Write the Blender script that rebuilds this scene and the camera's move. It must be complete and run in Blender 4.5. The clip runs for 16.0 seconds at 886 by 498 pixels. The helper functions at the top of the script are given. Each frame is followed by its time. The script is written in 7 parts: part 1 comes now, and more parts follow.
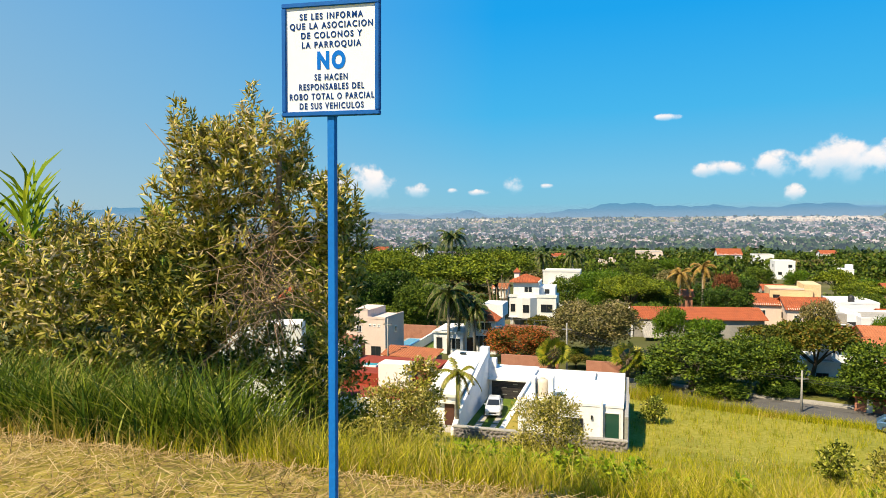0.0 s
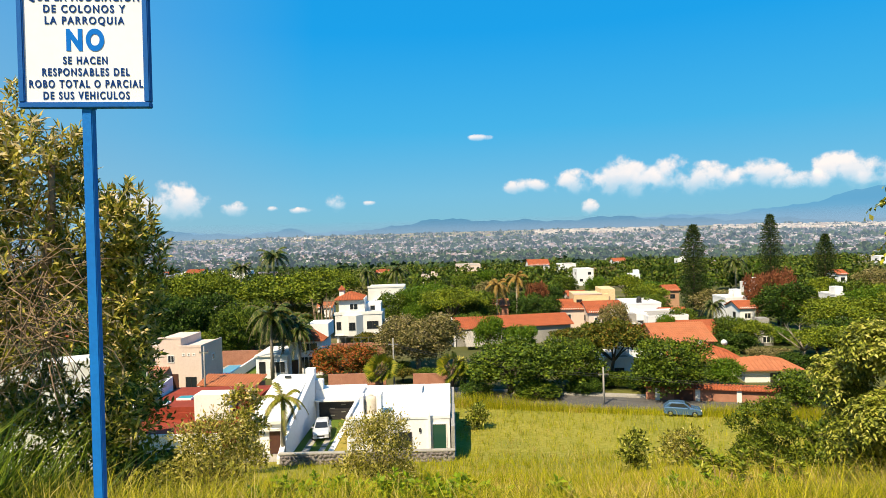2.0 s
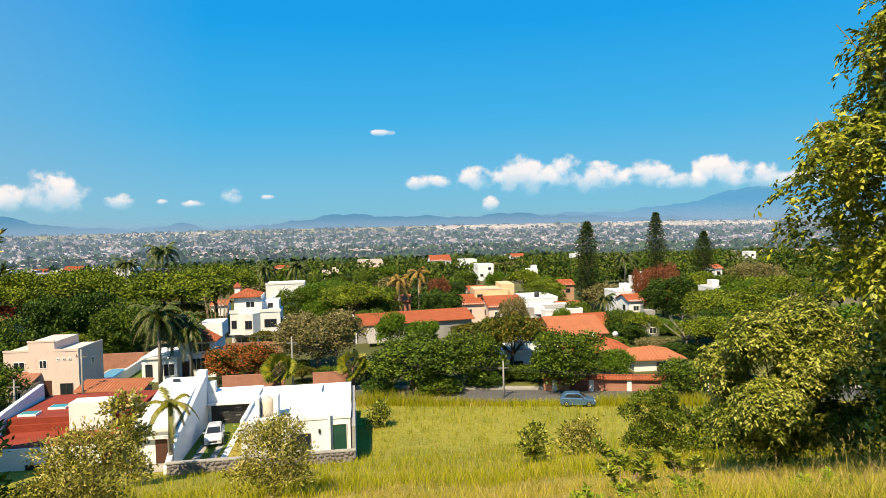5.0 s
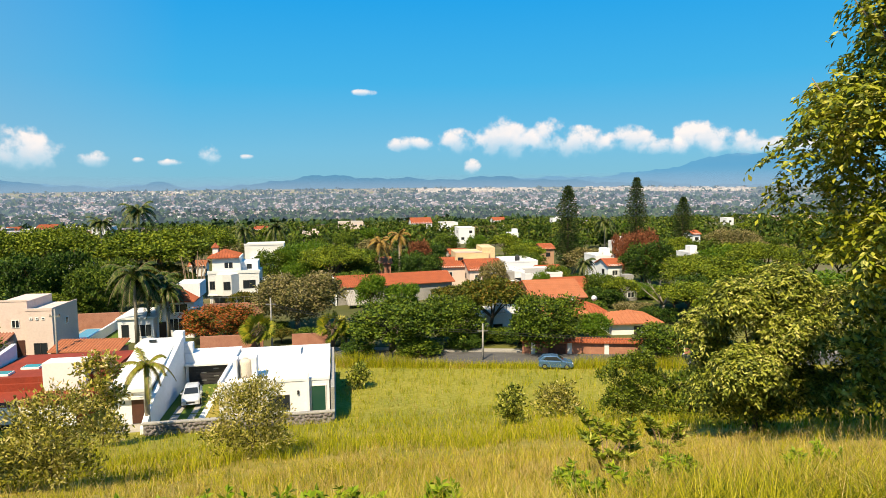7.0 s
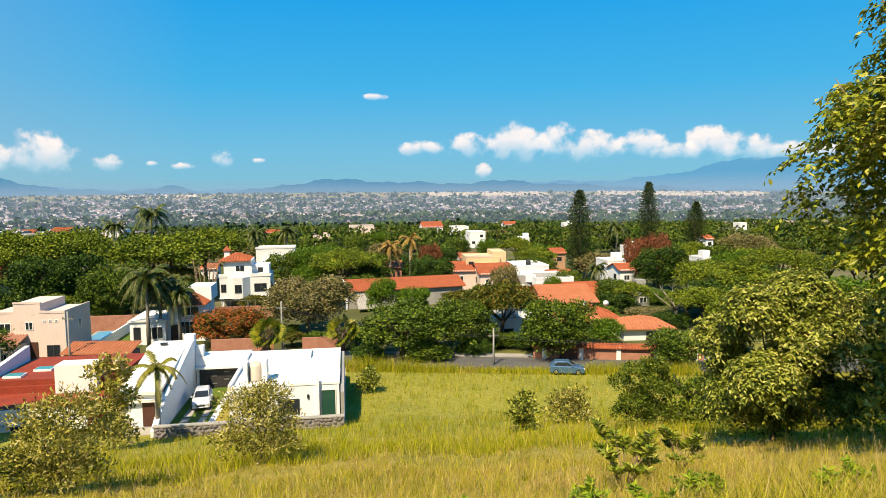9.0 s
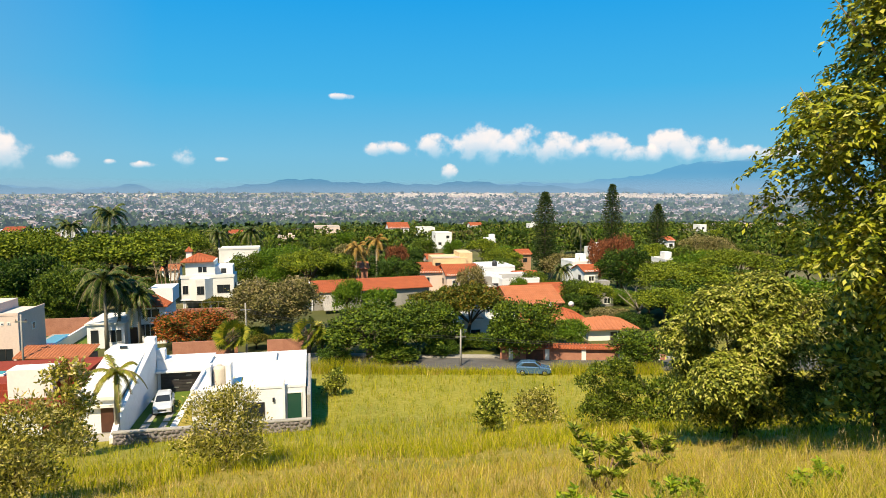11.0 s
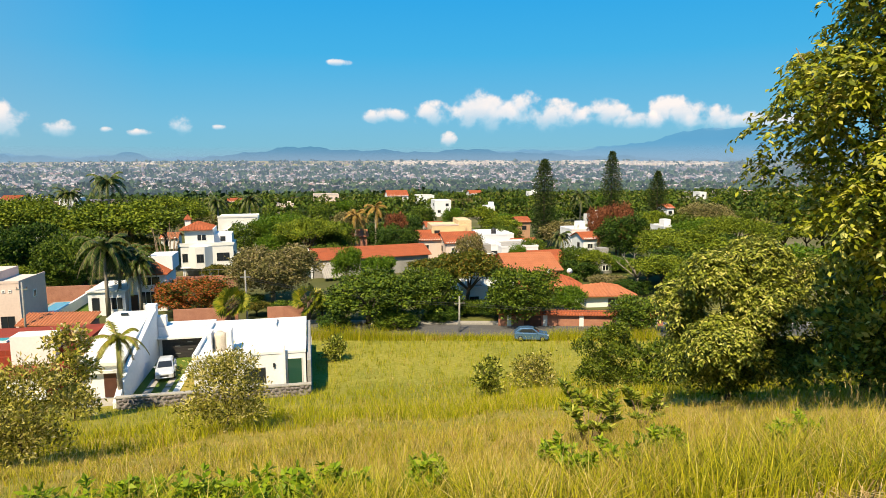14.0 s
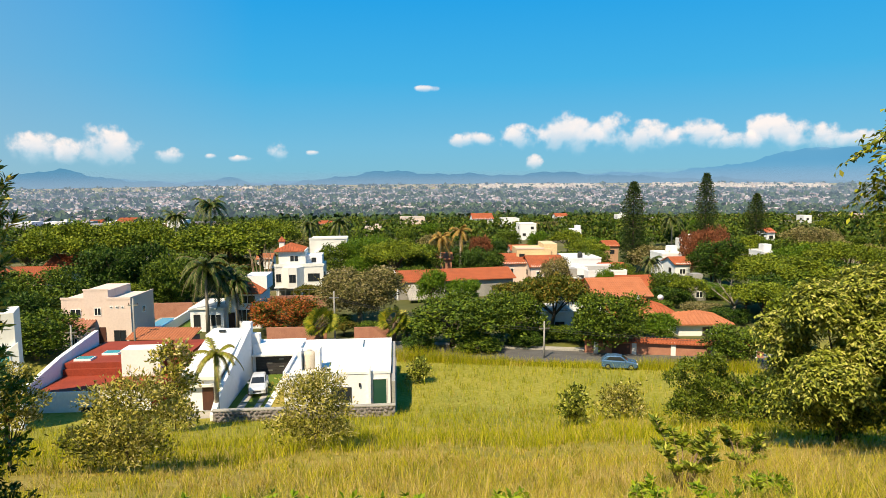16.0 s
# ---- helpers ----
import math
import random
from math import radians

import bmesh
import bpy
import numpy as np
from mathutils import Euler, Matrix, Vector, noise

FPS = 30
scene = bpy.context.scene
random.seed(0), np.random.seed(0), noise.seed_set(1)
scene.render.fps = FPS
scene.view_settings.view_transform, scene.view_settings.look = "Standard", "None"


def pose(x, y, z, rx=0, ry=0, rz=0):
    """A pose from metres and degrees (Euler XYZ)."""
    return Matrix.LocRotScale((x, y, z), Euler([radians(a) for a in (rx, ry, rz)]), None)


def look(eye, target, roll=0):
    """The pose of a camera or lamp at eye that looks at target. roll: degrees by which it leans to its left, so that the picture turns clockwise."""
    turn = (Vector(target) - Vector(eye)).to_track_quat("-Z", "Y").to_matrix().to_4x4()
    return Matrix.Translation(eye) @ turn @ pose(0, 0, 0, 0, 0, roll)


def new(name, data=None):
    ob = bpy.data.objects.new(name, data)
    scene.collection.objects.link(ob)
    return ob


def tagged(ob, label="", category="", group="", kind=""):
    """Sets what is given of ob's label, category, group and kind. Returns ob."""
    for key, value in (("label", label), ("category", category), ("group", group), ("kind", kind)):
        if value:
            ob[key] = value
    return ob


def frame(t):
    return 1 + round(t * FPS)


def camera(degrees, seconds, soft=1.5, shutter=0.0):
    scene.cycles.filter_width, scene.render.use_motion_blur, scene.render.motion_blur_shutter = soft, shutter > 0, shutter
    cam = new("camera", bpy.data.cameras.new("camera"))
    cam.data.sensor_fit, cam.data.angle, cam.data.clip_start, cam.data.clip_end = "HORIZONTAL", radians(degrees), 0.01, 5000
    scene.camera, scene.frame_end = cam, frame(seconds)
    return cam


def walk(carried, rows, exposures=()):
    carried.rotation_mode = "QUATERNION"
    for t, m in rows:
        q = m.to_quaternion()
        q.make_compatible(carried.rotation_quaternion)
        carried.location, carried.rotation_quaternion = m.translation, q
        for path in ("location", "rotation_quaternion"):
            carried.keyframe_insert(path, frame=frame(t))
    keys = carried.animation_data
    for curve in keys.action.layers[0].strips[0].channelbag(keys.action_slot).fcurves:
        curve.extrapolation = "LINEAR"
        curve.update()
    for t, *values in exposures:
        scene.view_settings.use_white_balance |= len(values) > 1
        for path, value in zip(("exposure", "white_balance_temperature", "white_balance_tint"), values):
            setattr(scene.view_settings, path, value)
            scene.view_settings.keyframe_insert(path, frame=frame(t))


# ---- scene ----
cam = camera(70.0, 16.0, soft=0.65)
PATH = [
    (0, (0.037, 1.802, 1.781), (0.033, 3.8, 1.688), -0.4),
    (0.5, (0.112, 1.869, 1.77), (0.181, 3.865, 1.658), -0.3),
    (1, (0.097, 1.952, 1.765), (0.319, 3.939, 1.713), -0.3),
    (1.5, (0.085, 2.014, 1.769), (0.517, 3.967, 1.739), -1.9),
    (2, (0.149, 2.094, 1.75), (0.691, 4.019, 1.701), -1.7),
    (2.5, (0.288, 2.169, 1.748), (0.828, 4.095, 1.713), -0.7),
    (3, (0.392, 2.29, 1.756), (0.965, 4.205, 1.694), -0.6),
    (3.5, (0.424, 2.415, 1.753), (1.06, 4.31, 1.684), -0.6),
    (4, (0.429, 2.572, 1.751), (1.176, 4.426, 1.692), -0.9),
    (6.5, (0.555, 3.081, 1.667), (1.421, 4.878, 1.525), -1.0),
    (7, (0.676, 3.24, 1.663), (1.555, 5.026, 1.474), -0.6),
    (7.5, (0.775, 3.338, 1.65), (1.649, 5.13, 1.482), -0.8),
    (8, (0.826, 3.373, 1.637), (1.673, 5.176, 1.461), -0.5),
    (10.5, (0.675, 3.609, 1.694), (1.555, 5.396, 1.525), -0.2),
    (11, (0.67, 3.605, 1.696), (1.615, 5.358, 1.522), -0.1),
    (11.5, (0.654, 3.59, 1.666), (1.64, 5.32, 1.482), 0.2),
    (12, (0.673, 3.592, 1.663), (1.693, 5.303, 1.475), 0.2),
    (12.5, (0.664, 3.566, 1.67), (1.707, 5.262, 1.477), 0.2),
    (13, (0.59, 3.448, 1.601), (1.601, 5.159, 1.374), -0.0),
    (13.5, (0.699, 3.497, 1.586), (1.689, 5.214, 1.322), -0.2),
    (14, (0.702, 3.462, 1.601), (1.643, 5.205, 1.327), -0.2),
    (14.5, (0.57, 3.37, 1.614), (1.459, 5.143, 1.354), -0.4),
    (15, (0.659, 3.432, 1.626), (1.495, 5.232, 1.376), -0.1),
    (15.5, (0.749, 3.478, 1.617), (1.515, 5.31, 1.379), -0.4),
    (16, (0.699, 3.496, 1.664), (1.402, 5.358, 1.463), -0.5),
]
walk(cam, [(t, look(eye, target, roll)) for t, eye, target, roll in PATH], exposures=[(0.0, 0.88, 6720, 10), (3.5, 0.81, 6720, 10), (7.0, 0.83, 6720, 10), (14.0, 0.80, 6720, 10), (16.0, 0.79, 6720, 10)])

# ---- world and sun ----
SUN_TO = Vector((-0.46, -0.40, 0.80)).normalized()
world = bpy.data.worlds.new("world")
scene.world = world
world.use_nodes = True
wn, wl = world.node_tree.nodes, world.node_tree.links
sky = wn.new("ShaderNodeTexSky")
sky.sky_type, sky.sun_disc = "NISHITA", False
sky.sun_elevation = math.asin(SUN_TO.z)
sky.sun_rotation = math.atan2(SUN_TO.x, SUN_TO.y)
sky.altitude, sky.air_density, sky.dust_density, sky.ozone_density = 1500, 1.0, 0.3, 3.0
hue = wn.new("ShaderNodeHueSaturation")
hue.inputs["Saturation"].default_value = 1.2
hue.inputs["Value"].default_value = 0.13
wl.new(sky.outputs[0], hue.inputs["Color"])
# the clear deep blue of the day, paler towards the horizon
tcw = wn.new("ShaderNodeTexCoord")
sepw = wn.new("ShaderNodeSeparateXYZ")
wl.new(tcw.outputs["Generated"], sepw.inputs[0])
rampw = wn.new("ShaderNodeValToRGB")
wl.new(sepw.outputs["Z"], rampw.inputs[0])
while len(rampw.color_ramp.elements) < 5:
    rampw.color_ramp.elements.new(0.5)
for el_, (p_, c_) in zip(rampw.color_ramp.elements, [(0.0, (0.17, 0.45, 0.60)), (0.06, (0.14, 0.46, 0.69)), (0.16, (0.042, 0.41, 0.76)), (0.30, (0.002, 0.33, 0.78)), (1.0, (0.005, 0.18, 0.58))]):
    el_.position, el_.color = p_, (*c_, 1)
mixw = wn.new("ShaderNodeMix")
mixw.data_type = "RGBA"
mixw.inputs[0].default_value = 0.95
wl.new(hue.outputs[0], mixw.inputs[6])
rampv = wn.new("ShaderNodeValToRGB")
wl.new(sepw.outputs["Z"], rampv.inputs[0])
rampv.color_ramp.elements.new(0.5)
for el_, (p_, c_) in zip(rampv.color_ramp.elements, [(0.0, (0.33, 0.47, 0.57)), (0.2, (0.23, 0.43, 0.62)), (0.6, (0.06, 0.33, 0.68))]):
    el_.position, el_.color = p_, (*c_, 1)
side_w = wn.new("ShaderNodeMapRange")
for key_, v_ in (("From Min", 0.08), ("From Max", -0.62), ("To Min", 0.0), ("To Max", 0.95)):
    side_w.inputs[key_].default_value = v_
wl.new(sepw.outputs["X"], side_w.inputs["Value"])
mixv = wn.new("ShaderNodeMix")
mixv.data_type = "RGBA"
wl.new(side_w.outputs[0], mixv.inputs[0])
wl.new(rampw.outputs[0], mixv.inputs[6])
wl.new(rampv.outputs[0], mixv.inputs[7])
wl.new(mixv.outputs[2], mixw.inputs[7])
wl.new(mixw.outputs[2], wn["Background"].inputs["Color"])
wn["Background"].inputs["Strength"].default_value = 0.62
sun = new("sun", bpy.data.lights.new("sun", "SUN"))
sun.data.energy, sun.data.angle, sun.data.color = 5.0, radians(0.6), (1.0, 0.85, 0.60)
sun.matrix_world = look(SUN_TO * 60, (0, 0, 0))
scene.view_settings.exposure = 0.8

# ---- materials ----


def node(nt, kind, **sets):
    n = nt.nodes.new(kind)
    for key, value in sets.items():
        n.inputs[key].default_value = value
    return n


def mixed(nt, fac, a, b):
    m = nt.nodes.new("ShaderNodeMix")
    m.data_type = "RGBA"
    for sock, v in ((m.inputs[0], fac), (m.inputs[6], a), (m.inputs[7], b)):
        if isinstance(v, bpy.types.NodeSocket):
            nt.links.new(v, sock)
        elif isinstance(v, (int, float)):
            sock.default_value = v
        else:
            sock.default_value = (*v, 1)
    return m.outputs[2]


def ramp(nt, src, stops):
    r = nt.nodes.new("ShaderNodeValToRGB")
    nt.links.new(src, r.inputs[0])
    els = r.color_ramp.elements
    while len(els) < len(stops):
        els.new(0.5)
    for e, (p, c) in zip(els, stops):
        e.position, e.color = p, (*c, 1)
    return r.outputs[0]


def fresh(name):
    m = bpy.data.materials.new(name)
    m.use_nodes = True
    return m, m.node_tree, m.node_tree.nodes["Principled BSDF"]


def surface(name, a, b, scale=1.0, rough=0.8, bump=0.3, metal=0.0, fine=14.0, stain=None, coords="Object", grain=0.7, tone=0.8):
    """Two-scale mottled surface; stain: a third colour in sparse patches."""
    m, nt, bs = fresh(name)
    tc = nt.nodes.new("ShaderNodeTexCoord")
    big = node(nt, "ShaderNodeTexNoise", Scale=scale, Detail=4.0, Roughness=0.6)
    small = node(nt, "ShaderNodeTexNoise", Scale=scale * fine, Detail=3.0)
    for n in (big, small):
        nt.links.new(tc.outputs[coords], n.inputs["Vector"])
    a, b, stain = (tuple(v * tone for v in c) if c else None for c in (a, b, stain))
    f1 = ramp(nt, big.outputs["Fac"], [(0.32, (0, 0, 0)), (0.68, (1, 1, 1))])
    col = mixed(nt, f1, a, b)
    f2 = ramp(nt, small.outputs["Fac"], [(0.3, (0.72, 0.72, 0.72)), (0.7, (1.12, 1.12, 1.12))])
    mul = nt.nodes.new("ShaderNodeMix")
    mul.data_type, mul.blend_type = "RGBA", "MULTIPLY"
    mul.inputs[0].default_value = grain
    nt.links.new(col, mul.inputs[6])
    nt.links.new(f2, mul.inputs[7])
    col = mul.outputs[2]
    if stain:
        st = node(nt, "ShaderNodeTexNoise", Scale=scale * 2.3, Detail=6.0, Roughness=0.7)
        nt.links.new(tc.outputs[coords], st.inputs["Vector"])
        col = mixed(nt, ramp(nt, st.outputs["Fac"], [(0.56, (0, 0, 0)), (0.72, (0.6, 0.6, 0.6))]), col, stain)
    nt.links.new(col, bs.inputs["Base Color"])
    bs.inputs["Roughness"].default_value, bs.inputs["Metallic"].default_value = rough, metal
    if rough > 0.7:
        bs.inputs["Specular IOR Level"].default_value = 0.2
    if bump:
        bp = node(nt, "ShaderNodeBump", Strength=bump, Distance=0.02)
        nt.links.new(small.outputs["Fac"], bp.inputs["Height"])
        nt.links.new(bp.outputs[0], bs.inputs["Normal"])
    return m


LEAF_TONE = 0.69  # reflectance of foliage and other loose pieces, over the listed colours


def island(name, stops, rough=0.6, through_leaf=0.0, spread=0.25):
    """Colour by the random number of each loose piece, with a slow drift over the whole."""
    m, nt, bs = fresh(name)
    geo = nt.nodes.new("ShaderNodeNewGeometry")
    tc = nt.nodes.new("ShaderNodeTexCoord")
    drift = node(nt, "ShaderNodeTexNoise", Scale=0.55, Detail=2.0)
    nt.links.new(tc.outputs["Object"], drift.inputs["Vector"])
    add = nt.nodes.new("ShaderNodeMath")
    add.operation = "MULTIPLY_ADD"
    nt.links.new(drift.outputs["Fac"], add.inputs[0])
    add.inputs[1].default_value = spread * 4
    sub = nt.nodes.new("ShaderNodeMath")
    sub.operation = "SUBTRACT"
    nt.links.new(geo.outputs["Random Per Island"], sub.inputs[0])
    sub.inputs[1].default_value = spread * 2
    nt.links.new(sub.outputs[0], add.inputs[2])
    col = ramp(nt, add.outputs[0], [(p, tuple(v * LEAF_TONE for v in c)) for p, c in stops])
    nt.links.new(col, bs.inputs["Base Color"])
    bs.inputs["Roughness"].default_value = rough
    bs.inputs["Specular IOR Level"].default_value = 0.18
    if through_leaf:
        tr = nt.nodes.new("ShaderNodeBsdfTranslucent")
        nt.links.new(col, tr.inputs["Color"])
        mx = nt.nodes.new("ShaderNodeMixShader")
        mx.inputs[0].default_value = through_leaf
        nt.links.new(bs.outputs[0], mx.inputs[1])
        nt.links.new(tr.outputs[0], mx.inputs[2])
        nt.links.new(mx.outputs[0], nt.nodes["Material Output"].inputs["Surface"])
    return m


def plain(name, colour, rough=0.5, metal=0.0):
    m, nt, bs = fresh(name)
    bs.inputs["Base Color"].default_value = (*colour, 1)
    bs.inputs["Roughness"].default_value, bs.inputs["Metallic"].default_value = rough, metal
    if rough > 0.7:
        bs.inputs["Specular IOR Level"].default_value = 0.1
    return m


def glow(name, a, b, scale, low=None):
    """Far backdrop that emits its colour, haze painted in; low: paler haze at foot."""
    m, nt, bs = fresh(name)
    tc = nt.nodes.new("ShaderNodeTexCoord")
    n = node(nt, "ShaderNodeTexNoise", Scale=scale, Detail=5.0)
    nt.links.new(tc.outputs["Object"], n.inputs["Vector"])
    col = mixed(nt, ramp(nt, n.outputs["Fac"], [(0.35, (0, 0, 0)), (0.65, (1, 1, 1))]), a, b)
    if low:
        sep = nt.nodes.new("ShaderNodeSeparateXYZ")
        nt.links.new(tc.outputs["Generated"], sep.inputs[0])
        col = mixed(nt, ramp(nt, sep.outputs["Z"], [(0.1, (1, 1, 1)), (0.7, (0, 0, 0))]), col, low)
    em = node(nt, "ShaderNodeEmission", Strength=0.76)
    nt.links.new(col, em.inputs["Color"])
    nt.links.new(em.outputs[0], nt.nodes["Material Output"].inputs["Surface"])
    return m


WHITE = surface("white_render", (0.82, 0.82, 0.84), (0.77, 0.77, 0.79), 0.4, 0.85, 0.05, stain=(0.68, 0.68, 0.68), grain=0.25, tone=0.9)
WHITE_CLEAN = surface("white_paint", (0.76, 0.75, 0.72), (0.70, 0.69, 0.66), 0.4, 0.8, 0.05, grain=0.15, tone=0.92)
CREAM = surface("pink_render", (0.80, 0.65, 0.57), (0.75, 0.60, 0.53), 0.3, 0.85, 0.04, stain=(0.6, 0.46, 0.39), grain=0.25)
YELLOW = surface("yellow_render", (0.82, 0.64, 0.38), (0.74, 0.55, 0.32), 0.4, 0.85, 0.1, stain=(0.5, 0.42, 0.3))
OCHRE = surface("ochre_render", (0.62, 0.36, 0.22), (0.54, 0.31, 0.19), 0.4, 0.85, 0.1)
GREY_WALL = surface("grey_cement", (0.42, 0.40, 0.37), (0.32, 0.31, 0.29), 0.5, 0.9, 0.3, stain=(0.2, 0.19, 0.17))
RED = surface("red_roof_paint", (0.34, 0.058, 0.028), (0.25, 0.045, 0.024), 0.6, 0.75, 0.15, stain=(0.3, 0.07, 0.045))
TILE = surface("clay_tile", (0.46, 0.125, 0.052), (0.34, 0.095, 0.042), 0.8, 0.85, 0.4, stain=(0.27, 0.13, 0.08))
TILE_PALE = surface("pale_clay_tile", (0.52, 0.19, 0.09), (0.42, 0.15, 0.07), 0.8, 0.85, 0.4, stain=(0.3, 0.16, 0.1))
BRICK = surface("brick_wall", (0.50, 0.24, 0.16), (0.40, 0.18, 0.12), 1.2, 0.9, 0.5, stain=(0.22, 0.11, 0.07))
STONE = surface("field_stone", (0.30, 0.26, 0.25), (0.17, 0.15, 0.15), 1.6, 0.9, 0.6)
MORTAR = surface("mortar", (0.36, 0.33, 0.31), (0.28, 0.26, 0.24), 2.0, 0.95, 0.4)
GLASS = plain("dark_window_glass", (0.02, 0.025, 0.03), 0.08)
DOOR_GLASS = plain("green_door_glass", (0.018, 0.065, 0.045), 0.2)
TEAL_GLASS = plain("teal_window_glass", (0.05, 0.25, 0.26), 0.12)
FRAME = plain("dark_frame", (0.035, 0.03, 0.03), 0.5)
FRAME_WHITE = plain("white_frame", (0.75, 0.75, 0.74), 0.5)
BROWN = surface("brown_wood", (0.10, 0.035, 0.02), (0.07, 0.025, 0.015), 2.0, 0.6, 0.2)
DARK_GATE = surface("dark_metal_gate", (0.035, 0.03, 0.033), (0.05, 0.045, 0.045), 2.0, 0.5, 0.1)
STEEL = surface("galvanised_steel", (0.42, 0.42, 0.41), (0.34, 0.34, 0.33), 3.0, 0.45, 0.05, metal=0.7)
CONCRETE = surface("concrete", (0.46, 0.43, 0.38), (0.36, 0.34, 0.31), 0.8, 0.9, 0.3)
ASPHALT = surface("worn_asphalt", (0.15, 0.145, 0.14), (0.11, 0.105, 0.10), 0.6, 0.9, 0.3)
LAWN = surface("lawn", (0.085, 0.15, 0.018), (0.13, 0.18, 0.026), 0.8, 0.95, 0.4)
LAWN_DRY = surface("dry_lawn", (0.40, 0.29, 0.06), (0.26, 0.24, 0.045), 0.8, 0.95, 0.4)
WATER = plain("pool_water", (0.02, 0.33, 0.55), 0.05)
BARK = surface("bark", (0.16, 0.12, 0.085), (0.09, 0.07, 0.05), 2.5, 0.95, 0.7)
BARK_PALE = surface("pale_bark", (0.42, 0.37, 0.30), (0.28, 0.24, 0.19), 2.0, 0.9, 0.5)
BARK_GREY = surface("grey_bark", (0.26, 0.21, 0.16), (0.15, 0.12, 0.09), 2.2, 0.9, 0.6)
TWIG = surface("dry_twig", (0.36, 0.26, 0.16), (0.22, 0.14, 0.09), 4.0, 0.9, 0.3)
BLUE = surface("blue_enamel", (0.002, 0.19, 0.66), (0.002, 0.16, 0.58), 5.0, 0.72, 0.05, grain=0.3)
PANEL = surface("white_enamel", (0.80, 0.86, 0.98), (0.77, 0.83, 0.95), 3.0, 0.75, 0.0, grain=0.08)
NAVY = surface("navy_enamel", (0.003, 0.13, 0.50), (0.002, 0.10, 0.40), 5.0, 0.72, 0.05, grain=0.3)
INK = plain("navy_lettering", (0.004, 0.035, 0.17), 0.9)
INK_BLUE = plain("blue_lettering", (0.002, 0.13, 0.52), 0.9)
RUBBER = plain("tyre_rubber", (0.02, 0.02, 0.02), 0.8)
CHROME = plain("chrome", (0.6, 0.6, 0.6), 0.2, 1.0)
SILVER = plain("silver_car_paint", (0.62, 0.64, 0.66), 0.25, 0.35)
STEEL_BLUE = plain("blue_car_paint", (0.08, 0.16, 0.27), 0.25, 0.4)
LAMP = plain("headlamp_lens", (0.75, 0.76, 0.78), 0.1)
TANK = surface("beige_plastic", (0.74, 0.66, 0.55), (0.66, 0.58, 0.48), 1.5, 0.6, 0.1)
BLACK = plain("black_plastic", (0.02, 0.02, 0.022), 0.5)

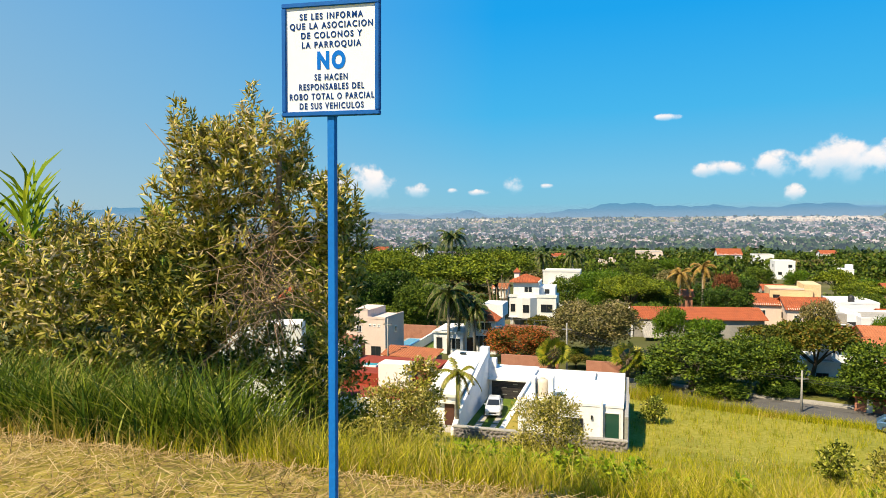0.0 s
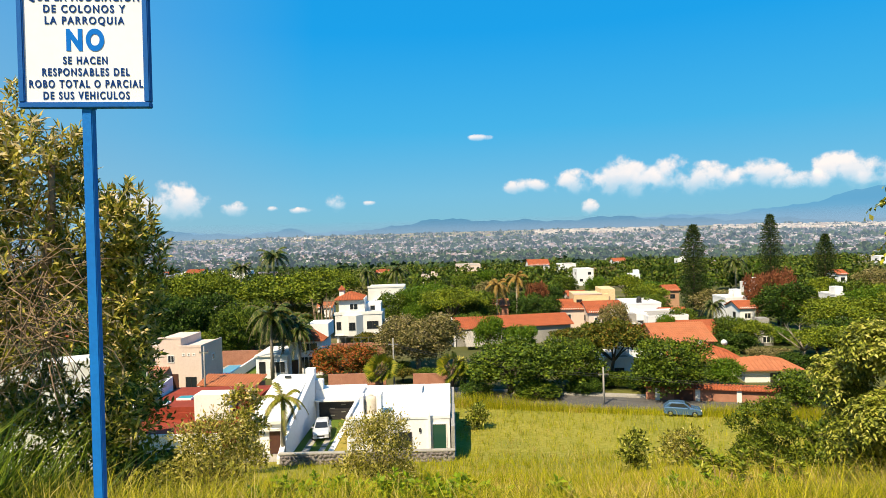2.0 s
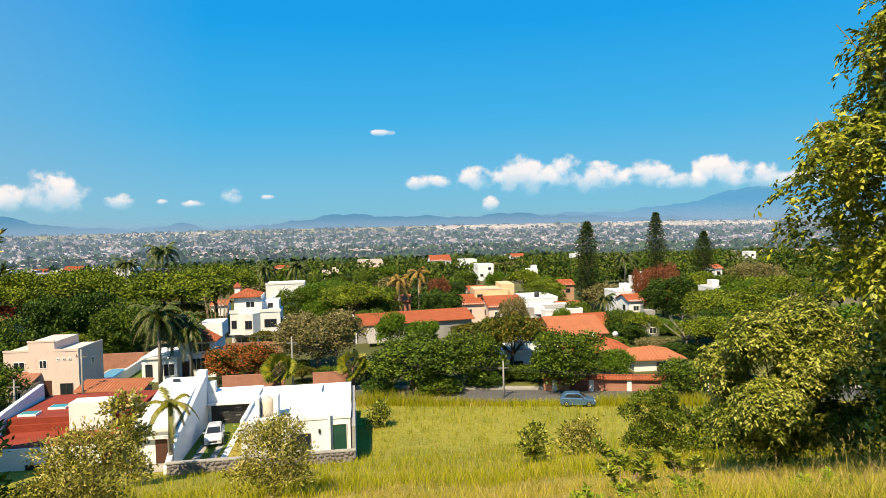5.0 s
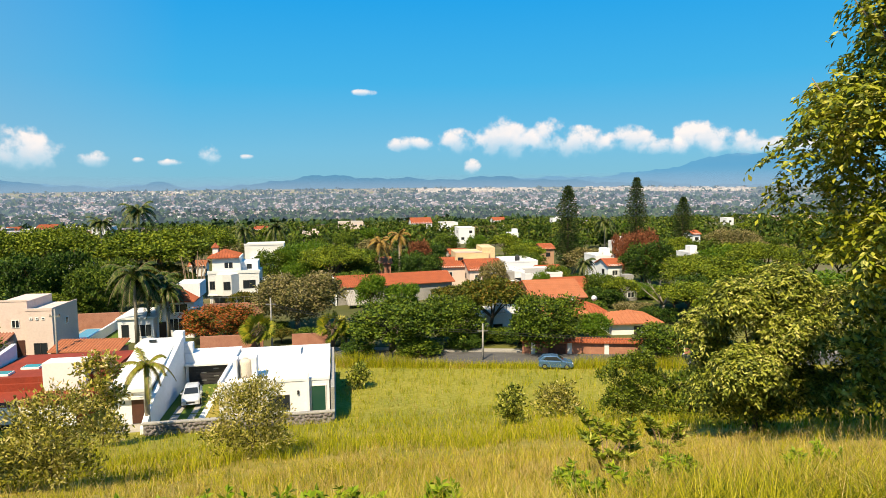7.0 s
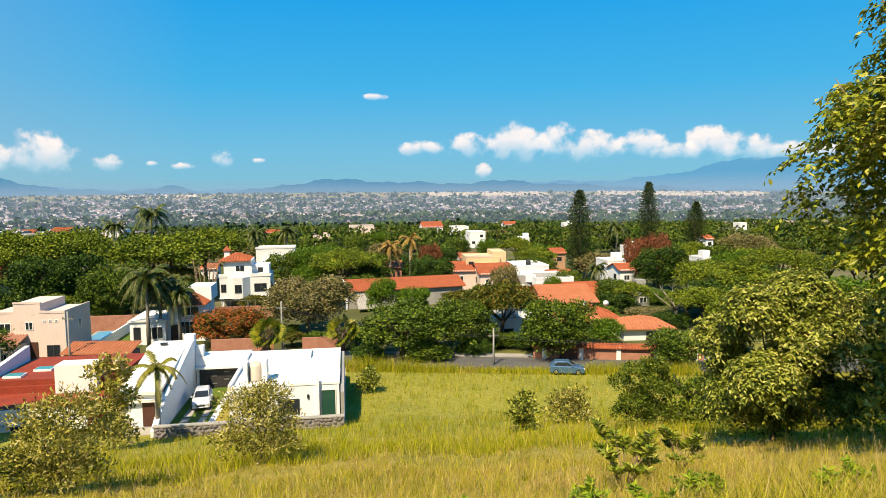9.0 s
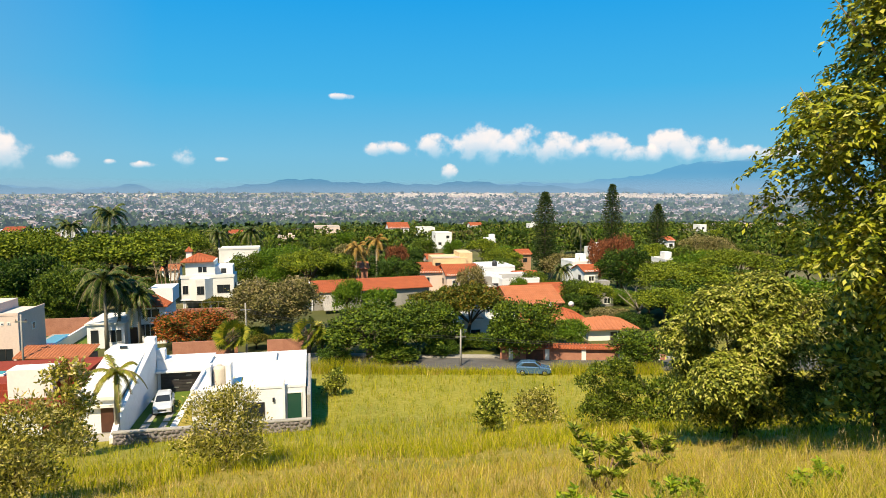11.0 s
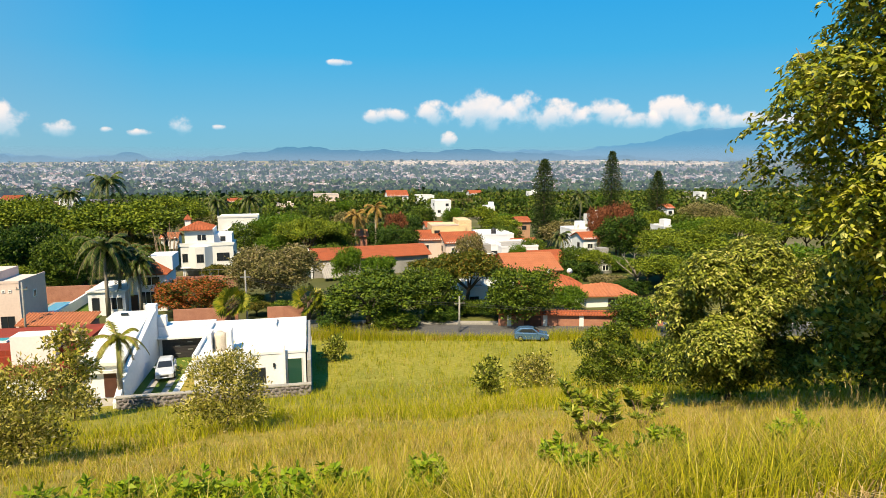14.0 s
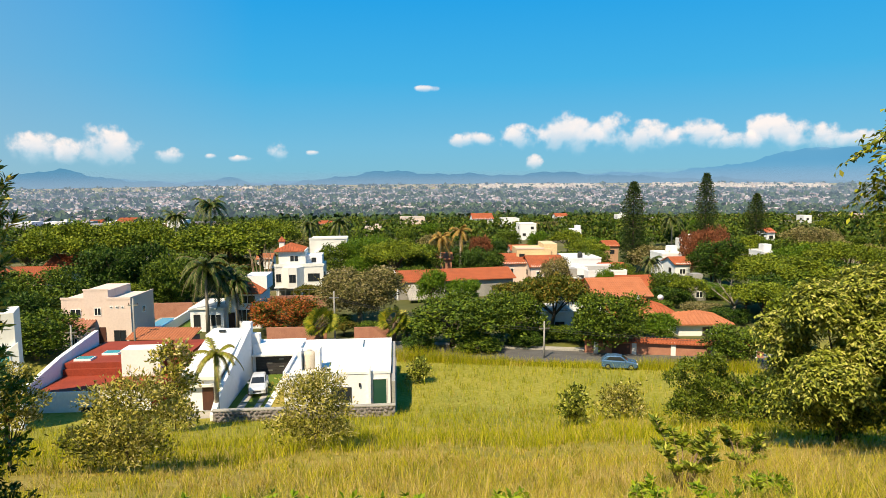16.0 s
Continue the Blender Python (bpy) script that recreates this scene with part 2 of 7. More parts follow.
LEAF = {
    "acacia": island("acacia_leaf", [(0.0, (0.022, 0.044, 0.0042)), (0.5, (0.097, 0.165, 0.012)), (1.0, (0.202, 0.26, 0.018))], 0.6, 0.07, 0.34),
    "canopy": island("canopy_leaf", [(0.0, (0.038, 0.064, 0.0042)), (0.5, (0.176, 0.245, 0.013)), (1.0, (0.319, 0.36, 0.022))], 0.6, 0.07, 0.34),
    "umbrella": island("umbrella_leaf", [(0.0, (0.033, 0.051, 0.0048)), (0.6, (0.140, 0.161, 0.014)), (1.0, (0.268, 0.170, 0.023))], 0.6, 0.07, 0.34),
    "dark": island("dark_leaf", [(0.0, (0.014, 0.034, 0.0036)), (0.6, (0.053, 0.113, 0.009)), (1.0, (0.115, 0.179, 0.014))], 0.6, 0.07, 0.34),
    "olive": island("olive_leaf", [(0.0, (0.10, 0.10, 0.025)), (0.5, (0.25, 0.22, 0.06)), (1.0, (0.42, 0.34, 0.17))], 0.7, 0.12),
    "rust": island("rust_leaf", [(0.0, (0.12, 0.055, 0.022)), (0.5, (0.30, 0.10, 0.045)), (1.0, (0.42, 0.15, 0.065))], 0.7, 0.2),
    "flame": island("flame_tree_leaf", [(0.0, (0.057, 0.086, 0.007)), (0.40, (0.128, 0.123, 0.011)), (0.52, (0.48, 0.12, 0.025)), (1.0, (0.62, 0.19, 0.045))], 0.6, 0.2),
    "round": island("round_leaf", [(0.0, (0.059, 0.139, 0.008)), (0.5, (0.119, 0.230, 0.012)), (1.0, (0.219, 0.307, 0.017))], 0.5, 0.25),
    "pine": island("pine_needle", [(0.0, (0.024, 0.049, 0.009)), (0.6, (0.051, 0.092, 0.015)), (1.0, (0.100, 0.130, 0.022))], 0.7, 0.1),
    "palm": island("palm_leaf", [(0.0, (0.028, 0.05, 0.008)), (0.6, (0.075, 0.115, 0.014)), (1.0, (0.20, 0.22, 0.05))], 0.45, 0.15),
    "yard_palm": island("yard_palm_leaf", [(0.0, (0.139, 0.172, 0.012)), (0.6, (0.278, 0.270, 0.022)), (1.0, (0.420, 0.369, 0.055))], 0.45, 0.25),
    "fan": island("fan_leaf", [(0.0, (0.107, 0.153, 0.011)), (0.6, (0.285, 0.304, 0.018)), (1.0, (0.500, 0.415, 0.034))], 0.45, 0.25),
    "dry_palm": island("dry_palm_leaf", [(0.0, (0.20, 0.11, 0.02)), (0.5, (0.36, 0.20, 0.04)), (1.0, (0.46, 0.33, 0.08))], 0.7, 0.15),
    "roadside": island("roadside_leaf", [(0.0, (0.061, 0.084, 0.011)), (0.4, (0.232, 0.276, 0.024)), (0.75, (0.464, 0.480, 0.066)), (1.0, (0.683, 0.636, 0.168))], 0.45, 0.18),
    "tall_tree": island("tall_tree_leaf", [(0.0, (0.07, 0.10, 0.008)), (0.4, (0.25, 0.29, 0.014)), (0.75, (0.50, 0.50, 0.04)), (1.0, (0.66, 0.60, 0.15))], 0.42, 0.2),
    "thicket": island("thicket_leaf", [(0.0, (0.035, 0.06, 0.006)), (0.5, (0.12, 0.18, 0.012)), (1.0, (0.26, 0.30, 0.026))], 0.5, 0.15),
    "sapling": island("sapling_leaf", [(0.0, (0.09, 0.15, 0.010)), (0.5, (0.32, 0.38, 0.03)), (1.0, (0.60, 0.58, 0.10))], 0.45, 0.22),
    "bush": island("bush_leaf", [(0.0, (0.079, 0.101, 0.010)), (0.35, (0.375, 0.358, 0.034)), (0.65, (0.671, 0.582, 0.101)), (0.85, (0.788, 0.605, 0.246)), (1.0, (0.828, 0.694, 0.426))], 0.5, 0.22),
    "scrub": island("scrub_leaf", [(0.0, (0.085, 0.09, 0.008)), (0.35, (0.34, 0.32, 0.035)), (0.7, (0.58, 0.50, 0.10)), (1.0, (0.72, 0.62, 0.28))], 0.6, 0.2),
    "weed": island("weed_leaf", [(0.0, (0.12, 0.21, 0.008)), (0.5, (0.28, 0.42, 0.014)), (1.0, (0.52, 0.58, 0.03))], 0.5, 0.3),
}


def grass_material(name, green, straw, share, size):
    """Blades in two palettes, green and dry, that change over in patches of a few metres; each blade picks its own shade."""
    m, nt, bs = fresh(name)
    geo = nt.nodes.new("ShaderNodeNewGeometry")
    big = node(nt, "ShaderNodeTexNoise", Scale=size, Detail=4.0, Roughness=0.65)
    nt.links.new(geo.outputs["Position"], big.inputs["Vector"])
    patch = ramp(nt, big.outputs["Fac"], [(share - 0.1, (0.08, 0.08, 0.08)), (share + 0.1, (0.92, 0.92, 0.92))])
    picks = [ramp(nt, geo.outputs["Random Per Island"], [(p, tuple(v * LEAF_TONE for v in c)) for p, c in stops]) for stops in (green, straw)]
    # a few blades of the other palette stand in every patch
    wn_ = nt.nodes.new("ShaderNodeTexWhiteNoise")
    wn_.noise_dimensions = "1D"
    nt.links.new(geo.outputs["Random Per Island"], wn_.inputs["W"])
    less = nt.nodes.new("ShaderNodeMath")
    less.operation = "LESS_THAN"
    nt.links.new(wn_.outputs["Value"], less.inputs[0])
    nt.links.new(patch, less.inputs[1])
    col = mixed(nt, less.outputs[0], picks[0], picks[1])
    nt.links.new(col, bs.inputs["Base Color"])
    bs.inputs["Roughness"].default_value, bs.inputs["Specular IOR Level"].default_value = 0.6, 0.2
    tr = nt.nodes.new("ShaderNodeBsdfTranslucent")
    nt.links.new(col, tr.inputs["Color"])
    mx = nt.nodes.new("ShaderNodeMixShader")
    mx.inputs[0].default_value = 0.22
    nt.links.new(bs.outputs[0], mx.inputs[1])
    nt.links.new(tr.outputs[0], mx.inputs[2])
    nt.links.new(mx.outputs[0], nt.nodes["Material Output"].inputs["Surface"])
    return m


GREEN_BLADE = [(0.0, (0.12, 0.15, 0.003)), (0.4, (0.35, 0.35, 0.006)), (0.75, (0.60, 0.53, 0.012)), (1.0, (0.78, 0.65, 0.05))]
DRY_BLADE = [(0.0, (0.24, 0.16, 0.02)), (0.4, (0.52, 0.37, 0.06)), (0.75, (0.74, 0.54, 0.15)), (1.0, (0.86, 0.67, 0.30))]
GRASS = grass_material("field_grass", GREEN_BLADE, DRY_BLADE, 0.53, 0.33)
LOW_GRASS = grass_material("low_meadow_grass", [(0.0, (0.15, 0.19, 0.004)), (0.4, (0.38, 0.40, 0.008)), (0.8, (0.58, 0.54, 0.012)), (1.0, (0.70, 0.60, 0.04))], DRY_BLADE, 0.66, 0.12)
REED_GRASS = island("reed_grass", [(0.0, (0.025, 0.06, 0.006)), (0.4, (0.11, 0.19, 0.014)), (0.8, (0.32, 0.40, 0.03)), (1.0, (0.55, 0.50, 0.12))], 0.45, 0.3)
GRASS_GREEN = island("green_grass", [(0.0, (0.12, 0.15, 0.008)), (0.35, (0.36, 0.36, 0.014)), (0.7, (0.60, 0.53, 0.03)), (1.0, (0.76, 0.62, 0.18))], 0.55, 0.25)
SEED = island("seed_heads", [(0.0, (0.40, 0.27, 0.07)), (0.5, (0.54, 0.38, 0.13)), (1.0, (0.64, 0.48, 0.22))], 0.8, 0.25)
STRAW = island("cut_straw", [(0.0, (0.12, 0.075, 0.025)), (0.45, (0.44, 0.29, 0.10)), (1.0, (0.72, 0.53, 0.26))], 0.8, 0.1)
CITY = island("city_walls", [(0.0, (0.86, 0.82, 0.82)), (0.15, (0.50, 0.44, 0.47)), (0.34, (0.24, 0.22, 0.27)), (0.5, (0.56, 0.44, 0.42)), (0.62, (0.36, 0.20, 0.17)), (0.78, (0.18, 0.19, 0.23)), (1.0, (0.74, 0.68, 0.68))], 0.9, 0, 0.0)
PALE_CITY = island("pale_housing", [(0.0, (0.70, 0.60, 0.50)), (0.5, (0.74, 0.68, 0.60)), (1.0, (0.50, 0.38, 0.32))], 0.9, 0, 0.0)
FAR_GREEN = island("far_foliage", [(0.0, (0.034, 0.075, 0.025)), (0.5, (0.063, 0.115, 0.035)), (1.0, (0.101, 0.14, 0.05))], 0.8, 0.0)
MID_GREEN = island("woodland_foliage", [(0.0, (0.020, 0.042, 0.0048)), (0.5, (0.084, 0.145, 0.012)), (0.9, (0.160, 0.200, 0.018)), (1.0, (0.218, 0.20, 0.05))], 0.7, 0.12)
# aerial haze over the ridges is painted into these emissive blues
HILLS = glow("haze_tinted_mountains", (0.090, 0.255, 0.40), (0.070, 0.225, 0.37), 0.0012, (0.20, 0.33, 0.42))
HILLS_FAR = glow("pale_haze_tinted_mountains", (0.100, 0.31, 0.50), (0.085, 0.28, 0.47), 0.0012, (0.19, 0.36, 0.49))


def ground_material():
    m, nt, bs = fresh("hillside_soil_and_grass")
    geo = nt.nodes.new("ShaderNodeNewGeometry")
    n1 = node(nt, "ShaderNodeTexNoise", Scale=0.16, Detail=5.0, Roughness=0.65)
    n2 = node(nt, "ShaderNodeTexNoise", Scale=3.0, Detail=4.0)
    n3 = node(nt, "ShaderNodeTexNoise", Scale=0.012, Detail=6.0, Roughness=0.7)
    for n in (n1, n2, n3):
        nt.links.new(geo.outputs["Position"], n.inputs["Vector"])
    field = ramp(nt, n1.outputs["Fac"], [(0.3, (0.154, 0.154, 0.009)), (0.5, (0.308, 0.239, 0.023)), (0.7, (0.416, 0.300, 0.085))])
    fine = ramp(nt, n2.outputs["Fac"], [(0.3, (0.108, 0.100, 0.023)), (0.75, (0.400, 0.331, 0.139))])
    low = ramp(nt, n1.outputs["Fac"], [(0.3, (0.139, 0.166, 0.006)), (0.55, (0.223, 0.219, 0.009)), (0.75, (0.323, 0.269, 0.031))])
    sepz = nt.nodes.new("ShaderNodeSeparateXYZ")
    nt.links.new(geo.outputs["Position"], sepz.inputs[0])
    lower = nt.nodes.new("ShaderNodeMapRange")
    lower.inputs["From Min"].default_value, lower.inputs["From Max"].default_value = -12.5, -15.0
    nt.links.new(sepz.outputs["Z"], lower.inputs["Value"])
    field = mixed(nt, lower.outputs[0], field, low)
    field = mixed(nt, 0.4, field, fine)
    plain_ = ramp(nt, n3.outputs["Fac"], [(0.35, (0.046, 0.062, 0.015)), (0.52, (0.092, 0.092, 0.035)), (0.68, (0.200, 0.169, 0.115))])
    sep = nt.nodes.new("ShaderNodeSeparateXYZ")
    nt.links.new(geo.outputs["Position"], sep.inputs[0])
    mp = nt.nodes.new("ShaderNodeMapRange")
    mp.inputs["From Min"].default_value, mp.inputs["From Max"].default_value = -17.62, -17.95
    nt.links.new(sep.outputs["Z"], mp.inputs["Value"])
    nt.links.new(mixed(nt, mp.outputs[0], field, plain_), bs.inputs["Base Color"])
    bs.inputs["Roughness"].default_value = 0.95
    bs.inputs["Specular IOR Level"].default_value = 0.1
    bp = node(nt, "ShaderNodeBump", Strength=0.6, Distance=0.08)
    nt.links.new(n2.outputs["Fac"], bp.inputs["Height"])
    nt.links.new(bp.outputs[0], bs.inputs["Normal"])
    return m


GROUND = ground_material()

# ---- builders ----


def mesh_of(name, verts, faces, mats, smooth=False):
    me = bpy.data.meshes.new(name)
    me.from_pydata([tuple(v) for v in verts], [], faces)
    for m in (mats if isinstance(mats, (list, tuple)) else [mats]):
        me.materials.append(m)
    if smooth:
        me.polygons.foreach_set("use_smooth", [True] * len(me.polygons))
    me.update()
    return me


def quick_mesh(name, verts, n_side, mat):
    """A mesh of many faces with n_side corners each, none shared."""
    verts = np.asarray(verts, np.float32).reshape(-1, 3)
    nf = len(verts) // n_side
    me = bpy.data.meshes.new(name)
    me.vertices.add(len(verts))
    me.vertices.foreach_set("co", verts.ravel())
    me.loops.add(nf * n_side)
    me.loops.foreach_set("vertex_index", np.arange(nf * n_side, dtype=np.int32))
    me.polygons.add(nf)
    me.polygons.foreach_set("loop_start", np.arange(0, nf * n_side, n_side, dtype=np.int32))
    me.materials.append(mat)
    me.update(calc_edges=True)
    return me


def part(name, me, parent, label="", m=None):
    """Links a mesh as one object under a thing or a part."""
    if isinstance(me, bmesh.types.BMesh):
        data = bpy.data.meshes.new(name)
        me.to_mesh(data)
        me.free()
        me = data
    ob = new(name, me)
    ob.parent = parent
    if m is not None:
        ob.matrix_basis = m
    if label:
        tagged(ob, label)
    return ob


def thing(name, label, category, m, group="", kind=""):
    ob = new(name)
    ob.matrix_basis = m
    return tagged(ob, label, category, group, kind)


def box_vf(x0, x1, y0, y1, z0, z1):
    v = [(x, y, z) for z in (z0, z1) for y in (y0, y1) for x in (x0, x1)]
    return v, [(0, 2, 3, 1), (4, 5, 7, 6), (0, 1, 5, 4), (2, 6, 7, 3), (0, 4, 6, 2), (1, 3, 7, 5)]


def box(name, b, mat, parent, label="", bevel=0.0):
    v, f = box_vf(*b)
    me = mesh_of(name, v, f, mat)
    if bevel:
        bm = bmesh.new()
        bm.from_mesh(me)
        bmesh.ops.bevel(bm, geom=bm.edges[:], offset=bevel, segments=2, affect="EDGES")
        bm.to_mesh(me)
        bm.free()
    return part(name, me, parent, label)


def boxes_mesh(name, list_of_b, mat):
    V, F = [], []
    for b in list_of_b:
        v, f = box_vf(*b)
        F += [tuple(i + len(V) for i in q) for q in f]
        V += v
    return mesh_of(name, V, F, mat)


def prism(name, poly, axis, a, b, mat, parent, label=""):
    """A flat outline pushed along an axis: axis x takes (y, z) points, axis y takes (x, z)."""
    n = len(poly)
    put = (lambda p, t: (t, p[0], p[1])) if axis == "x" else (lambda p, t: (p[0], t, p[1]))
    v = [put(p, a) for p in poly] + [put(p, b) for p in poly]
    f = [tuple(range(n)), tuple(range(2 * n - 1, n - 1, -1))]
    f += [(i, i + n, (i + 1) % n + n, (i + 1) % n) for i in range(n)]
    me = mesh_of(name, v, f, mat)
    bm = bmesh.new()
    bm.from_mesh(me)
    bmesh.ops.recalc_face_normals(bm, faces=bm.faces[:])
    bm.to_mesh(me)
    bm.free()
    return part(name, me, parent, label)


def lattice(name, xs, zs, y0, y1, mat):
    """One welded frame: solid in the even columns and rows of a grid, open between them."""
    nx, nz = len(xs), len(zs)
    V = [(x, y, z) for y in (y0, y1) for z in zs for x in xs]
    at = lambda k, j, i: k * nx * nz + j * nx + i
    solid = {(j, i) for j in range(nz - 1) for i in range(nx - 1) if j % 2 == 0 or i % 2 == 0}
    F = []
    for j, i in solid:
        F.append((at(0, j, i), at(0, j, i + 1), at(0, j + 1, i + 1), at(0, j + 1, i)))
        F.append((at(1, j, i), at(1, j + 1, i), at(1, j + 1, i + 1), at(1, j, i + 1)))
        for dj, di, p, q in ((-1, 0, (j, i), (j, i + 1)), (1, 0, (j + 1, i + 1), (j + 1, i)), (0, -1, (j + 1, i), (j, i)), (0, 1, (j, i + 1), (j + 1, i + 1))):
            if (j + dj, i + di) not in solid:
                F.append((at(0, *q), at(0, *p), at(1, *p), at(1, *q)))
    return mesh_of(name, V, F, mat)


def window(parent, x, y, z, w, h, face="front", bars=1, frame=None, pane=None, name="window"):
    """A framed window proud of its wall: x, y is the middle of its foot; face front looks to -y, right to +x, left to -x."""
    turn = {"front": 0, "right": 90, "left": -90}[face]
    fr, d = 0.07, 0.06
    xs = []
    for i in range(bars + 2):
        c = -w / 2 + fr / 2 + (w - fr) * i / (bars + 1)
        xs += [c - fr / 2, c + fr / 2]
    ob = part(name, lattice("window_frame", xs, [0, fr, h - fr, h], -d, 0.01, frame or FRAME_WHITE), parent, "", pose(x, y, z, 0, 0, turn))
    v, f = box_vf(-w / 2 + fr / 2, w / 2 - fr / 2, -d * 0.4, 0.012, fr / 2, h - fr / 2)
    part("pane", mesh_of("pane", v, f, pane or GLASS), ob)
    return ob


def tile_roof(name, x0, x1, y0, y1, z0, z1, parent, mat, label="", pitch=0.36, slope="front", thick=0.12):
    """A sloping roof of rolled clay tiles; z0 at the low edge y0, z1 at the far edge y1. slope front runs down to -y, left and right down to -x and +x."""
    nx = max(4, int((x1 - x0) / pitch * 4))
    rows = max(2, int(math.hypot(y1 - y0, z1 - z0) / 0.6))
    V, F = [], []
    for j in range(rows + 1):
        for step in ((0,) if j in (0, rows) else (0, 1)):
            k = j / rows
            for i in range(nx + 1):
                x = x0 + (x1 - x0) * i / nx
                V.append((x, y0 + (y1 - y0) * k, z0 + (z1 - z0) * k + 0.06 * math.sin(i * math.pi / 2 + 0.7) + (0.035 if step else 0)))
    n_rows = len(V) // (nx + 1)
    for j in range(n_rows - 1):
        for i in range(nx):
            a = j * (nx + 1) + i
            F.append((a, a + 1, a + nx + 2, a + nx + 1))
    base = len(V)
    V += [(x0, y0, z0 - thick), (x1, y0, z0 - thick), (x1, y1, z1 - thick), (x0, y1, z1 - thick)]
    F.append((base, base + 3, base + 2, base + 1))
    F.append((base, base + 1, *range(nx, -1, -1)))
    F.append((base + 1, base + 2, (n_rows - 1) * (nx + 1) + nx, *[j * (nx + 1) + nx for j in range(n_rows - 2, -1, -1)]))
    F.append((base + 3, base, *[j * (nx + 1) for j in range(n_rows)]))
    return part(name, mesh_of(name, V, F, mat), parent, label)


def hip_roof(name, x0, x1, y0, y1, z, h, parent, mat, label=""):
    """Four slopes with ribs of tile rolls."""
    w, d = x1 - x0, y1 - y0
    m = min(w, d) / 2
    yc, xc = (y0 + y1) / 2, (x0 + x1) / 2
    ra, rb = ((x0 + m, yc), (x1 - m, yc)) if w >= d else ((xc, y0 + m), (xc, y1 - m))
    c = [(x0, y0), (x1, y0), (x1, y1), (x0, y1)]
    V = [(*p, z) for p in c] + [(*p, z - 0.14) for p in c] + [(*ra, z + h), (*rb, z + h)]
    F = [(4, 7, 6, 5)] + [(i, i + 4, (i + 1) % 4 + 4, (i + 1) % 4) for i in range(4)]
    if w >= d:
        F += [(0, 1, 9, 8), (1, 2, 9), (2, 3, 8, 9), (3, 0, 8)]
    else:
        F += [(0, 1, 8), (1, 2, 9, 8), (2, 3, 9), (3, 0, 8, 9)]
    rib = 0.5
    for a, b, top in (((x0, y0), (x1, y0), 0), ((x0, y1), (x1, y1), 0), ((x0, y0), (x0, y1), 1), ((x1, y0), (x1, y1), 1)):
        ln = math.hypot(b[0] - a[0], b[1] - a[1])
        k = int(ln / rib)
        for i in range(1, k):
            t = i / k * ln
            reach = min(t, ln - t, m) / m
            px_, py_ = a[0] + (b[0] - a[0]) * i / k, a[1] + (b[1] - a[1]) * i / k
            nx, ny = (0, 1 if py_ < yc else -1) if top == 0 else (1 if px_ < xc else -1, 0)
            ex, ey = px_ + nx * m * reach, py_ + ny * m * reach
            ux, uy = (0.08, 0) if top == 0 else (0, 0.08)
            o = len(V)
            V += [(px_ - ux, py_ - uy, z), (px_ + ux, py_ + uy, z), (px_, py_, z + 0.09), (ex - ux, ey - uy, z + h * reach), (ex + ux, ey + uy, z + h * reach), (ex, ey, z + h * reach + 0.09)]
            F += [(o, o + 3, o + 5, o + 2), (o + 1, o + 2, o + 5, o + 4), (o, o + 2, o + 1)]
    return part(name, mesh_of(name, V, F, mat), parent, label)


def tube(points, radii, sides=7):
    """Vertices and faces of a tapered, bent round bar."""
    V, F = [], []
    pts = [Vector(p) for p in points]
    for i, p in enumerate(pts):
        d = (pts[min(i + 1, len(pts) - 1)] - pts[max(i - 1, 0)]).normalized()
        a = d.orthogonal().normalized() if i == 0 else (a - d * a.dot(d)).normalized()
        b = d.cross(a)
        for k in range(sides):
            t = 2 * math.pi * k / sides
            V.append(p + (a * math.cos(t) + b * math.sin(t)) * radii[i])
    for i in range(len(pts) - 1):
        for k in range(sides):
            F.append((i * sides + k, i * sides + (k + 1) % sides, (i + 1) * sides + (k + 1) % sides, (i + 1) * sides + k))
    F += [tuple(range(sides - 1, -1, -1)), tuple(range((len(pts) - 1) * sides, len(pts) * sides))]
    return V, F


def tubes_mesh(name, bars, mat, sides=7):
    V, F = [], []
    for pts, radii in bars:
        v, f = tube(pts, radii, sides)
        F += [tuple(i + len(V) for i in q) for q in f]
        V += v
    return mesh_of(name, V, F, mat, True)


def unit(a):
    return a / np.maximum(np.linalg.norm(a, axis=-1, keepdims=True), 1e-6)


def leaf_quads(rng, at, way, length, width, face=None):
    """Folded four-cornered leaves that start at points and grow along directions; face: the way their blades look."""
    n = len(at)
    way = unit(way)
    side = unit(np.cross(way, rng.normal(size=(n, 3)) * (1 if face is None else 0.55) + (0 if face is None else face)))
    up = np.cross(side, way)
    ln = (length * rng.uniform(0.65, 1.3, (n, 1)))
    wd = (width * rng.uniform(0.7, 1.25, (n, 1))) / 2
    mid = at + way * ln * 0.5 + up * wd * 0.35
    q = np.stack([at, mid + side * wd, at + way * ln - up * ln * 0.06, mid - side * wd], 1)
    return q.reshape(-1, 3)


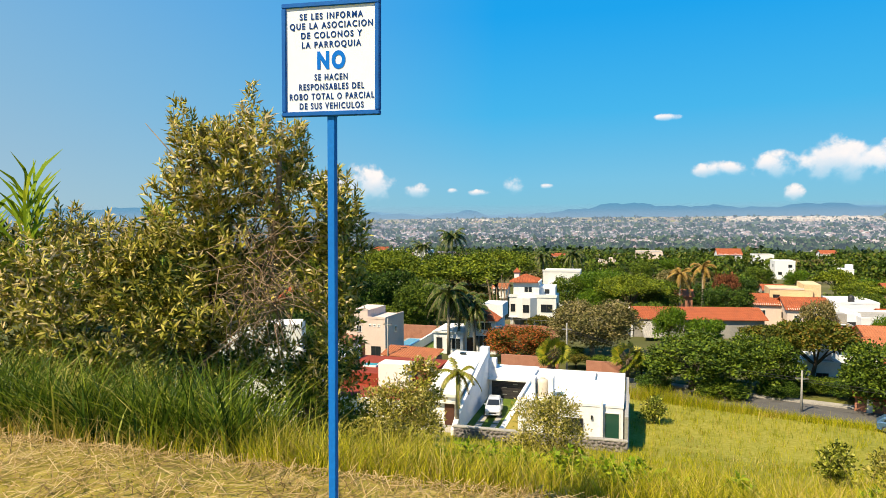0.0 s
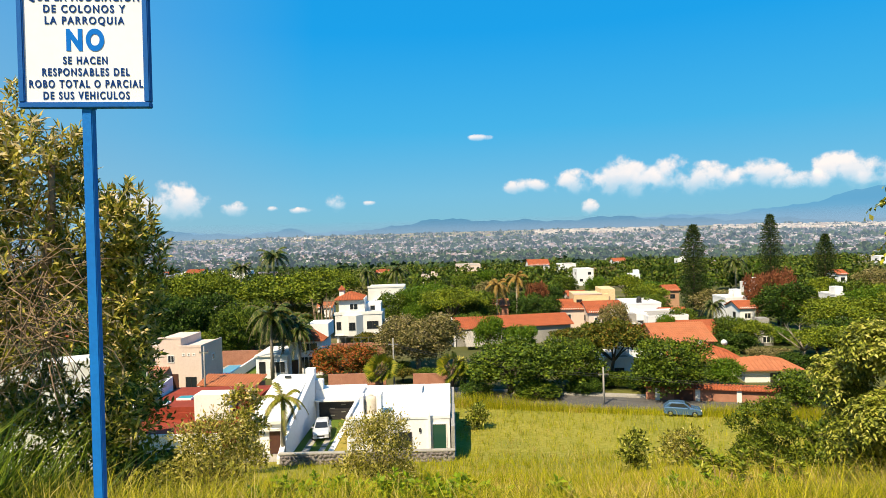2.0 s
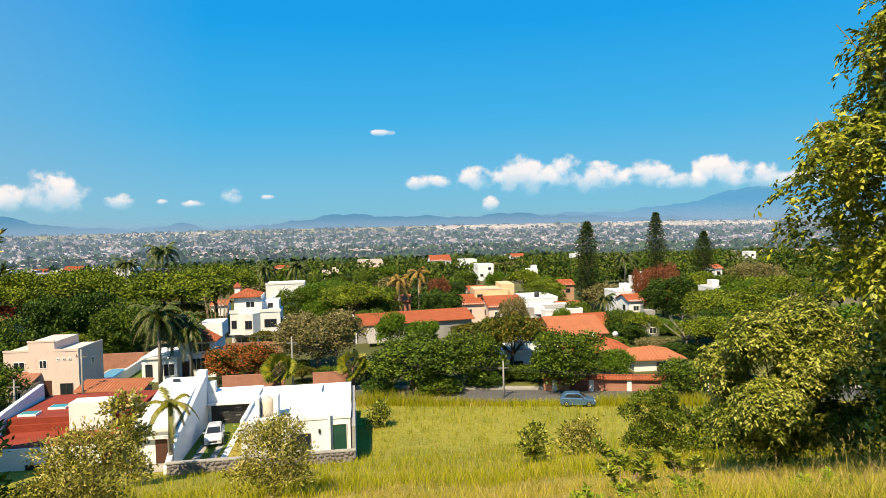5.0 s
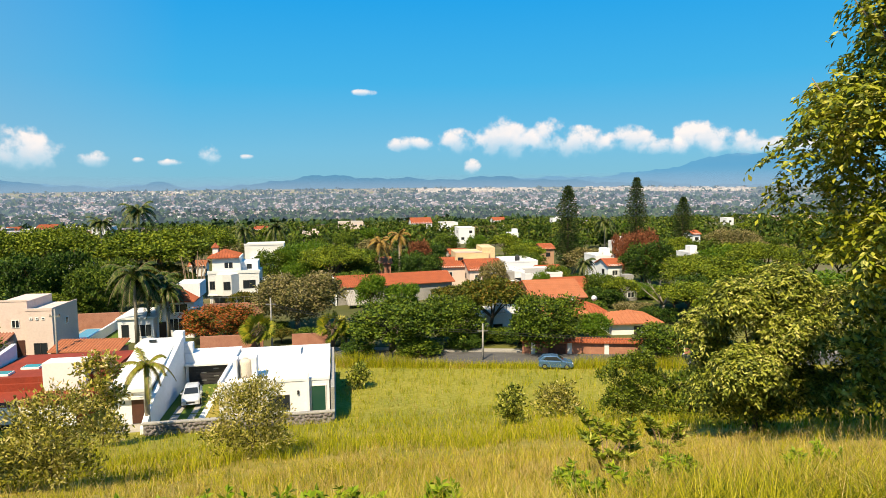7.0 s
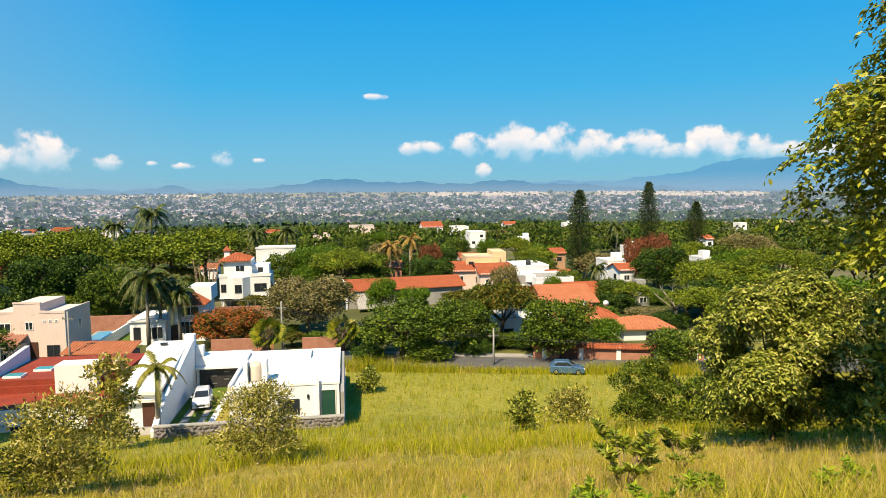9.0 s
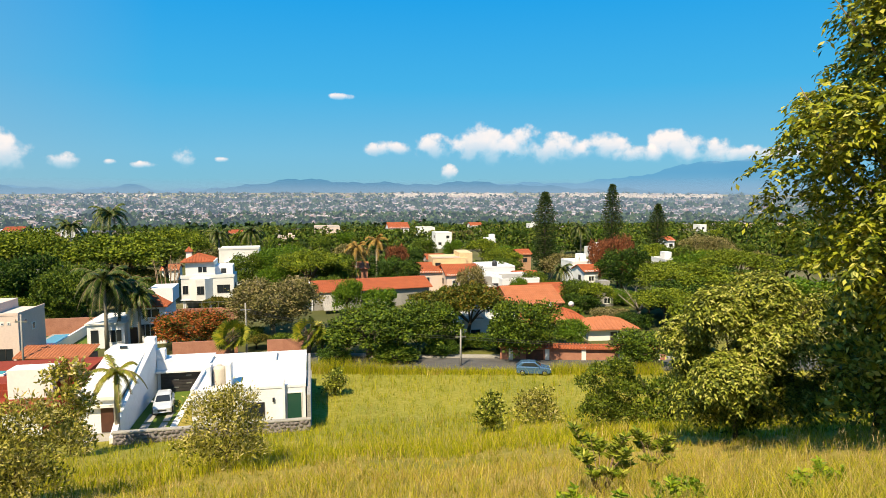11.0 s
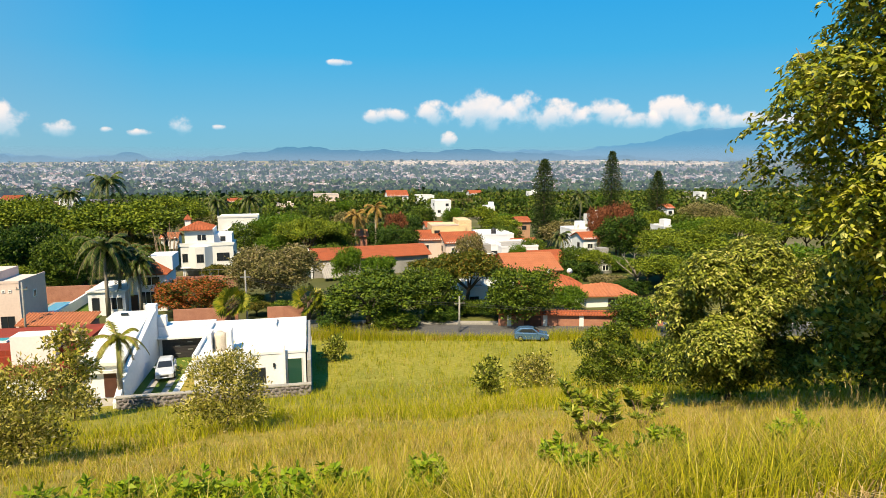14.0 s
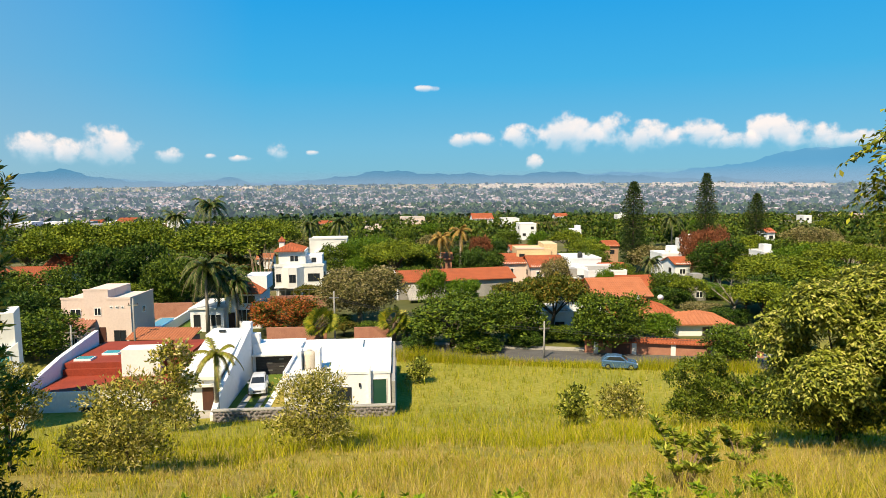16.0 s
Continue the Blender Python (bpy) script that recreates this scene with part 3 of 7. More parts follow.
def clump_crown(rng, lobes, clumps, per, spread, length, width, rise=0.25, hollow=0.55, droop=0.0):
    """Leaves in clumps over a set of lobes (centre, half sizes)."""
    lob = np.array(lobes)
    weight = lob[:, 3] * lob[:, 4] + lob[:, 5] ** 2
    pick = rng.choice(len(lob), clumps, p=weight / weight.sum())
    d = unit(rng.normal(size=(clumps, 3)))
    d[:, 2] = np.where(d[:, 2] < -0.45, -d[:, 2] * 0.6, d[:, 2])
    r = hollow + (1.04 - hollow) * rng.uniform(0, 1, (clumps, 1)) ** 0.5
    c = lob[pick, :3] + d * r * lob[pick, 3:6]
    cc = np.repeat(c, per, 0)
    dd = np.repeat(d, per, 0)
    at = cc + rng.normal(size=cc.shape) * spread
    way = dd * 0.7 + rng.normal(size=cc.shape) * 0.65 + np.array([0, 0, rise - droop])
    return leaf_quads(rng, at, way, length, width, dd + np.array([0, 0, 0.45]))


def spray_crown(rng, lobes, sprays, per, reach, leaf_len, leaf_w, droop=0.6, hollow=0.6):
    """Arching sprays of hanging leaves that start inside lobes (centre, half sizes) and bend over outside them."""
    lob = np.array(lobes)
    weight = lob[:, 3] * lob[:, 4] + lob[:, 5] ** 2
    pick = rng.choice(len(lob), sprays, p=weight / weight.sum())
    d = unit(rng.normal(size=(sprays, 3)) + [0, 0, 0.25])
    start = lob[pick, :3] + d * (hollow * rng.uniform(0.5, 1.0, (sprays, 1))) * lob[pick, 3:6]
    out = unit(d * [1, 1, 0.6] + rng.normal(size=d.shape) * 0.35 + [0, 0, 0.25])
    ln = reach * rng.uniform(0.6, 1.25, (sprays, 1))
    t = np.tile(np.linspace(0.25, 1.0, per), sprays)[:, None] + rng.uniform(-0.04, 0.04, (sprays * per, 1))
    o, l = np.repeat(out, per, 0), np.repeat(ln, per, 0)
    at = np.repeat(start, per, 0) + o * l * t - np.array([0, 0, droop]) * l * t * t + rng.normal(size=o.shape) * 0.02
    along = unit(o - np.array([0, 0, 2 * droop]) * t)
    side = unit(np.cross(along, [0, 0, 1.0]) + 1e-4) * np.tile(np.where(np.arange(per) % 2, 1.0, -1.0), sprays)[:, None]
    way = along * 0.6 + side * 0.8 + rng.normal(size=o.shape) * 0.28 - [0, 0, 0.35 * droop]
    return leaf_quads(rng, at, way, leaf_len, leaf_w, o * 0.5 + np.array([0, 0, 0.8]))


def lobes_for(rng, kind, w, h0, h1):
    """Lobes of a crown of width w between the heights h0 and h1."""
    out = []
    r, mid, hh = w / 2, (h0 + h1) / 2, (h1 - h0) / 2
    if kind in ("canopy", "umbrella"):
        n = 26
        for i in range(n):
            a, q = i * 2.4 + rng.uniform(0, 0.5), math.sqrt((i + 0.5) / n) * 0.86
            z = mid + hh * (0.6 - 0.85 * q * q) + rng.uniform(-0.22, 0.22) * hh
            s = r * rng.uniform(0.15, 0.27)
            out.append((math.cos(a) * r * q, math.sin(a) * r * q, z, s, s, s * 0.55))
    elif kind in ("round",):
        out.append((0, 0, mid, r * 0.8, r * 0.8, hh * 0.85))
        for i in range(9):
            a = i * 2.4
            z = rng.uniform(-0.6, 0.7)
            out.append((math.cos(a) * r * 0.55, math.sin(a) * r * 0.55, mid + hh * z, r * 0.42, r * 0.42, hh * 0.34))
    else:
        n = 30
        for i in range(n):
            a = i * 2.4 + rng.uniform(0, 0.6)
            z = -0.75 + 1.5 * (i + 0.5) / n
            q = math.sqrt(max(0.05, 1 - z * z)) * rng.uniform(0.5, 0.86)
            s = r * rng.uniform(0.18, 0.31)
            out.append((math.cos(a) * r * q, math.sin(a) * r * q, mid + hh * z * 0.85, s, s, s * 0.72))
    return out


def limbs(rng, lobes, height, radius, lean=0.0, count=9, fork=0.35):
    """A tapered trunk that forks into limbs reaching the lobes."""
    top = Vector((lean, lean * 0.4, height * fork))
    bars = [([(0, 0, -0.4), (lean * 0.3, 0, height * fork * 0.5), top], [radius * 1.25, radius, radius * 0.85])]
    order = rng.permutation(len(lobes))[:count]
    for i in order:
        c = Vector(lobes[i][:3])
        m1 = top.lerp(c, 0.45) + Vector((rng.uniform(-0.2, 0.2), rng.uniform(-0.2, 0.2), 0.12 * height * rng.uniform(0, 0.5)))
        bars.append(([top - Vector((0, 0, 0.1)), m1, c], [radius * 0.55, radius * 0.35, radius * 0.1]))
        for _ in range(2):
            e = c + Vector(rng.normal(size=3)) * lobes[i][3] * 0.7
            bars.append(([m1.lerp(c, 0.6), e], [radius * 0.2, radius * 0.05]))
    return bars

# ---- terrain ----
PROFILE_S = [-600, 4.6, 5.9, 7.5, 10, 20, 32, 42, 50.5, 53, 60, 70, 100, 200, 300, 400, 600, 900, 1400, 4600, 9000]
PROFILE_Z = [0.0, 0.0, -0.12, -0.75, -1.9, -6.1, -10.5, -13.6, -15.9, -16.4, -16.9, -17.6, -18.6, -20.2, -21.8, -25, -36, -56, -57, 10, 10]


def down(x, y):
    """How far down the fall line a place lies."""
    return 0.276 * x + 0.961 * y


def land(x, y):
    """The height of the ground."""
    s = down(x, y)
    z = np.interp(s, PROFILE_S, PROFILE_Z)
    rough_amount = np.clip((s - 7) / 8, 0, 1) * np.clip((50 - s) / 10, 0, 1)
    return z + rough_amount * (0.22 * np.sin(0.31 * x + 0.17 * y) * np.cos(0.23 * y - 0.11 * x) + 0.10 * np.sin(0.9 * x - 0.5 * y))


def build_ground():
    s_line = np.unique(np.concatenate([[-500, -200, -80, -30, -10, 0], np.arange(2, 12, 0.4), np.arange(12, 56, 1.0), np.arange(56, 130, 4), np.geomspace(130, 8000, 45)]))
    u_line = np.unique(np.concatenate([-np.geomspace(30, 6000, 28), np.arange(-30, -8, 2.0), np.arange(-8, 16, 0.7), np.arange(16, 46, 1.5), np.geomspace(46, 6000, 28)]))
    U, S = np.meshgrid(u_line, s_line)
    X, Y = 0.961 * U + 0.276 * S, -0.276 * U + 0.961 * S
    V = np.stack([X, Y, land(X, Y)], -1).reshape(-1, 3)
    n, k = len(u_line), len(s_line)
    F = [(j * n + i, j * n + i + 1, (j + 1) * n + i + 1, (j + 1) * n + i) for j in range(k - 1) for i in range(n - 1)]
    me = mesh_of("ground", V, F, GROUND, True)
    tagged(new("ground", me), "grassy hillside falling to a wooded town and wide plain", "ground", kind="structure")


build_ground()


def build_road():
    """A street along the foot of the field, with a kerb on its far side."""
    a, along, across = Vector((8.0, 82.5)), Vector((0.839, -0.545)), Vector((0.545, 0.839))
    V, F = [], []
    for i in range(31):
        p = a + along * (i * 2.6)
        for w in (-2.6, 0, 3.3):
            q = p + across * w
            V.append((q.x, q.y, float(land(q.x, q.y)) + 0.07 + (0.04 if w == 0 else 0)))
    for i in range(30):
        for j in range(2):
            o = i * 3 + j
            F.append((o, o + 3, o + 4, o + 1))
    tagged(new("road", mesh_of("road", V, F, ASPHALT, True)), "dark asphalt street between the field and houses", "road", kind="structure")
    V, F = [], []
    for i in range(31):
        p = a + along * (i * 2.6)
        for w, h in ((3.3, 0.0), (3.3, 0.22), (4.6, 0.24), (4.6, 0.0)):
            q = p + across * w
            V.append((q.x, q.y, float(land(q.x, q.y)) + h))
    for i in range(30):
        for j in range(3):
            o = i * 4 + j
            F.append((o, o + 1, o + 5, o + 4))
    tagged(new("pavement", mesh_of("pavement", V, F, CONCRETE)), "pale concrete pavement with a kerb beside the street", "pavement", kind="structure")


build_road()


# ---- distance: mountains, clouds, city ----
def build_hills(name, label, profile, radius, mat, seed):
    rng = np.random.default_rng(seed)
    az = np.arange(-75, 95, 0.35)
    top = np.interp(az, [p[0] for p in profile], [p[1] for p in profile])
    bumps = sum(np.sin(az * f + rng.uniform(0, 6)) * a for f, a in ((0.9, 7), (2.1, 5), (4.7, 3), (9.1, 2)))
    V, F = [], []
    for a, t, b in zip(az, top, bumps):
        x, y = math.sin(radians(a)) * radius, math.cos(radians(a)) * radius
        for k, (f, out) in enumerate(((0, 0), (0.5, 40), (1, 90))):
            h = -62 + (t + 62 + b) * f
            V.append((x * (1 + out / radius), y * (1 + out / radius), h))
    for i in range(len(az) - 1):
        for j in range(2):
            o = i * 3 + j
            F.append((o, o + 3, o + 4, o + 1))
    tagged(new(name, mesh_of(name, V, F, mat, True)), label, "mountains", kind="structure")


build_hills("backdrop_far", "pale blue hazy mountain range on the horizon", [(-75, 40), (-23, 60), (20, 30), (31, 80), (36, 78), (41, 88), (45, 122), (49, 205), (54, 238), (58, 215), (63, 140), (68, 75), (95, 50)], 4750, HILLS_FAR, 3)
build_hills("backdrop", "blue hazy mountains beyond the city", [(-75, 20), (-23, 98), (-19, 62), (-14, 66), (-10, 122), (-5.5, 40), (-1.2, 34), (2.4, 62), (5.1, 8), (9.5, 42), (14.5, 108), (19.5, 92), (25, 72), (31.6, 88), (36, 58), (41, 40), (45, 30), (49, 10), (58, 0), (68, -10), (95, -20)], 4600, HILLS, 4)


def cloud_material():
    m, nt, bs = fresh("cloud_vapour")
    tc = nt.nodes.new("ShaderNodeTexCoord")
    mp = nt.nodes.new("ShaderNodeMapping")
    mp.inputs["Location"].default_value, mp.inputs["Scale"].default_value = (-1, -1, -1), (2, 2, 2)
    nt.links.new(tc.outputs["Generated"], mp.inputs[0])
    sep = nt.nodes.new("ShaderNodeSeparateXYZ")
    nt.links.new(mp.outputs[0], sep.inputs[0])

    def calc(op, a, b):
        n = nt.nodes.new("ShaderNodeMath")
        n.operation = op
        for s, v in zip(n.inputs, (a, b)):
            if isinstance(v, bpy.types.NodeSocket):
                nt.links.new(v, s)
            else:
                s.default_value = v
        return n.outputs[0]

    x2 = calc("MULTIPLY", sep.outputs["X"], sep.outputs["X"])
    z2 = calc("MULTIPLY", sep.outputs["Z"], sep.outputs["Z"])
    body = calc("SUBTRACT", 1.0, calc("ADD", x2, z2))
    geo = nt.nodes.new("ShaderNodeNewGeometry")
    n1 = node(nt, "ShaderNodeTexNoise", Scale=0.0075, Detail=6.0, Roughness=0.55)
    nt.links.new(geo.outputs["Position"], n1.inputs["Vector"])
    dens = calc("ADD", body, calc("MULTIPLY", calc("SUBTRACT", n1.outputs["Fac"], 0.5), 3.1))
    alpha = nt.nodes.new("ShaderNodeMapRange")
    alpha.interpolation_type = "SMOOTHSTEP"
    alpha.inputs["From Min"].default_value, alpha.inputs["From Max"].default_value = 0.2, 1.0
    nt.links.new(dens, alpha.inputs["Value"])
    rim = nt.nodes.new("ShaderNodeMapRange")
    rim.inputs["From Min"].default_value, rim.inputs["From Max"].default_value = 0.0, 0.25
    nt.links.new(body, rim.inputs["Value"])
    foot = nt.nodes.new("ShaderNodeMapRange")
    foot.inputs["From Min"].default_value, foot.inputs["From Max"].default_value = -0.95, 0.1
    foot.inputs["To Min"].default_value = 0.1
    nt.links.new(sep.outputs["Z"], foot.inputs["Value"])
    a = calc("MULTIPLY", calc("MULTIPLY", alpha.outputs[0], rim.outputs[0]), foot.outputs[0])
    # sunlit tops and bluish shaded feet are painted into the emitted colour
    lit = calc("ADD", calc("MULTIPLY", sep.outputs["Z"], 0.5), calc("MULTIPLY", n1.outputs["Fac"], 0.9))
    col = ramp(nt, lit, [(0.1, (0.38, 0.58, 0.70)), (0.45, (0.64, 0.66, 0.70)), (0.8, (0.86, 0.76, 0.71))])
    em = node(nt, "ShaderNodeEmission", Strength=0.76)
    nt.links.new(col, em.inputs["Color"])
    tr = nt.nodes.new("ShaderNodeBsdfTransparent")
    mx = nt.nodes.new("ShaderNodeMixShader")
    nt.links.new(calc("MULTIPLY", a, 0.85), mx.inputs[0])
    nt.links.new(tr.outputs[0], mx.inputs[1])
    nt.links.new(em.outputs[0], mx.inputs[2])
    nt.links.new(mx.outputs[0], nt.nodes["Material Output"].inputs["Surface"])
    return m


CLOUD = cloud_material()
CLOUDS = [(-1132, 5405, 297, 288, 185), (-911, 5318, 270, 131, 148), (-632, 5217, 300, 411, 247), (-224, 5056, 235, 185, 90),
          (274, 4864, 206, 144, 41), (519, 4778, 261, 131, 123), (75, 4941, 224, 82, 37), (760, 4685, 243, 82, 33), (1859, 4279, 326, 288, 90),
          (2195, 4154, 344, 329, 148), (2522, 4033, 369, 452, 247), (2754, 3947, 384, 329, 214),
          (3040, 3834, 336, 452, 181), (3386, 3705, 353, 370, 164), (3634, 3607, 310, 329, 115), (3925, 3502, 356, 452, 205),
          (4212, 3392, 337, 370, 148), (4481, 3289, 323, 370, 99)]
CLOUDS += [(2263, 4108, 159, 107, 90), (1557, 4433, 701, 150, 44), (4941, 3113, 310, 493, 107)]
for i, (x, y, z, w, h) in enumerate(CLOUDS):
    k = (4400 + 12 * i) / math.hypot(x, y)
    W2, H2 = w * k * 0.72, h * k * 0.78
    me = mesh_of("cloud", [(-W2, 0, -H2), (W2, 0, -H2), (W2, 6, H2), (-W2, 6, H2)], [(0, 1, 2, 3)], CLOUD)
    ob = new("cloud", me)
    ob.matrix_basis = pose(x * k, y * k, z * k, 0, 0, -math.degrees(math.atan2(x, y)))
    tagged(ob, "small white fair-weather cloud low over the mountains", "cloud", "clouds over the plain", "structure")


def build_city():
    """Houses of the far city as one mass of small flat-roofed blocks, and the trees between them."""
    rng = np.random.default_rng(11)

    def blocks(n, az0, az1, r0, r1, w0, w1, h0, h1):
        az = np.radians(rng.uniform(az0, az1, n))
        r = 1 / rng.uniform(1 / r1, 1 / r0, n)
        x, y = np.sin(az) * r, np.cos(az) * r
        w, d, h = rng.uniform(w0, w1, n) / 2, rng.uniform(w0, w1, n) / 2, rng.uniform(h0, h1, n)
        t = np.radians(-16) + rng.normal(0, 0.2, n)
        z = land(x, y) - 1
        c, s = np.cos(t), np.sin(t)
        cor = [np.stack([x + c * a * w - s * b * d, y + s * a * w + c * b * d], -1) for a, b in ((-1, -1), (1, -1), (1, 1), (-1, 1))]
        lo = [np.concatenate([q, z[:, None]], 1) for q in cor]
        hi = [np.concatenate([q, (z + 1 + h)[:, None]], 1) for q in cor]
        return np.stack([hi[0], hi[1], hi[2], hi[3]] + [v for i in range(4) for v in (lo[i], lo[(i + 1) % 4], hi[(i + 1) % 4], hi[i])], 1), n

    def join(name, sets, mat, label):
        V = np.concatenate([q.reshape(-1, 20, 3) for q, _ in sets])
        # weld the corners of each block so that it is one piece
        n = len(V)
        corners = np.concatenate([V[:, 4:6], V[:, 12:14], V[:, 0:4]], 1).reshape(-1, 3)
        base = np.arange(n)[:, None] * 8
        quads = np.array([(4, 5, 6, 7), (0, 1, 5, 4), (1, 2, 6, 5), (2, 3, 7, 6), (3, 0, 4, 7)])
        F = (base[:, :, None] + quads[None]).reshape(-1, 4)
        me = bpy.data.meshes.new(name)
        me.vertices.add(len(corners))
        me.vertices.foreach_set("co", corners.astype(np.float32).ravel())
        me.loops.add(F.size)
        me.loops.foreach_set("vertex_index", F.astype(np.int32).ravel())
        me.polygons.add(len(F))
        me.polygons.foreach_set("loop_start", np.arange(0, F.size, 4, dtype=np.int32))
        me.materials.append(mat)
        me.update(calc_edges=True)
        tagged(new(name, me), label, "city", kind="stuff")

    join("city", [blocks(15000, -50, 52, 1350, 4550, 5, 11, 2.5, 5), blocks(1300, 50, 72, 1300, 4500, 5, 11, 2.5, 5), blocks(560, -50, 4, 470, 1100, 8, 19, 3, 6), blocks(130, 6, 66, 500, 1350, 7, 12, 3, 6)], CITY, "far city of countless small white and brick houses")
    join("housing_estates", [blocks(700, 24, 34.5, 3300, 4100, 10, 22, 6, 14), blocks(800, 39, 52, 3500, 4300, 10, 22, 6, 14), blocks(90, -2, 4, 3600, 4100, 10, 22, 6, 12)], PALE_CITY, "pale rows of new housing far out on the plain")
    n = 7500
    az = np.radians(rng.uniform(-50, 70, n))
    r = 1 / rng.uniform(1 / 4300, 1 / 900, n)
    c = np.stack([np.sin(az) * r, np.cos(az) * r], -1)
    z = land(c[:, 0], c[:, 1])
    per = 7
    size = np.repeat(rng.uniform(5, 11, n) * (0.7 + r / 3500), per)[:, None]
    cc = np.repeat(np.concatenate([c, z[:, None]], 1), per, 0)
    at = cc + unit(rng.normal(size=cc.shape)) * size * np.array([1.1, 1.1, 0.35]) * 0.6 + np.array([0, 0, 1]) * size * 0.4
    q = leaf_quads(rng, at, rng.normal(size=at.shape) * [1, 1, 0.5] + [0, 0, 0.3], 1, 1).reshape(-1, 4, 3)
    q = (q - at[:, None]) * size[:, :, None] * 0.9 + at[:, None]
    tagged(new("far_trees", quick_mesh("far_trees", q, 4, FAR_GREEN)), "dark green trees scattered through the far city", "trees", kind="stuff")


build_city()


# emissive, mostly transparent blue that stands in for aerial haze, fading upward
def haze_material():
    m, nt, bs = fresh("glowing_haze_sheet")
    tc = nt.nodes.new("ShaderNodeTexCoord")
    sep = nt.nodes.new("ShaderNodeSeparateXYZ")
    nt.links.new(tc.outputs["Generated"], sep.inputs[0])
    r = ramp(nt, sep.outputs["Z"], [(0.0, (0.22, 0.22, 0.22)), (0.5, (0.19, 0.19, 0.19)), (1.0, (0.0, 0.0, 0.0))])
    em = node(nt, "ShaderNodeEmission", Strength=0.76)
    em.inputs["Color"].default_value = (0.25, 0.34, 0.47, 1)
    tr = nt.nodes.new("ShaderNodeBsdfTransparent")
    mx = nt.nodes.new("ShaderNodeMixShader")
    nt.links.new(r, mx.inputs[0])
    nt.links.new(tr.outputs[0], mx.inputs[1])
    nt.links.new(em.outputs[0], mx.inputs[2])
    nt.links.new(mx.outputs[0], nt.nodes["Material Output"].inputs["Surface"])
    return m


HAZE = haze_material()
# curved glowing sheets added at four distances to veil the city like haze
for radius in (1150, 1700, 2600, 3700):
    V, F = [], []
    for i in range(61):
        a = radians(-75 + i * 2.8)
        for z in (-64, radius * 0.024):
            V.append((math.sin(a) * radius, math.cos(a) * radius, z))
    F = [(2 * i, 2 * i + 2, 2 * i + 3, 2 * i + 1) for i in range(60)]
    tagged(new("backdrop_haze_sheet", mesh_of("backdrop_haze_sheet", V, F, HAZE)), "glowing see-through sheet imitating thin blue haze over the far plain", "haze", kind="structure")

# ---- houses ----


def stone_wall(parent_label):
    """The field-side boundary wall of split stone, each stone a part."""
    wall = thing("stone_boundary_wall", parent_label, "wall", pose(14.1, 51.2, -16.4, 0, 0, -16.5))
    rng = random.Random(5)

    box("core", (-13.3, 0.35, -2.35, -2.0, -1.2, 1.25), MORTAR, wall)
    box("coping", (-13.4, 0.4, -2.42, -1.93, 1.25, 1.36), CONCRETE, wall, "rough cement coping", 0.02)
    shapes = []
    for i in range(9):
        bm = bmesh.new()
        bmesh.ops.create_icosphere(bm, subdivisions=1, radius=0.5)
        sx, sz = rng.uniform(0.30, 0.62), rng.uniform(0.24, 0.44)
        for v in bm.verts:
            k = rng.uniform(0.8, 1.15)
            v.co = Vector((v.co.x * sx * k, v.co.y * 0.22, v.co.z * sz * k))
        me = bpy.data.meshes.new("stone")
        bm.to_mesh(me)
        bm.free()
        me.materials.append(STONE)
        shapes.append(me)
    for row in range(5):
        u = -13.2 + rng.uniform(0, 0.3)
        while u < 0.25:
            part("stone", rng.choice(shapes), wall, "", pose(u, -2.36, 0.0 + row * 0.27 + rng.uniform(-0.07, 0.07), rng.uniform(-10, 10), rng.uniform(-35, 35), rng.uniform(-8, 8)))
            u += rng.uniform(0.3, 0.52)
    return wall


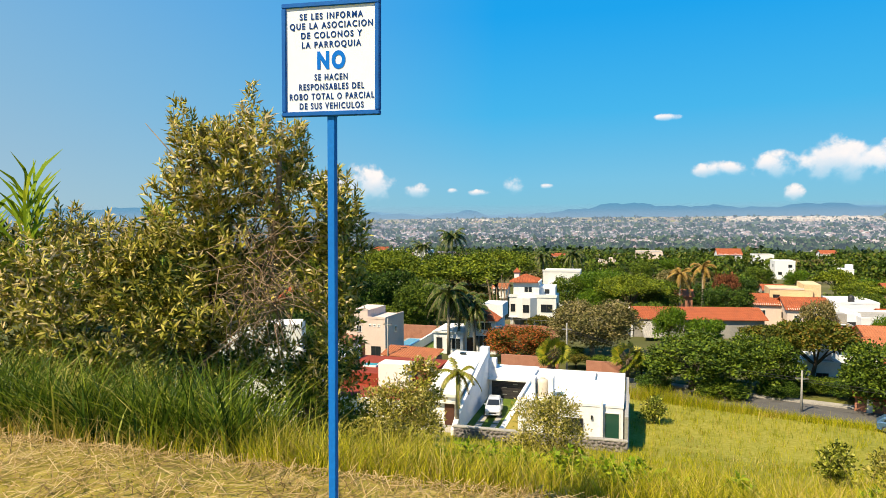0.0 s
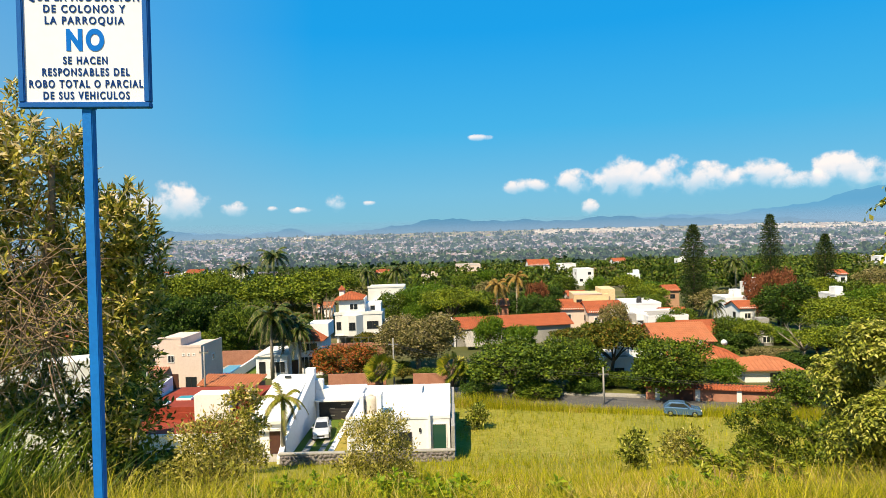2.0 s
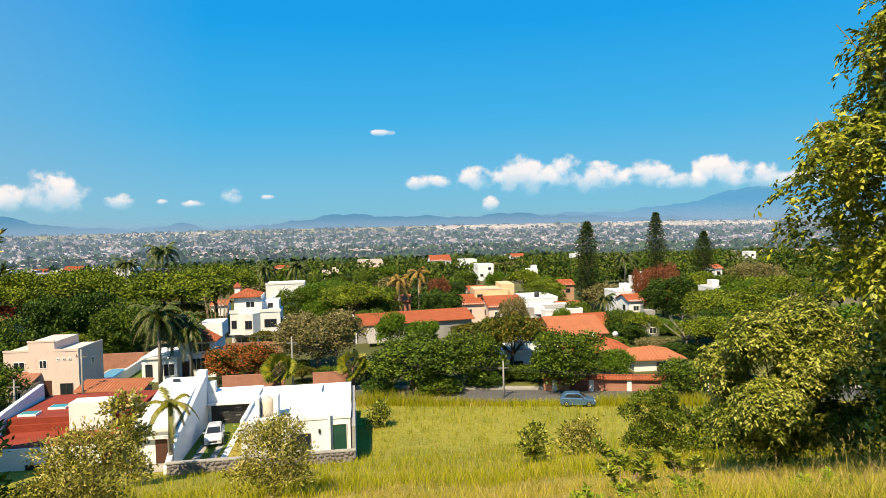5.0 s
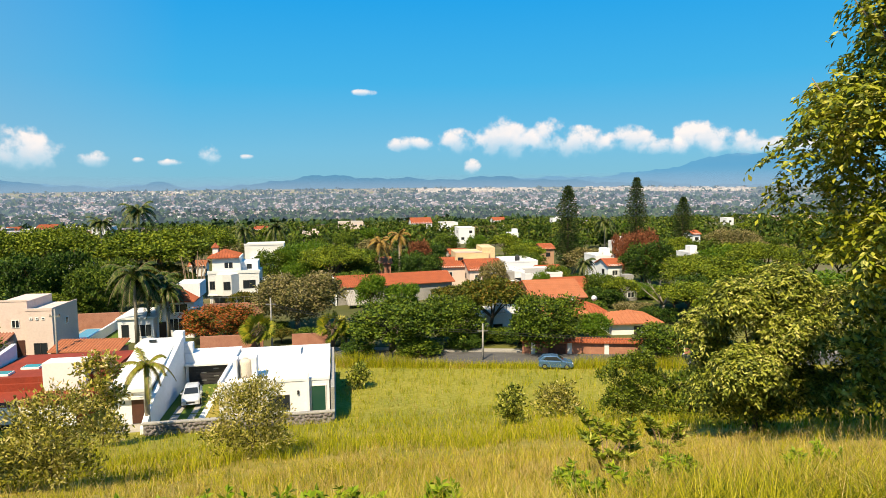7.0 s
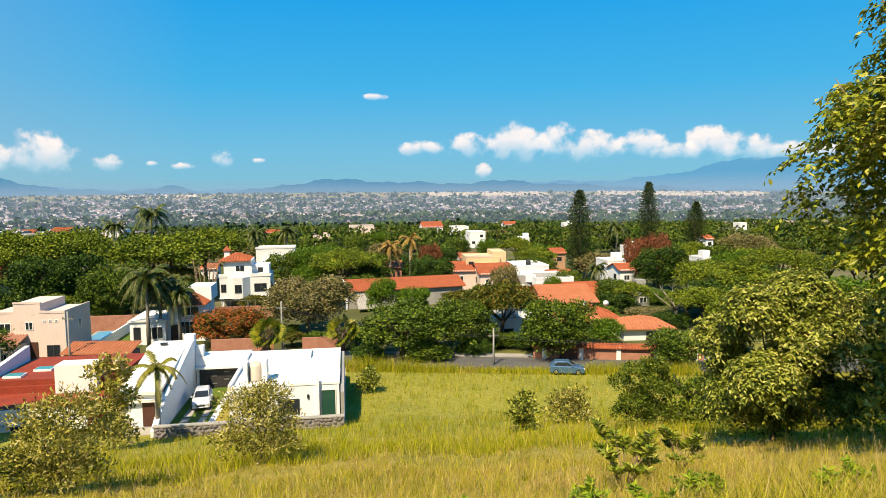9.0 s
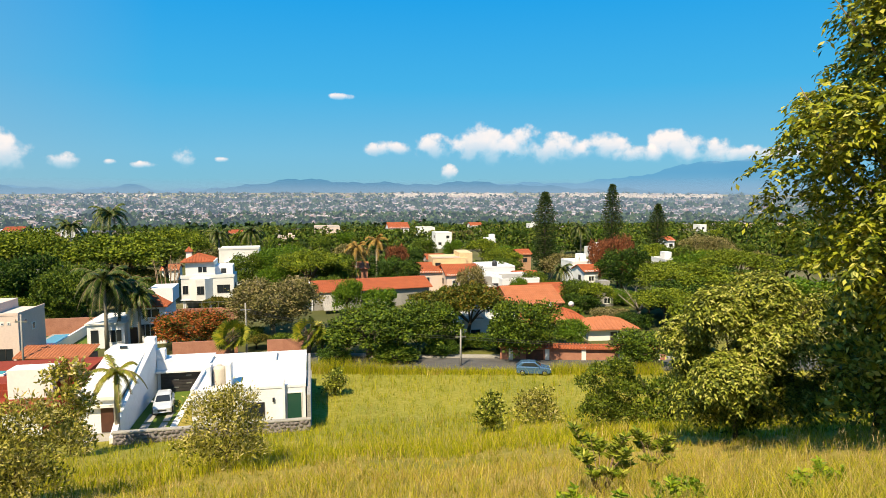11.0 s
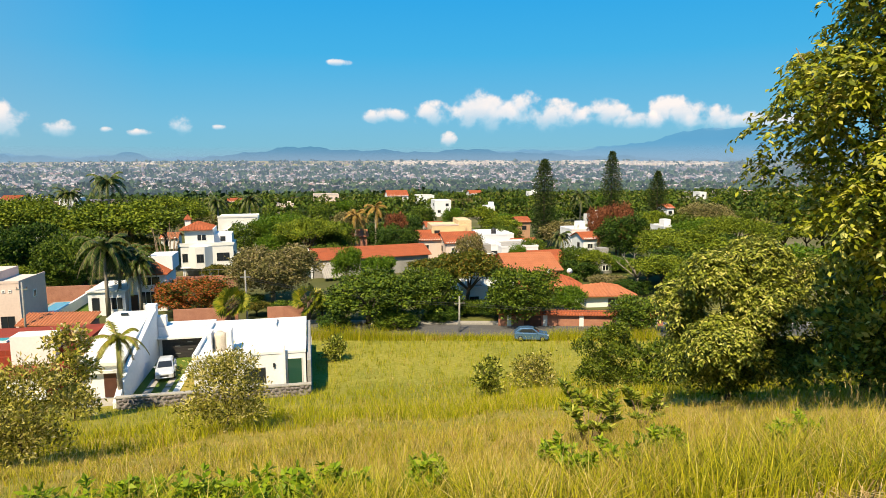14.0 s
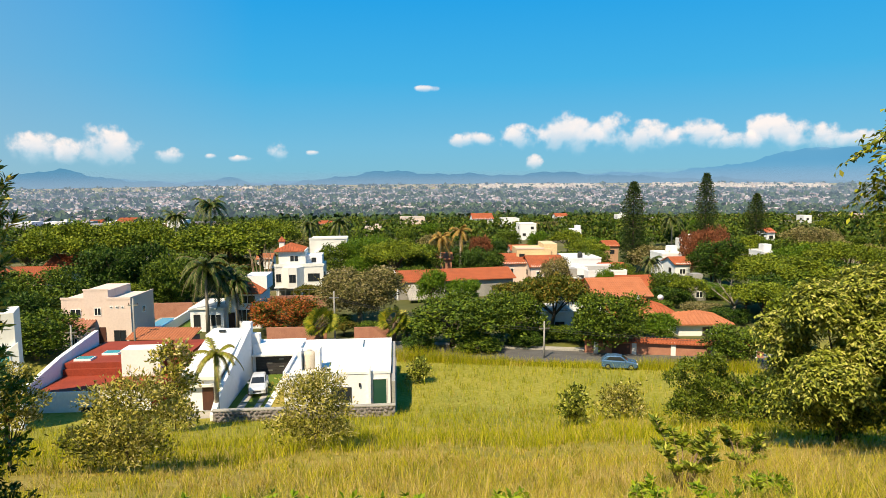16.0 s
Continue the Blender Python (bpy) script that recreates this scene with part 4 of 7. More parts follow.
def white_house():
    m = pose(14.1, 51.2, -16.4, 0, 0, -16.5)
    h = thing("white_house", "low white flat-roofed house with a walled driveway", "house", m)
    box("plinth", (-17.0, 0.45, -1.9, 16, -2.2, 0.0), CONCRETE, h)
    # right wing: walls with a roof inside a low parapet
    box("wing_wall", (-8.4, 0.0, 0.0, 10.6, 0.0, 3.15), WHITE, h)
    box("wing_roof", (-8.15, -0.25, 0.25, 10.35, 3.15, 3.19), WHITE_CLEAN, h, "white sealed flat roof")
    for b in ((-8.45, -8.2, -0.05, 10.65, 3.15, 3.45), (-0.2, 0.05, -0.05, 10.65, 3.15, 3.45), (-8.2, -0.2, -0.05, 0.2, 3.15, 3.35), (-8.2, -0.2, 10.4, 10.65, 3.15, 3.45)):
        box("parapet", b, WHITE, h)
    box("roof_hatch", (-4.6, -2.6, 8.2, 10.3, 3.2, 3.5), WHITE_CLEAN, h)
    # gabled fin and green glazed door at the corner
    prism("fin_wall", [(-1.75, 0.0), (-1.55, 0.0), (-1.55, 3.9), (-1.75, 3.3)], "y", -0.35, 0.0, WHITE, h)
    window(h, -0.85, 0.0, 0.15, 1.2, 2.6, "front", 0, WHITE_CLEAN, DOOR_GLASS, "glazed_door")
    window(h, -3.9, 0.0, 0.9, 1.6, 1.2, "front", 1, FRAME)
    box("wall_lamp", (-2.5, -2.35, -0.12, 0.0, 2.1, 2.4), BLACK, h)
    # grey party wall beside the field
    box("party_wall", (0.12, 0.4, -2.0, 10.6, -1.0, 3.1), GREY_WALL, h)
    # garage block at the back of the drive
    box("garage_wall", (-13.3, -8.45, 11.2, 13.2, 0.0, 3.0), WHITE, h)
    box("eave", (-13.3, -8.45, 10.55, 11.2, 1.95, 2.1), WHITE_CLEAN, h)
    gate = box("garage_gate", (-13.0, -8.7, 11.1, 11.2, 0.05, 1.9), DARK_GATE, h, "dark slatted metal garage gate")
    for i in range(6):
        v, f = box_vf(-13.0, -8.7, 11.07, 11.1, 0.1 + 0.29 * i, 0.34 + 0.29 * i)
        part("slat", mesh_of("slat", v, f, DARK_GATE), gate)
    for i in range(3):
        for j in range(4):
            v, f = box_vf(-11.9 + i * 1.1, -11.45 + i * 1.1, 11.04, 11.07, 0.4 + j * 0.36, 0.5 + j * 0.36)
            if (i + j) % 2 == 0:
                part("gate_light", mesh_of("gate_light", v, f, STEEL), gate)
    # left building under a steep white roof falling to the field
    prism("side_wall", [(-1.6, 0.0), (11.2, 0.0), (11.2, 4.7), (10.4, 4.6), (1.0, 2.2), (-1.6, 0.75)], "x", -13.75, -13.35, WHITE, h, "white stuccoed wall with a sloping top")
    prism("steep_roof", [(1.3, 2.87), (10.6, 4.6), (10.6, 4.35), (1.3, 2.62)], "x", -16.9, -13.75, WHITE_CLEAN, h, "plain white sloping roof")
    prism("left_wall", [(1.6, 0.0), (10.5, 0.0), (10.5, 4.33), (1.6, 2.66)], "x", -16.7, -16.4, WHITE, h)
    box("front_wall", (-16.4, -13.75, 1.6, 1.9, 0.0, 2.66), WHITE, h)
    box("lintel", (-16.75, -13.75, 1.25, 1.6, 2.05, 2.25), WHITE_CLEAN, h)
    box("door", (-15.2, -14.3, 1.54, 1.6, 0.05, 2.0), BROWN, h, "brown wooden door", 0.015)
    box("back_wall", (-16.4, -13.75, 10.2, 10.5, 0.0, 4.3), WHITE, h)
    box("chimney_tower", (-14.3, -13.4, 11.2, 12.1, 0.0, 5.1), WHITE, h, "", 0.03)
    box("chimney_side", (-13.4, -12.6, 11.3, 12.0, 3.0, 4.0), WHITE, h, "", 0.03)
    box("rear_slab", (-17.5, -14.3, 10.7, 13.5, 3.9, 4.15), WHITE_CLEAN, h)
    box("dark_opening", (-16.0, -15.4, 9.9, 10.15, 4.55, 4.75), GLASS, h)
    # drive
    box("drive_lawn", (-13.3, -8.45, -1.9, 11.0, 0.0, 0.05), LAWN, h, "green lawn of the drive")
    for u0, u1 in ((-12.6, -12.0), (-11.2, -10.7)):
        for k in range(3):
            box("paving_slab", (u0, u1, -1.5 + k * 2.3, 0.5 + k * 2.3, 0.05, 0.09), CONCRETE, h)
    box("path", (-10.35, -9.85, -1.0, 10.5, 0.05, 0.1), WHITE_CLEAN, h, "white concrete path")
    box("side_lawn", (-9.8, -8.45, -1.8, 10.5, 0.05, 0.08), LAWN_DRY, h)
    stone_wall("low rubble-stone wall between the house and the field")
    # water tank between two posts on the roof
    t = thing("water_tank", "beige plastic water tank on the flat white roof", "water tank", m @ pose(-6.6, 1.9, 3.19))
    v, f = tube([(0, 0, 0), (0, 0, 0.1), (0, 0, 1.2), (0, 0, 1.4), (0, 0, 1.5)], [0.44, 0.48, 0.48, 0.4, 0.2], 18)
    part("tank", mesh_of("tank", v, f, TANK, True), t)
    v, f = tube([(0, 0, 1.48), (0, 0, 1.56)], [0.22, 0.2], 12)
    part("lid", mesh_of("lid", v, f, TANK), t)
    for x0, x1, y0, y1, h1 in ((-0.85, -0.55, -0.75, 0.5, 1.6), (0.55, 0.95, -0.75, 0.5, 1.72), (-0.55, 0.55, 0.5, 0.65, 1.3)):
        box("screen_wall", (x0, x1, y0, y1, 0, h1), WHITE, t, "", 0.02)


white_house()


def generic_house(x, y, z_top, w, kind, deep=None, rz=-16, group=""):
    """A house whose wall top is at z_top: kind is roof_walls."""
    roof, wall = kind.split("_")
    rng = random.Random(int(x * 7 + y * 13))
    wmat = {"white": WHITE, "cream": CREAM, "ochre": OCHRE, "grey": GREY_WALL, "red": BRICK}[wall]
    if math.hypot(x, y) > 180:
        w *= 0.72
    d = deep or max(6.0, w * 1.3)
    z = float(land(x, y))
    top = max(min(z_top - z, 9.0 if math.hypot(x, y) < 180 else 6.5), 2.6)
    if roof == "tile":
        top = max(top - 0.5, 2.4)
    words = {"tile": "clay-tiled roof", "flat": "flat roof"}[roof]
    shade = {"white": "white", "cream": "cream", "ochre": "ochre", "grey": "grey", "red": "brick-red"}[wall]
    h = thing("house", f"{shade} rendered town house with a {words} among trees", "house", pose(x, y, z, 0, 0, rz), group or "town houses")
    box("wall", (-w / 2, w / 2, 0, d, -1, top), wmat, h)
    if roof == "tile":
        rise = d * 0.2
        o = 0.4
        tile_roof("roof", -w / 2 - o, w / 2 + o, -o, d / 2, top + 0.02, top + rise, h, rng.choice([TILE, TILE, TILE_PALE]), "weathered orange clay tiles")
        prism("gable", [(-o, top), (d / 2, top + rise - 0.1), (d + o, top)], "x", -w / 2, w / 2, wmat, h)
        v, f = [(-w / 2 - o, d / 2, top + rise + 0.05), (w / 2 + o, d / 2, top + rise + 0.05), (w / 2 + o, d + o, top), (-w / 2 - o, d + o, top)], [(0, 1, 2, 3)]
        part("roof", mesh_of("roof", v + [(p[0], p[1], p[2] - 0.12) for p in v], f + [(4, 7, 6, 5), (0, 4, 5, 1), (1, 5, 6, 2), (2, 6, 7, 3), (3, 7, 4, 0)], TILE), h)
    else:
        box("roof", (-w / 2 + 0.2, w / 2 - 0.2, 0.2, d - 0.2, top, top + 0.04), rng.choice([WHITE_CLEAN, CONCRETE, WHITE]), h)
        for b in ((-w / 2 - 0.04, w / 2 + 0.04, -0.04, 0.2, top, top + 0.35), (-w / 2 - 0.04, w / 2 + 0.04, d - 0.2, d + 0.04, top, top + 0.35), (-w / 2 - 0.04, -w / 2 + 0.2, 0.2, d - 0.2, top, top + 0.35), (w / 2 - 0.2, w / 2 + 0.04, 0.2, d - 0.2, top, top + 0.35)):
            box("parapet", b, wmat, h)
        if rng.random() < 0.5:
            box("stair_tower", (w * 0.1, w * 0.1 + 1.8, d * 0.5, d * 0.5 + 2, top, top + 1.6), wmat, h)
    floors = max(1, int(top / 2.7))
    n = max(1, int(w / 2.6))
    for fl in range(floors):
        for i in range(n):
            if rng.random() < 0.85:
                window(h, -w / 2 + w * (i + 0.5) / n, 0, top - 2.1 - 2.7 * fl, min(1.3, w / n * 0.55), 1.1, "front", 1, rng.choice([FRAME, FRAME_WHITE]))
    window(h, w / 2, d * 0.4, top - 2.1, 1.2, 1.1, "right", 1, FRAME)
    window(h, -w / 2, d * 0.4, top - 2.1, 1.2, 1.1, "left", 1, FRAME)
    return h


TOWN = [
    (54.5, 84.5, -15.3, 4.5, "tile_white"), (62.4, 85.9, -15.6, 8.6, "tile_red"), (59.9, 93.2, -15.5, 4.7, "tile_cream"),
    (64.8, 104.4, -14.3, 5.3, "flat_white"), (69.5, 100.4, -14.5, 7.3, "flat_white"), (73.5, 114.0, -13.8, 7.0, "flat_white"),
    (77.0, 108.2, -15.0, 4.5, "tile_white"), (65.4, 114.9, -14.4, 6.9, "tile_cream"), (61.7, 120.6, -14.2, 6.5, "tile_cream"),
    (59.7, 97.6, -15.0, 4.4, "flat_grey"), (44.2, 75.2, -17.7, 3.8, "flat_white"), (94.9, 112.5, -13.7, 5.0, "flat_white")]
TOWN += [
    (92.4, 106.9, -14.4, 3.1, "tile_white"), (100.0, 141.6, -14.0, 3.4, "tile_ochre"), (-24.7, 142.6, -12.9, 7.6, "tile_red"),
    (-14.1, 211.8, -11.4, 5.6, "flat_white"), (-11.3, 189.1, -13.1, 5.0, "tile_cream"), (125.3, 234.0, -14.4, 9.3, "flat_white"),
    (150.8, 299.7, -13.9, 11.8, "flat_white"), (127.5, 200.9, -15.1, 4.1, "flat_white"), (168.3, 153.5, -13.5, 3.6, "tile_white"),
    (117.6, 108.1, -13.9, 2.9, "flat_white"), (40.4, 148.1, -12.8, 5.4, "flat_grey"), (40.9, 137.1, -13.1, 2.5, "flat_grey")]
TOWN += [
    (50.2, 133.5, -14.1, 3.1, "tile_red"), (79.8, 154.4, -15.4, 4.6, "tile_cream"), (15.0, 173.4, -16.6, 3.7, "tile_white"),
    (75.5, 295.4, -18.3, 10.7, "flat_cream"), (118.0, 365.5, -16.4, 20.4, "flat_cream"), (149.4, 332.2, -16.2, 16.1, "tile_white"),
    (80.7, 89.4, -17.5, 2.5, "flat_grey"), (-71.0, 587.3, -16.3, 13.9, "flat_white"), (-109.6, 559.1, -14.5, 21.4, "flat_white"),
    (-39.8, 478.9, -15.7, 17.3, "flat_white"), (-82.1, 516.2, -16.9, 16.1, "flat_grey"), (-106.4, 471.7, -16.3, 14.3, "flat_white")]
TOWN += [
    (-17.0, 459.4, -17.3, 15.0, "flat_white"), (-149.1, 617.0, -13.8, 13.9, "flat_white"), (-90.4, 637.8, -14.6, 15.0, "tile_ochre"),
    (-43.9, 426.7, -15.9, 13.6, "tile_cream"), (-77.7, 417.9, -16.3, 12.9, "flat_white"), (151.5, 170.1, -17.2, 6.6, "flat_white"),
    (286.6, 237.6, -14.7, 5.7, "flat_white"), (223.4, 368.7, -16.6, 11.3, "tile_white"), (247.8, 337.8, -17.8, 7.1, "flat_white"),
    (59.7, 333.7, -17.5, 8.8, "tile_cream"), (-26.0, 113.0, -12.2, 8.5, "tile_cream"), (70.5, 92.5, -15.9, 6.5, "tile_red")]
for row in TOWN:
    generic_house(*row)


def pink_house():
    h = thing("pink_house", "pale pink two-storey house with flat parapets", "house", pose(-8.4, 90.8, -18.0, 0, 0, -20))
    box("wall", (-3.0, 0, 0, 6.5, -1, 5.7), CREAM, h)
    box("wall", (-6.1, -3.0, 0.5, 6.5, -1, 6.8), CREAM, h)
    box("wall", (-9.2, -6.1, 0.9, 7.5, -1, 5.6), CREAM, h)
    box("parapet", (-9.25, -6.1, 0.85, 1.0, 5.6, 5.85), CREAM, h)
    for b in ((-3.05, 0.05, -0.05, 0.1, 5.7, 6.0), (-0.1, 0.05, 0.1, 6.5, 5.7, 6.0), (-6.15, -2.95, 0.45, 0.6, 6.8, 7.0)):
        box("parapet", b, CREAM, h)
    tile_roof("porch_roof", -8.8, -4.6, -2.4, 0.9, 2.2, 3.2, h, BRICK, "brown-red tiled porch roof")
    box("porch_wall", (-8.6, -4.8, -2.2, 0.5, -1, 2.1), CREAM, h)
    window(h, -7.4, 0.9, 3.2, 1.4, 1.2, "front", 1, FRAME_WHITE)
    window(h, -4.4, 0.5, 3.6, 0.9, 1.0, "front", 1, FRAME_WHITE)
    window(h, -6.0, -2.2, 0.4, 0.8, 1.0, "front", 1, FRAME_WHITE)
    window(h, -1.5, 0, 0.1, 1.5, 1.7, "front", 1, FRAME)
    for x in (-2.4, -1.7, -1.0):
        window(h, x, 0, 4.6, 0.35, 0.3, "front", 0, FRAME_WHITE)
    box("door", (-4.4, -3.5, 0.42, 0.5, 0, 2.1), BROWN, h, "brown wooden door")
    window(h, 0, 3.5, 3.4, 0.8, 0.9, "right", 0, FRAME_WHITE)
    # garden: pool, lawn and dividing walls
    p = thing("swimming_pool", "small blue swimming pool behind the pink house", "swimming pool", pose(-5.2, 103.5, -18.25, 0, 0, -16))
    box("deck", (-2.2, 2.2, -4.0, 4.0, -0.5, 0.12), CONCRETE, p)
    box("water", (-1.7, 1.7, -3.5, 3.5, 0.12, 0.14), WATER, p, "bright blue pool water")
    g = thing("garden_lawn", "mown green lawn behind garden walls", "lawn", pose(-1.6, 100.0, -18.35, 0, 0, -16))
    box("turf", (-2.0, 2.4, -8, 9, -0.5, 0.12), LAWN, g)
    w = thing("garden_wall", "pale rendered wall between pool and lawn", "wall", pose(-3.7, 100.0, -18.4, 0, 0, -16))
    box("panel", (-0.15, 0.15, -9, 9, -0.5, 1.5), WHITE, w)
    w = thing("garden_wall", "brick-red rear garden wall", "wall", pose(-3.5, 109.0, -18.6, 0, 0, -16))
    box("panel", (-5, 6, -0.15, 0.15, -0.5, 2.4), BRICK, w)


pink_house()


def central_house():
    h = thing("villa", "grey-white villa with a red tiled roof behind palms", "house", pose(7.7, 95.4, -18.2, 0, 0, -16))
    box("wall", (-4.8, 0, 0, 7, -1, 5.0), WHITE, h)
    hip_roof("roof", -5.2, 0.4, -0.5, 7.4, 5.0, 1.7, h, TILE, "red clay tiled hip roof")
    box("upper_wall", (-2.6, 0.5, 2.5, 7, 5.0, 7.0), WHITE, h)
    box("wall", (-9.3, -4.8, -1.5, 6, -1, 3.0), WHITE, h)
    box("slab", (-9.5, -4.6, -1.7, 6.2, 3.0, 3.2), WHITE_CLEAN, h)
    window(h, -2.0, 0, 0.9, 2.6, 1.7, "front", 3, FRAME_WHITE)
    window(h, -1.8, 0, 3.4, 2.2, 1.2, "front", 1, FRAME_WHITE)
    window(h, -6.2, -1.5, 0.6, 2.2, 1.7, "front", 2, FRAME_WHITE)
    window(h, -8.4, -1.5, 0.6, 0.9, 1.7, "front", 0, FRAME)
    box("door", (-4.5, -3.6, -0.06, 0, 0, 2.2), BROWN, h)
    w = thing("boundary_wall", "orange brick boundary wall below the hillside villas", "wall", pose(10.2, 110.7, -18.7, 0, 0, -18))
    box("panel", (0, 9.5, 0, 0.3, -0.5, 2.3), BRICK, w)
    for i in range(8):
        box("fence_post", (0.1 + i * 1.3, 0.16 + i * 1.3, 0.1, 0.16, 2.3, 3.3), STEEL, w)
    box("fence_rail", (0, 9.5, 0.11, 0.15, 3.2, 3.26), STEEL, w)
    w = thing("boundary_wall", "orange brick wall behind the white house", "wall", pose(7.0, 85.0, -18.0, 0, 0, -17))
    box("panel", (0.5, 8.0, 0, 0.3, -0.5, 1.9), BRICK, w)
    box("panel", (11.5, 16.0, 0, 0.3, -0.5, 1.7), BRICK, w)
    # tiled strip of roof by the red house
    s = thing("tiled_shed", "long low brick shed with an orange tiled roof", "shed", pose(-8.2, 85.5, -18.0, 0, 0, -24))
    box("wall", (0, 7.5, 0, 2.4, -0.5, 1.9), BRICK, s)
    tile_roof("roof", -0.2, 7.7, -0.4, 2.6, 1.95, 2.7, s, TILE_PALE, "orange clay roof tiles")


central_house()


def tower_villa():
    h = thing("hillside_villa", "white three-storey villa with a bay and red-tiled cupola", "house", pose(21.4, 122.5, -19.8, 0, 0, -14))
    box("piers_wall", (-9, -1.0, 2.5, 9, -1, 2.5), GREY_WALL, h)
    for x in (-8.6, -5.4, -4.2, -0.6):
        box("pier", (x - 0.2, x + 0.2, 0.2, 0.6, -1, 2.5), WHITE, h)
    box("middle_floor", (-9, 0, 0, 9, 2.5, 6.4), WHITE_CLEAN, h)
    poly = [(-7.6, 0.0), (-6.4, -1.3), (-4.8, -1.3), (-3.6, 0.0)]
    V = [(x, y, z) for z in (2.5, 6.4) for x, y in poly]
    part("bay", mesh_of("bay", V, [(3, 2, 1, 0), (4, 5, 6, 7), (0, 1, 5, 4), (1, 2, 6, 5), (2, 3, 7, 6), (3, 0, 4, 7)], WHITE_CLEAN), h)
    box("terrace_parapet", (-9.1, 0.1, -0.1, 0.1, 6.4, 7.0), WHITE_CLEAN, h)
    box("cornice", (-9.15, 0.15, -0.18, 0.0, 2.45, 2.65), WHITE, h)
    box("top_floor", (-8.4, -3.4, 1.5, 8, 6.4, 9.3), WHITE_CLEAN, h)
    box("top_block", (-3.4, -0.4, 3.5, 8, 6.4, 8.2), WHITE, h)
    hip_roof("roof", -9.2, -3.6, 0.9, 8.6, 9.3, 1.2, h, TILE)
    box("cupola", (-8.6, -7.6, 4.2, 5.2, 9.6, 11.0), WHITE_CLEAN, h)
    hip_roof("cupola_roof", -8.8, -7.4, 4.0, 5.4, 11.0, 0.8, h, TILE)
    for x, y, w in ((-5.6, -1.3, 1.2), (-1.8, 0.0, 2.2), (-8.3, 0.0, 0.9)):
        window(h, x, y, 3.6, w, 1.5, "front", 1, FRAME)
    window(h, -5.5, 1.5, 7.2, 1.6, 1.2, "front", 1, FRAME_WHITE)
    window(h, -2.0, 3.5, 6.8, 0.9, 0.9, "front", 0, FRAME)
    window(h, 0, 3.0, 3.6, 1.8, 1.4, "right", 1, FRAME)
    b = thing("white_block", "long white rendered building behind the villa", "house", pose(23.8, 154.1, -20.5, 0, 0, -14))
    box("wall", (0, 8.8, 0, 10, -1, 9.6), WHITE_CLEAN, b)
    box("parapet", (-0.1, 8.9, -0.1, 0.2, 9.6, 10.0), WHITE_CLEAN, b)
    box("canopy", (1.2, 6.0, -1.4, 0, 6.6, 6.9), WHITE, b)
    window(b, 3, 0, 4.8, 1.4, 1.0, "front", 1, FRAME_WHITE)


tower_villa()


def long_house():
    h = thing("long_house", "long grey-walled house under an orange tiled roof", "house", pose(33.0, 111.5, -19.0, 0, 0, -8))
    box("wall", (0, 21.5, 0, 8, -1, 3.4), GREY_WALL, h)
    tile_roof("roof", -0.4, 22.0, -0.5, 4.5, 3.4, 4.9, h, TILE, "orange clay roof tiles")
    prism("gable", [(-0.2, 0.0), (-0.2, 3.6), (4, 5.0), (8, 3.4), (8, 0.0)], "x", -0.5, -0.2, WHITE, h)
    tile_roof("porch_roof", 1.0, 5.0, -4.5, -0.3, 0.9, 2.9, h, CONCRETE, "grey sheet porch roof")
    for x in (9, 13.5, 18):
        window(h, x, 0, 1.0, 1.2, 1.0, "front", 1, FRAME)
    y = thing("yellow_house", "pale yellow flat-roofed house on the rise", "house", pose(66.6, 121.5, -18.0, 0, 0, -20))
    box("wall", (-4.3, 3.0, 0, 8, -1, 6.0), YELLOW, y)
    box("wall", (-2.0, 2.5, -1.5, 0, -1, 4.6), YELLOW, y)
    box("wall", (1.5, 4.4, 0.6, 8, -1, 7.0), YELLOW, y)
    box("parapet", (-4.4, 1.5, -0.08, 0.1, 6.0, 6.3), CREAM, y)
    window(y, 3.2, 0.6, 3.6, 1.0, 1.0, "front", 0, FRAME)
    window(y, -3.2, 0, 4.0, 1.2, 1.0, "front", 1, FRAME)
    window(y, 0.4, -1.5, 2.0, 1.4, 1.2, "front", 1, FRAME)
    b = thing("bungalow", "white bungalow with orange hipped tile roof", "house", pose(60.8, 66.2, -18.8, 0, 0, -22))
    box("wall", (-3.8, 2.6, 0, 6, -1, 2.4), WHITE_CLEAN, b)
    hip_roof("roof", -4.3, 3.1, -0.6, 6.6, 2.5, 1.1, b, TILE_PALE)
    box("door", (-0.8, 0.1, -0.06, 0, 0, 2.0), FRAME, b)
    window(b, 1.6, 0, 0.9, 0.9, 0.9, "front", 0, FRAME)
    b = thing("bungalow", "orange tile-roofed house behind a brick street wall", "house", pose(57.0, 72.6, -19.0, 0, 0, -22))
    box("wall", (-4.5, 3.5, 0, 8, -1, 2.7), WHITE, b)
    hip_roof("roof", -5.1, 4.1, -0.8, 8.6, 2.7, 1.9, b, TILE)
    hip_roof("roof", -2.2, 1.0, -2.4, 1.0, 2.9, 1.0, b, TILE_PALE)
    window(b, -2.0, 0, 0.8, 1.2, 1.1, "front", 1, FRAME)
    w = thing("street_wall", "red brick street wall with tile coping and white posts", "wall", pose(41.0, 64.4, -18.3, 0, 0, -32.5))
    box("panel", (0, 19, 0, 0.3, -0.6, 2.2), BRICK, w)
    tile_roof("coping", -0.2, 19.2, -0.35, 0.6, 2.2, 2.55, w, TILE, "clay tile coping")
    for i in range(5):
        box("post", (1.0 + i * 4.2, 1.5 + i * 4.2, -0.15, 0.0, -0.6, 2.25), WHITE_CLEAN, w)
    box("gate", (3.0, 5.0, -0.05, 0.0, -0.3, 1.9), BROWN, w, "brown sheet-metal gate")


long_house()


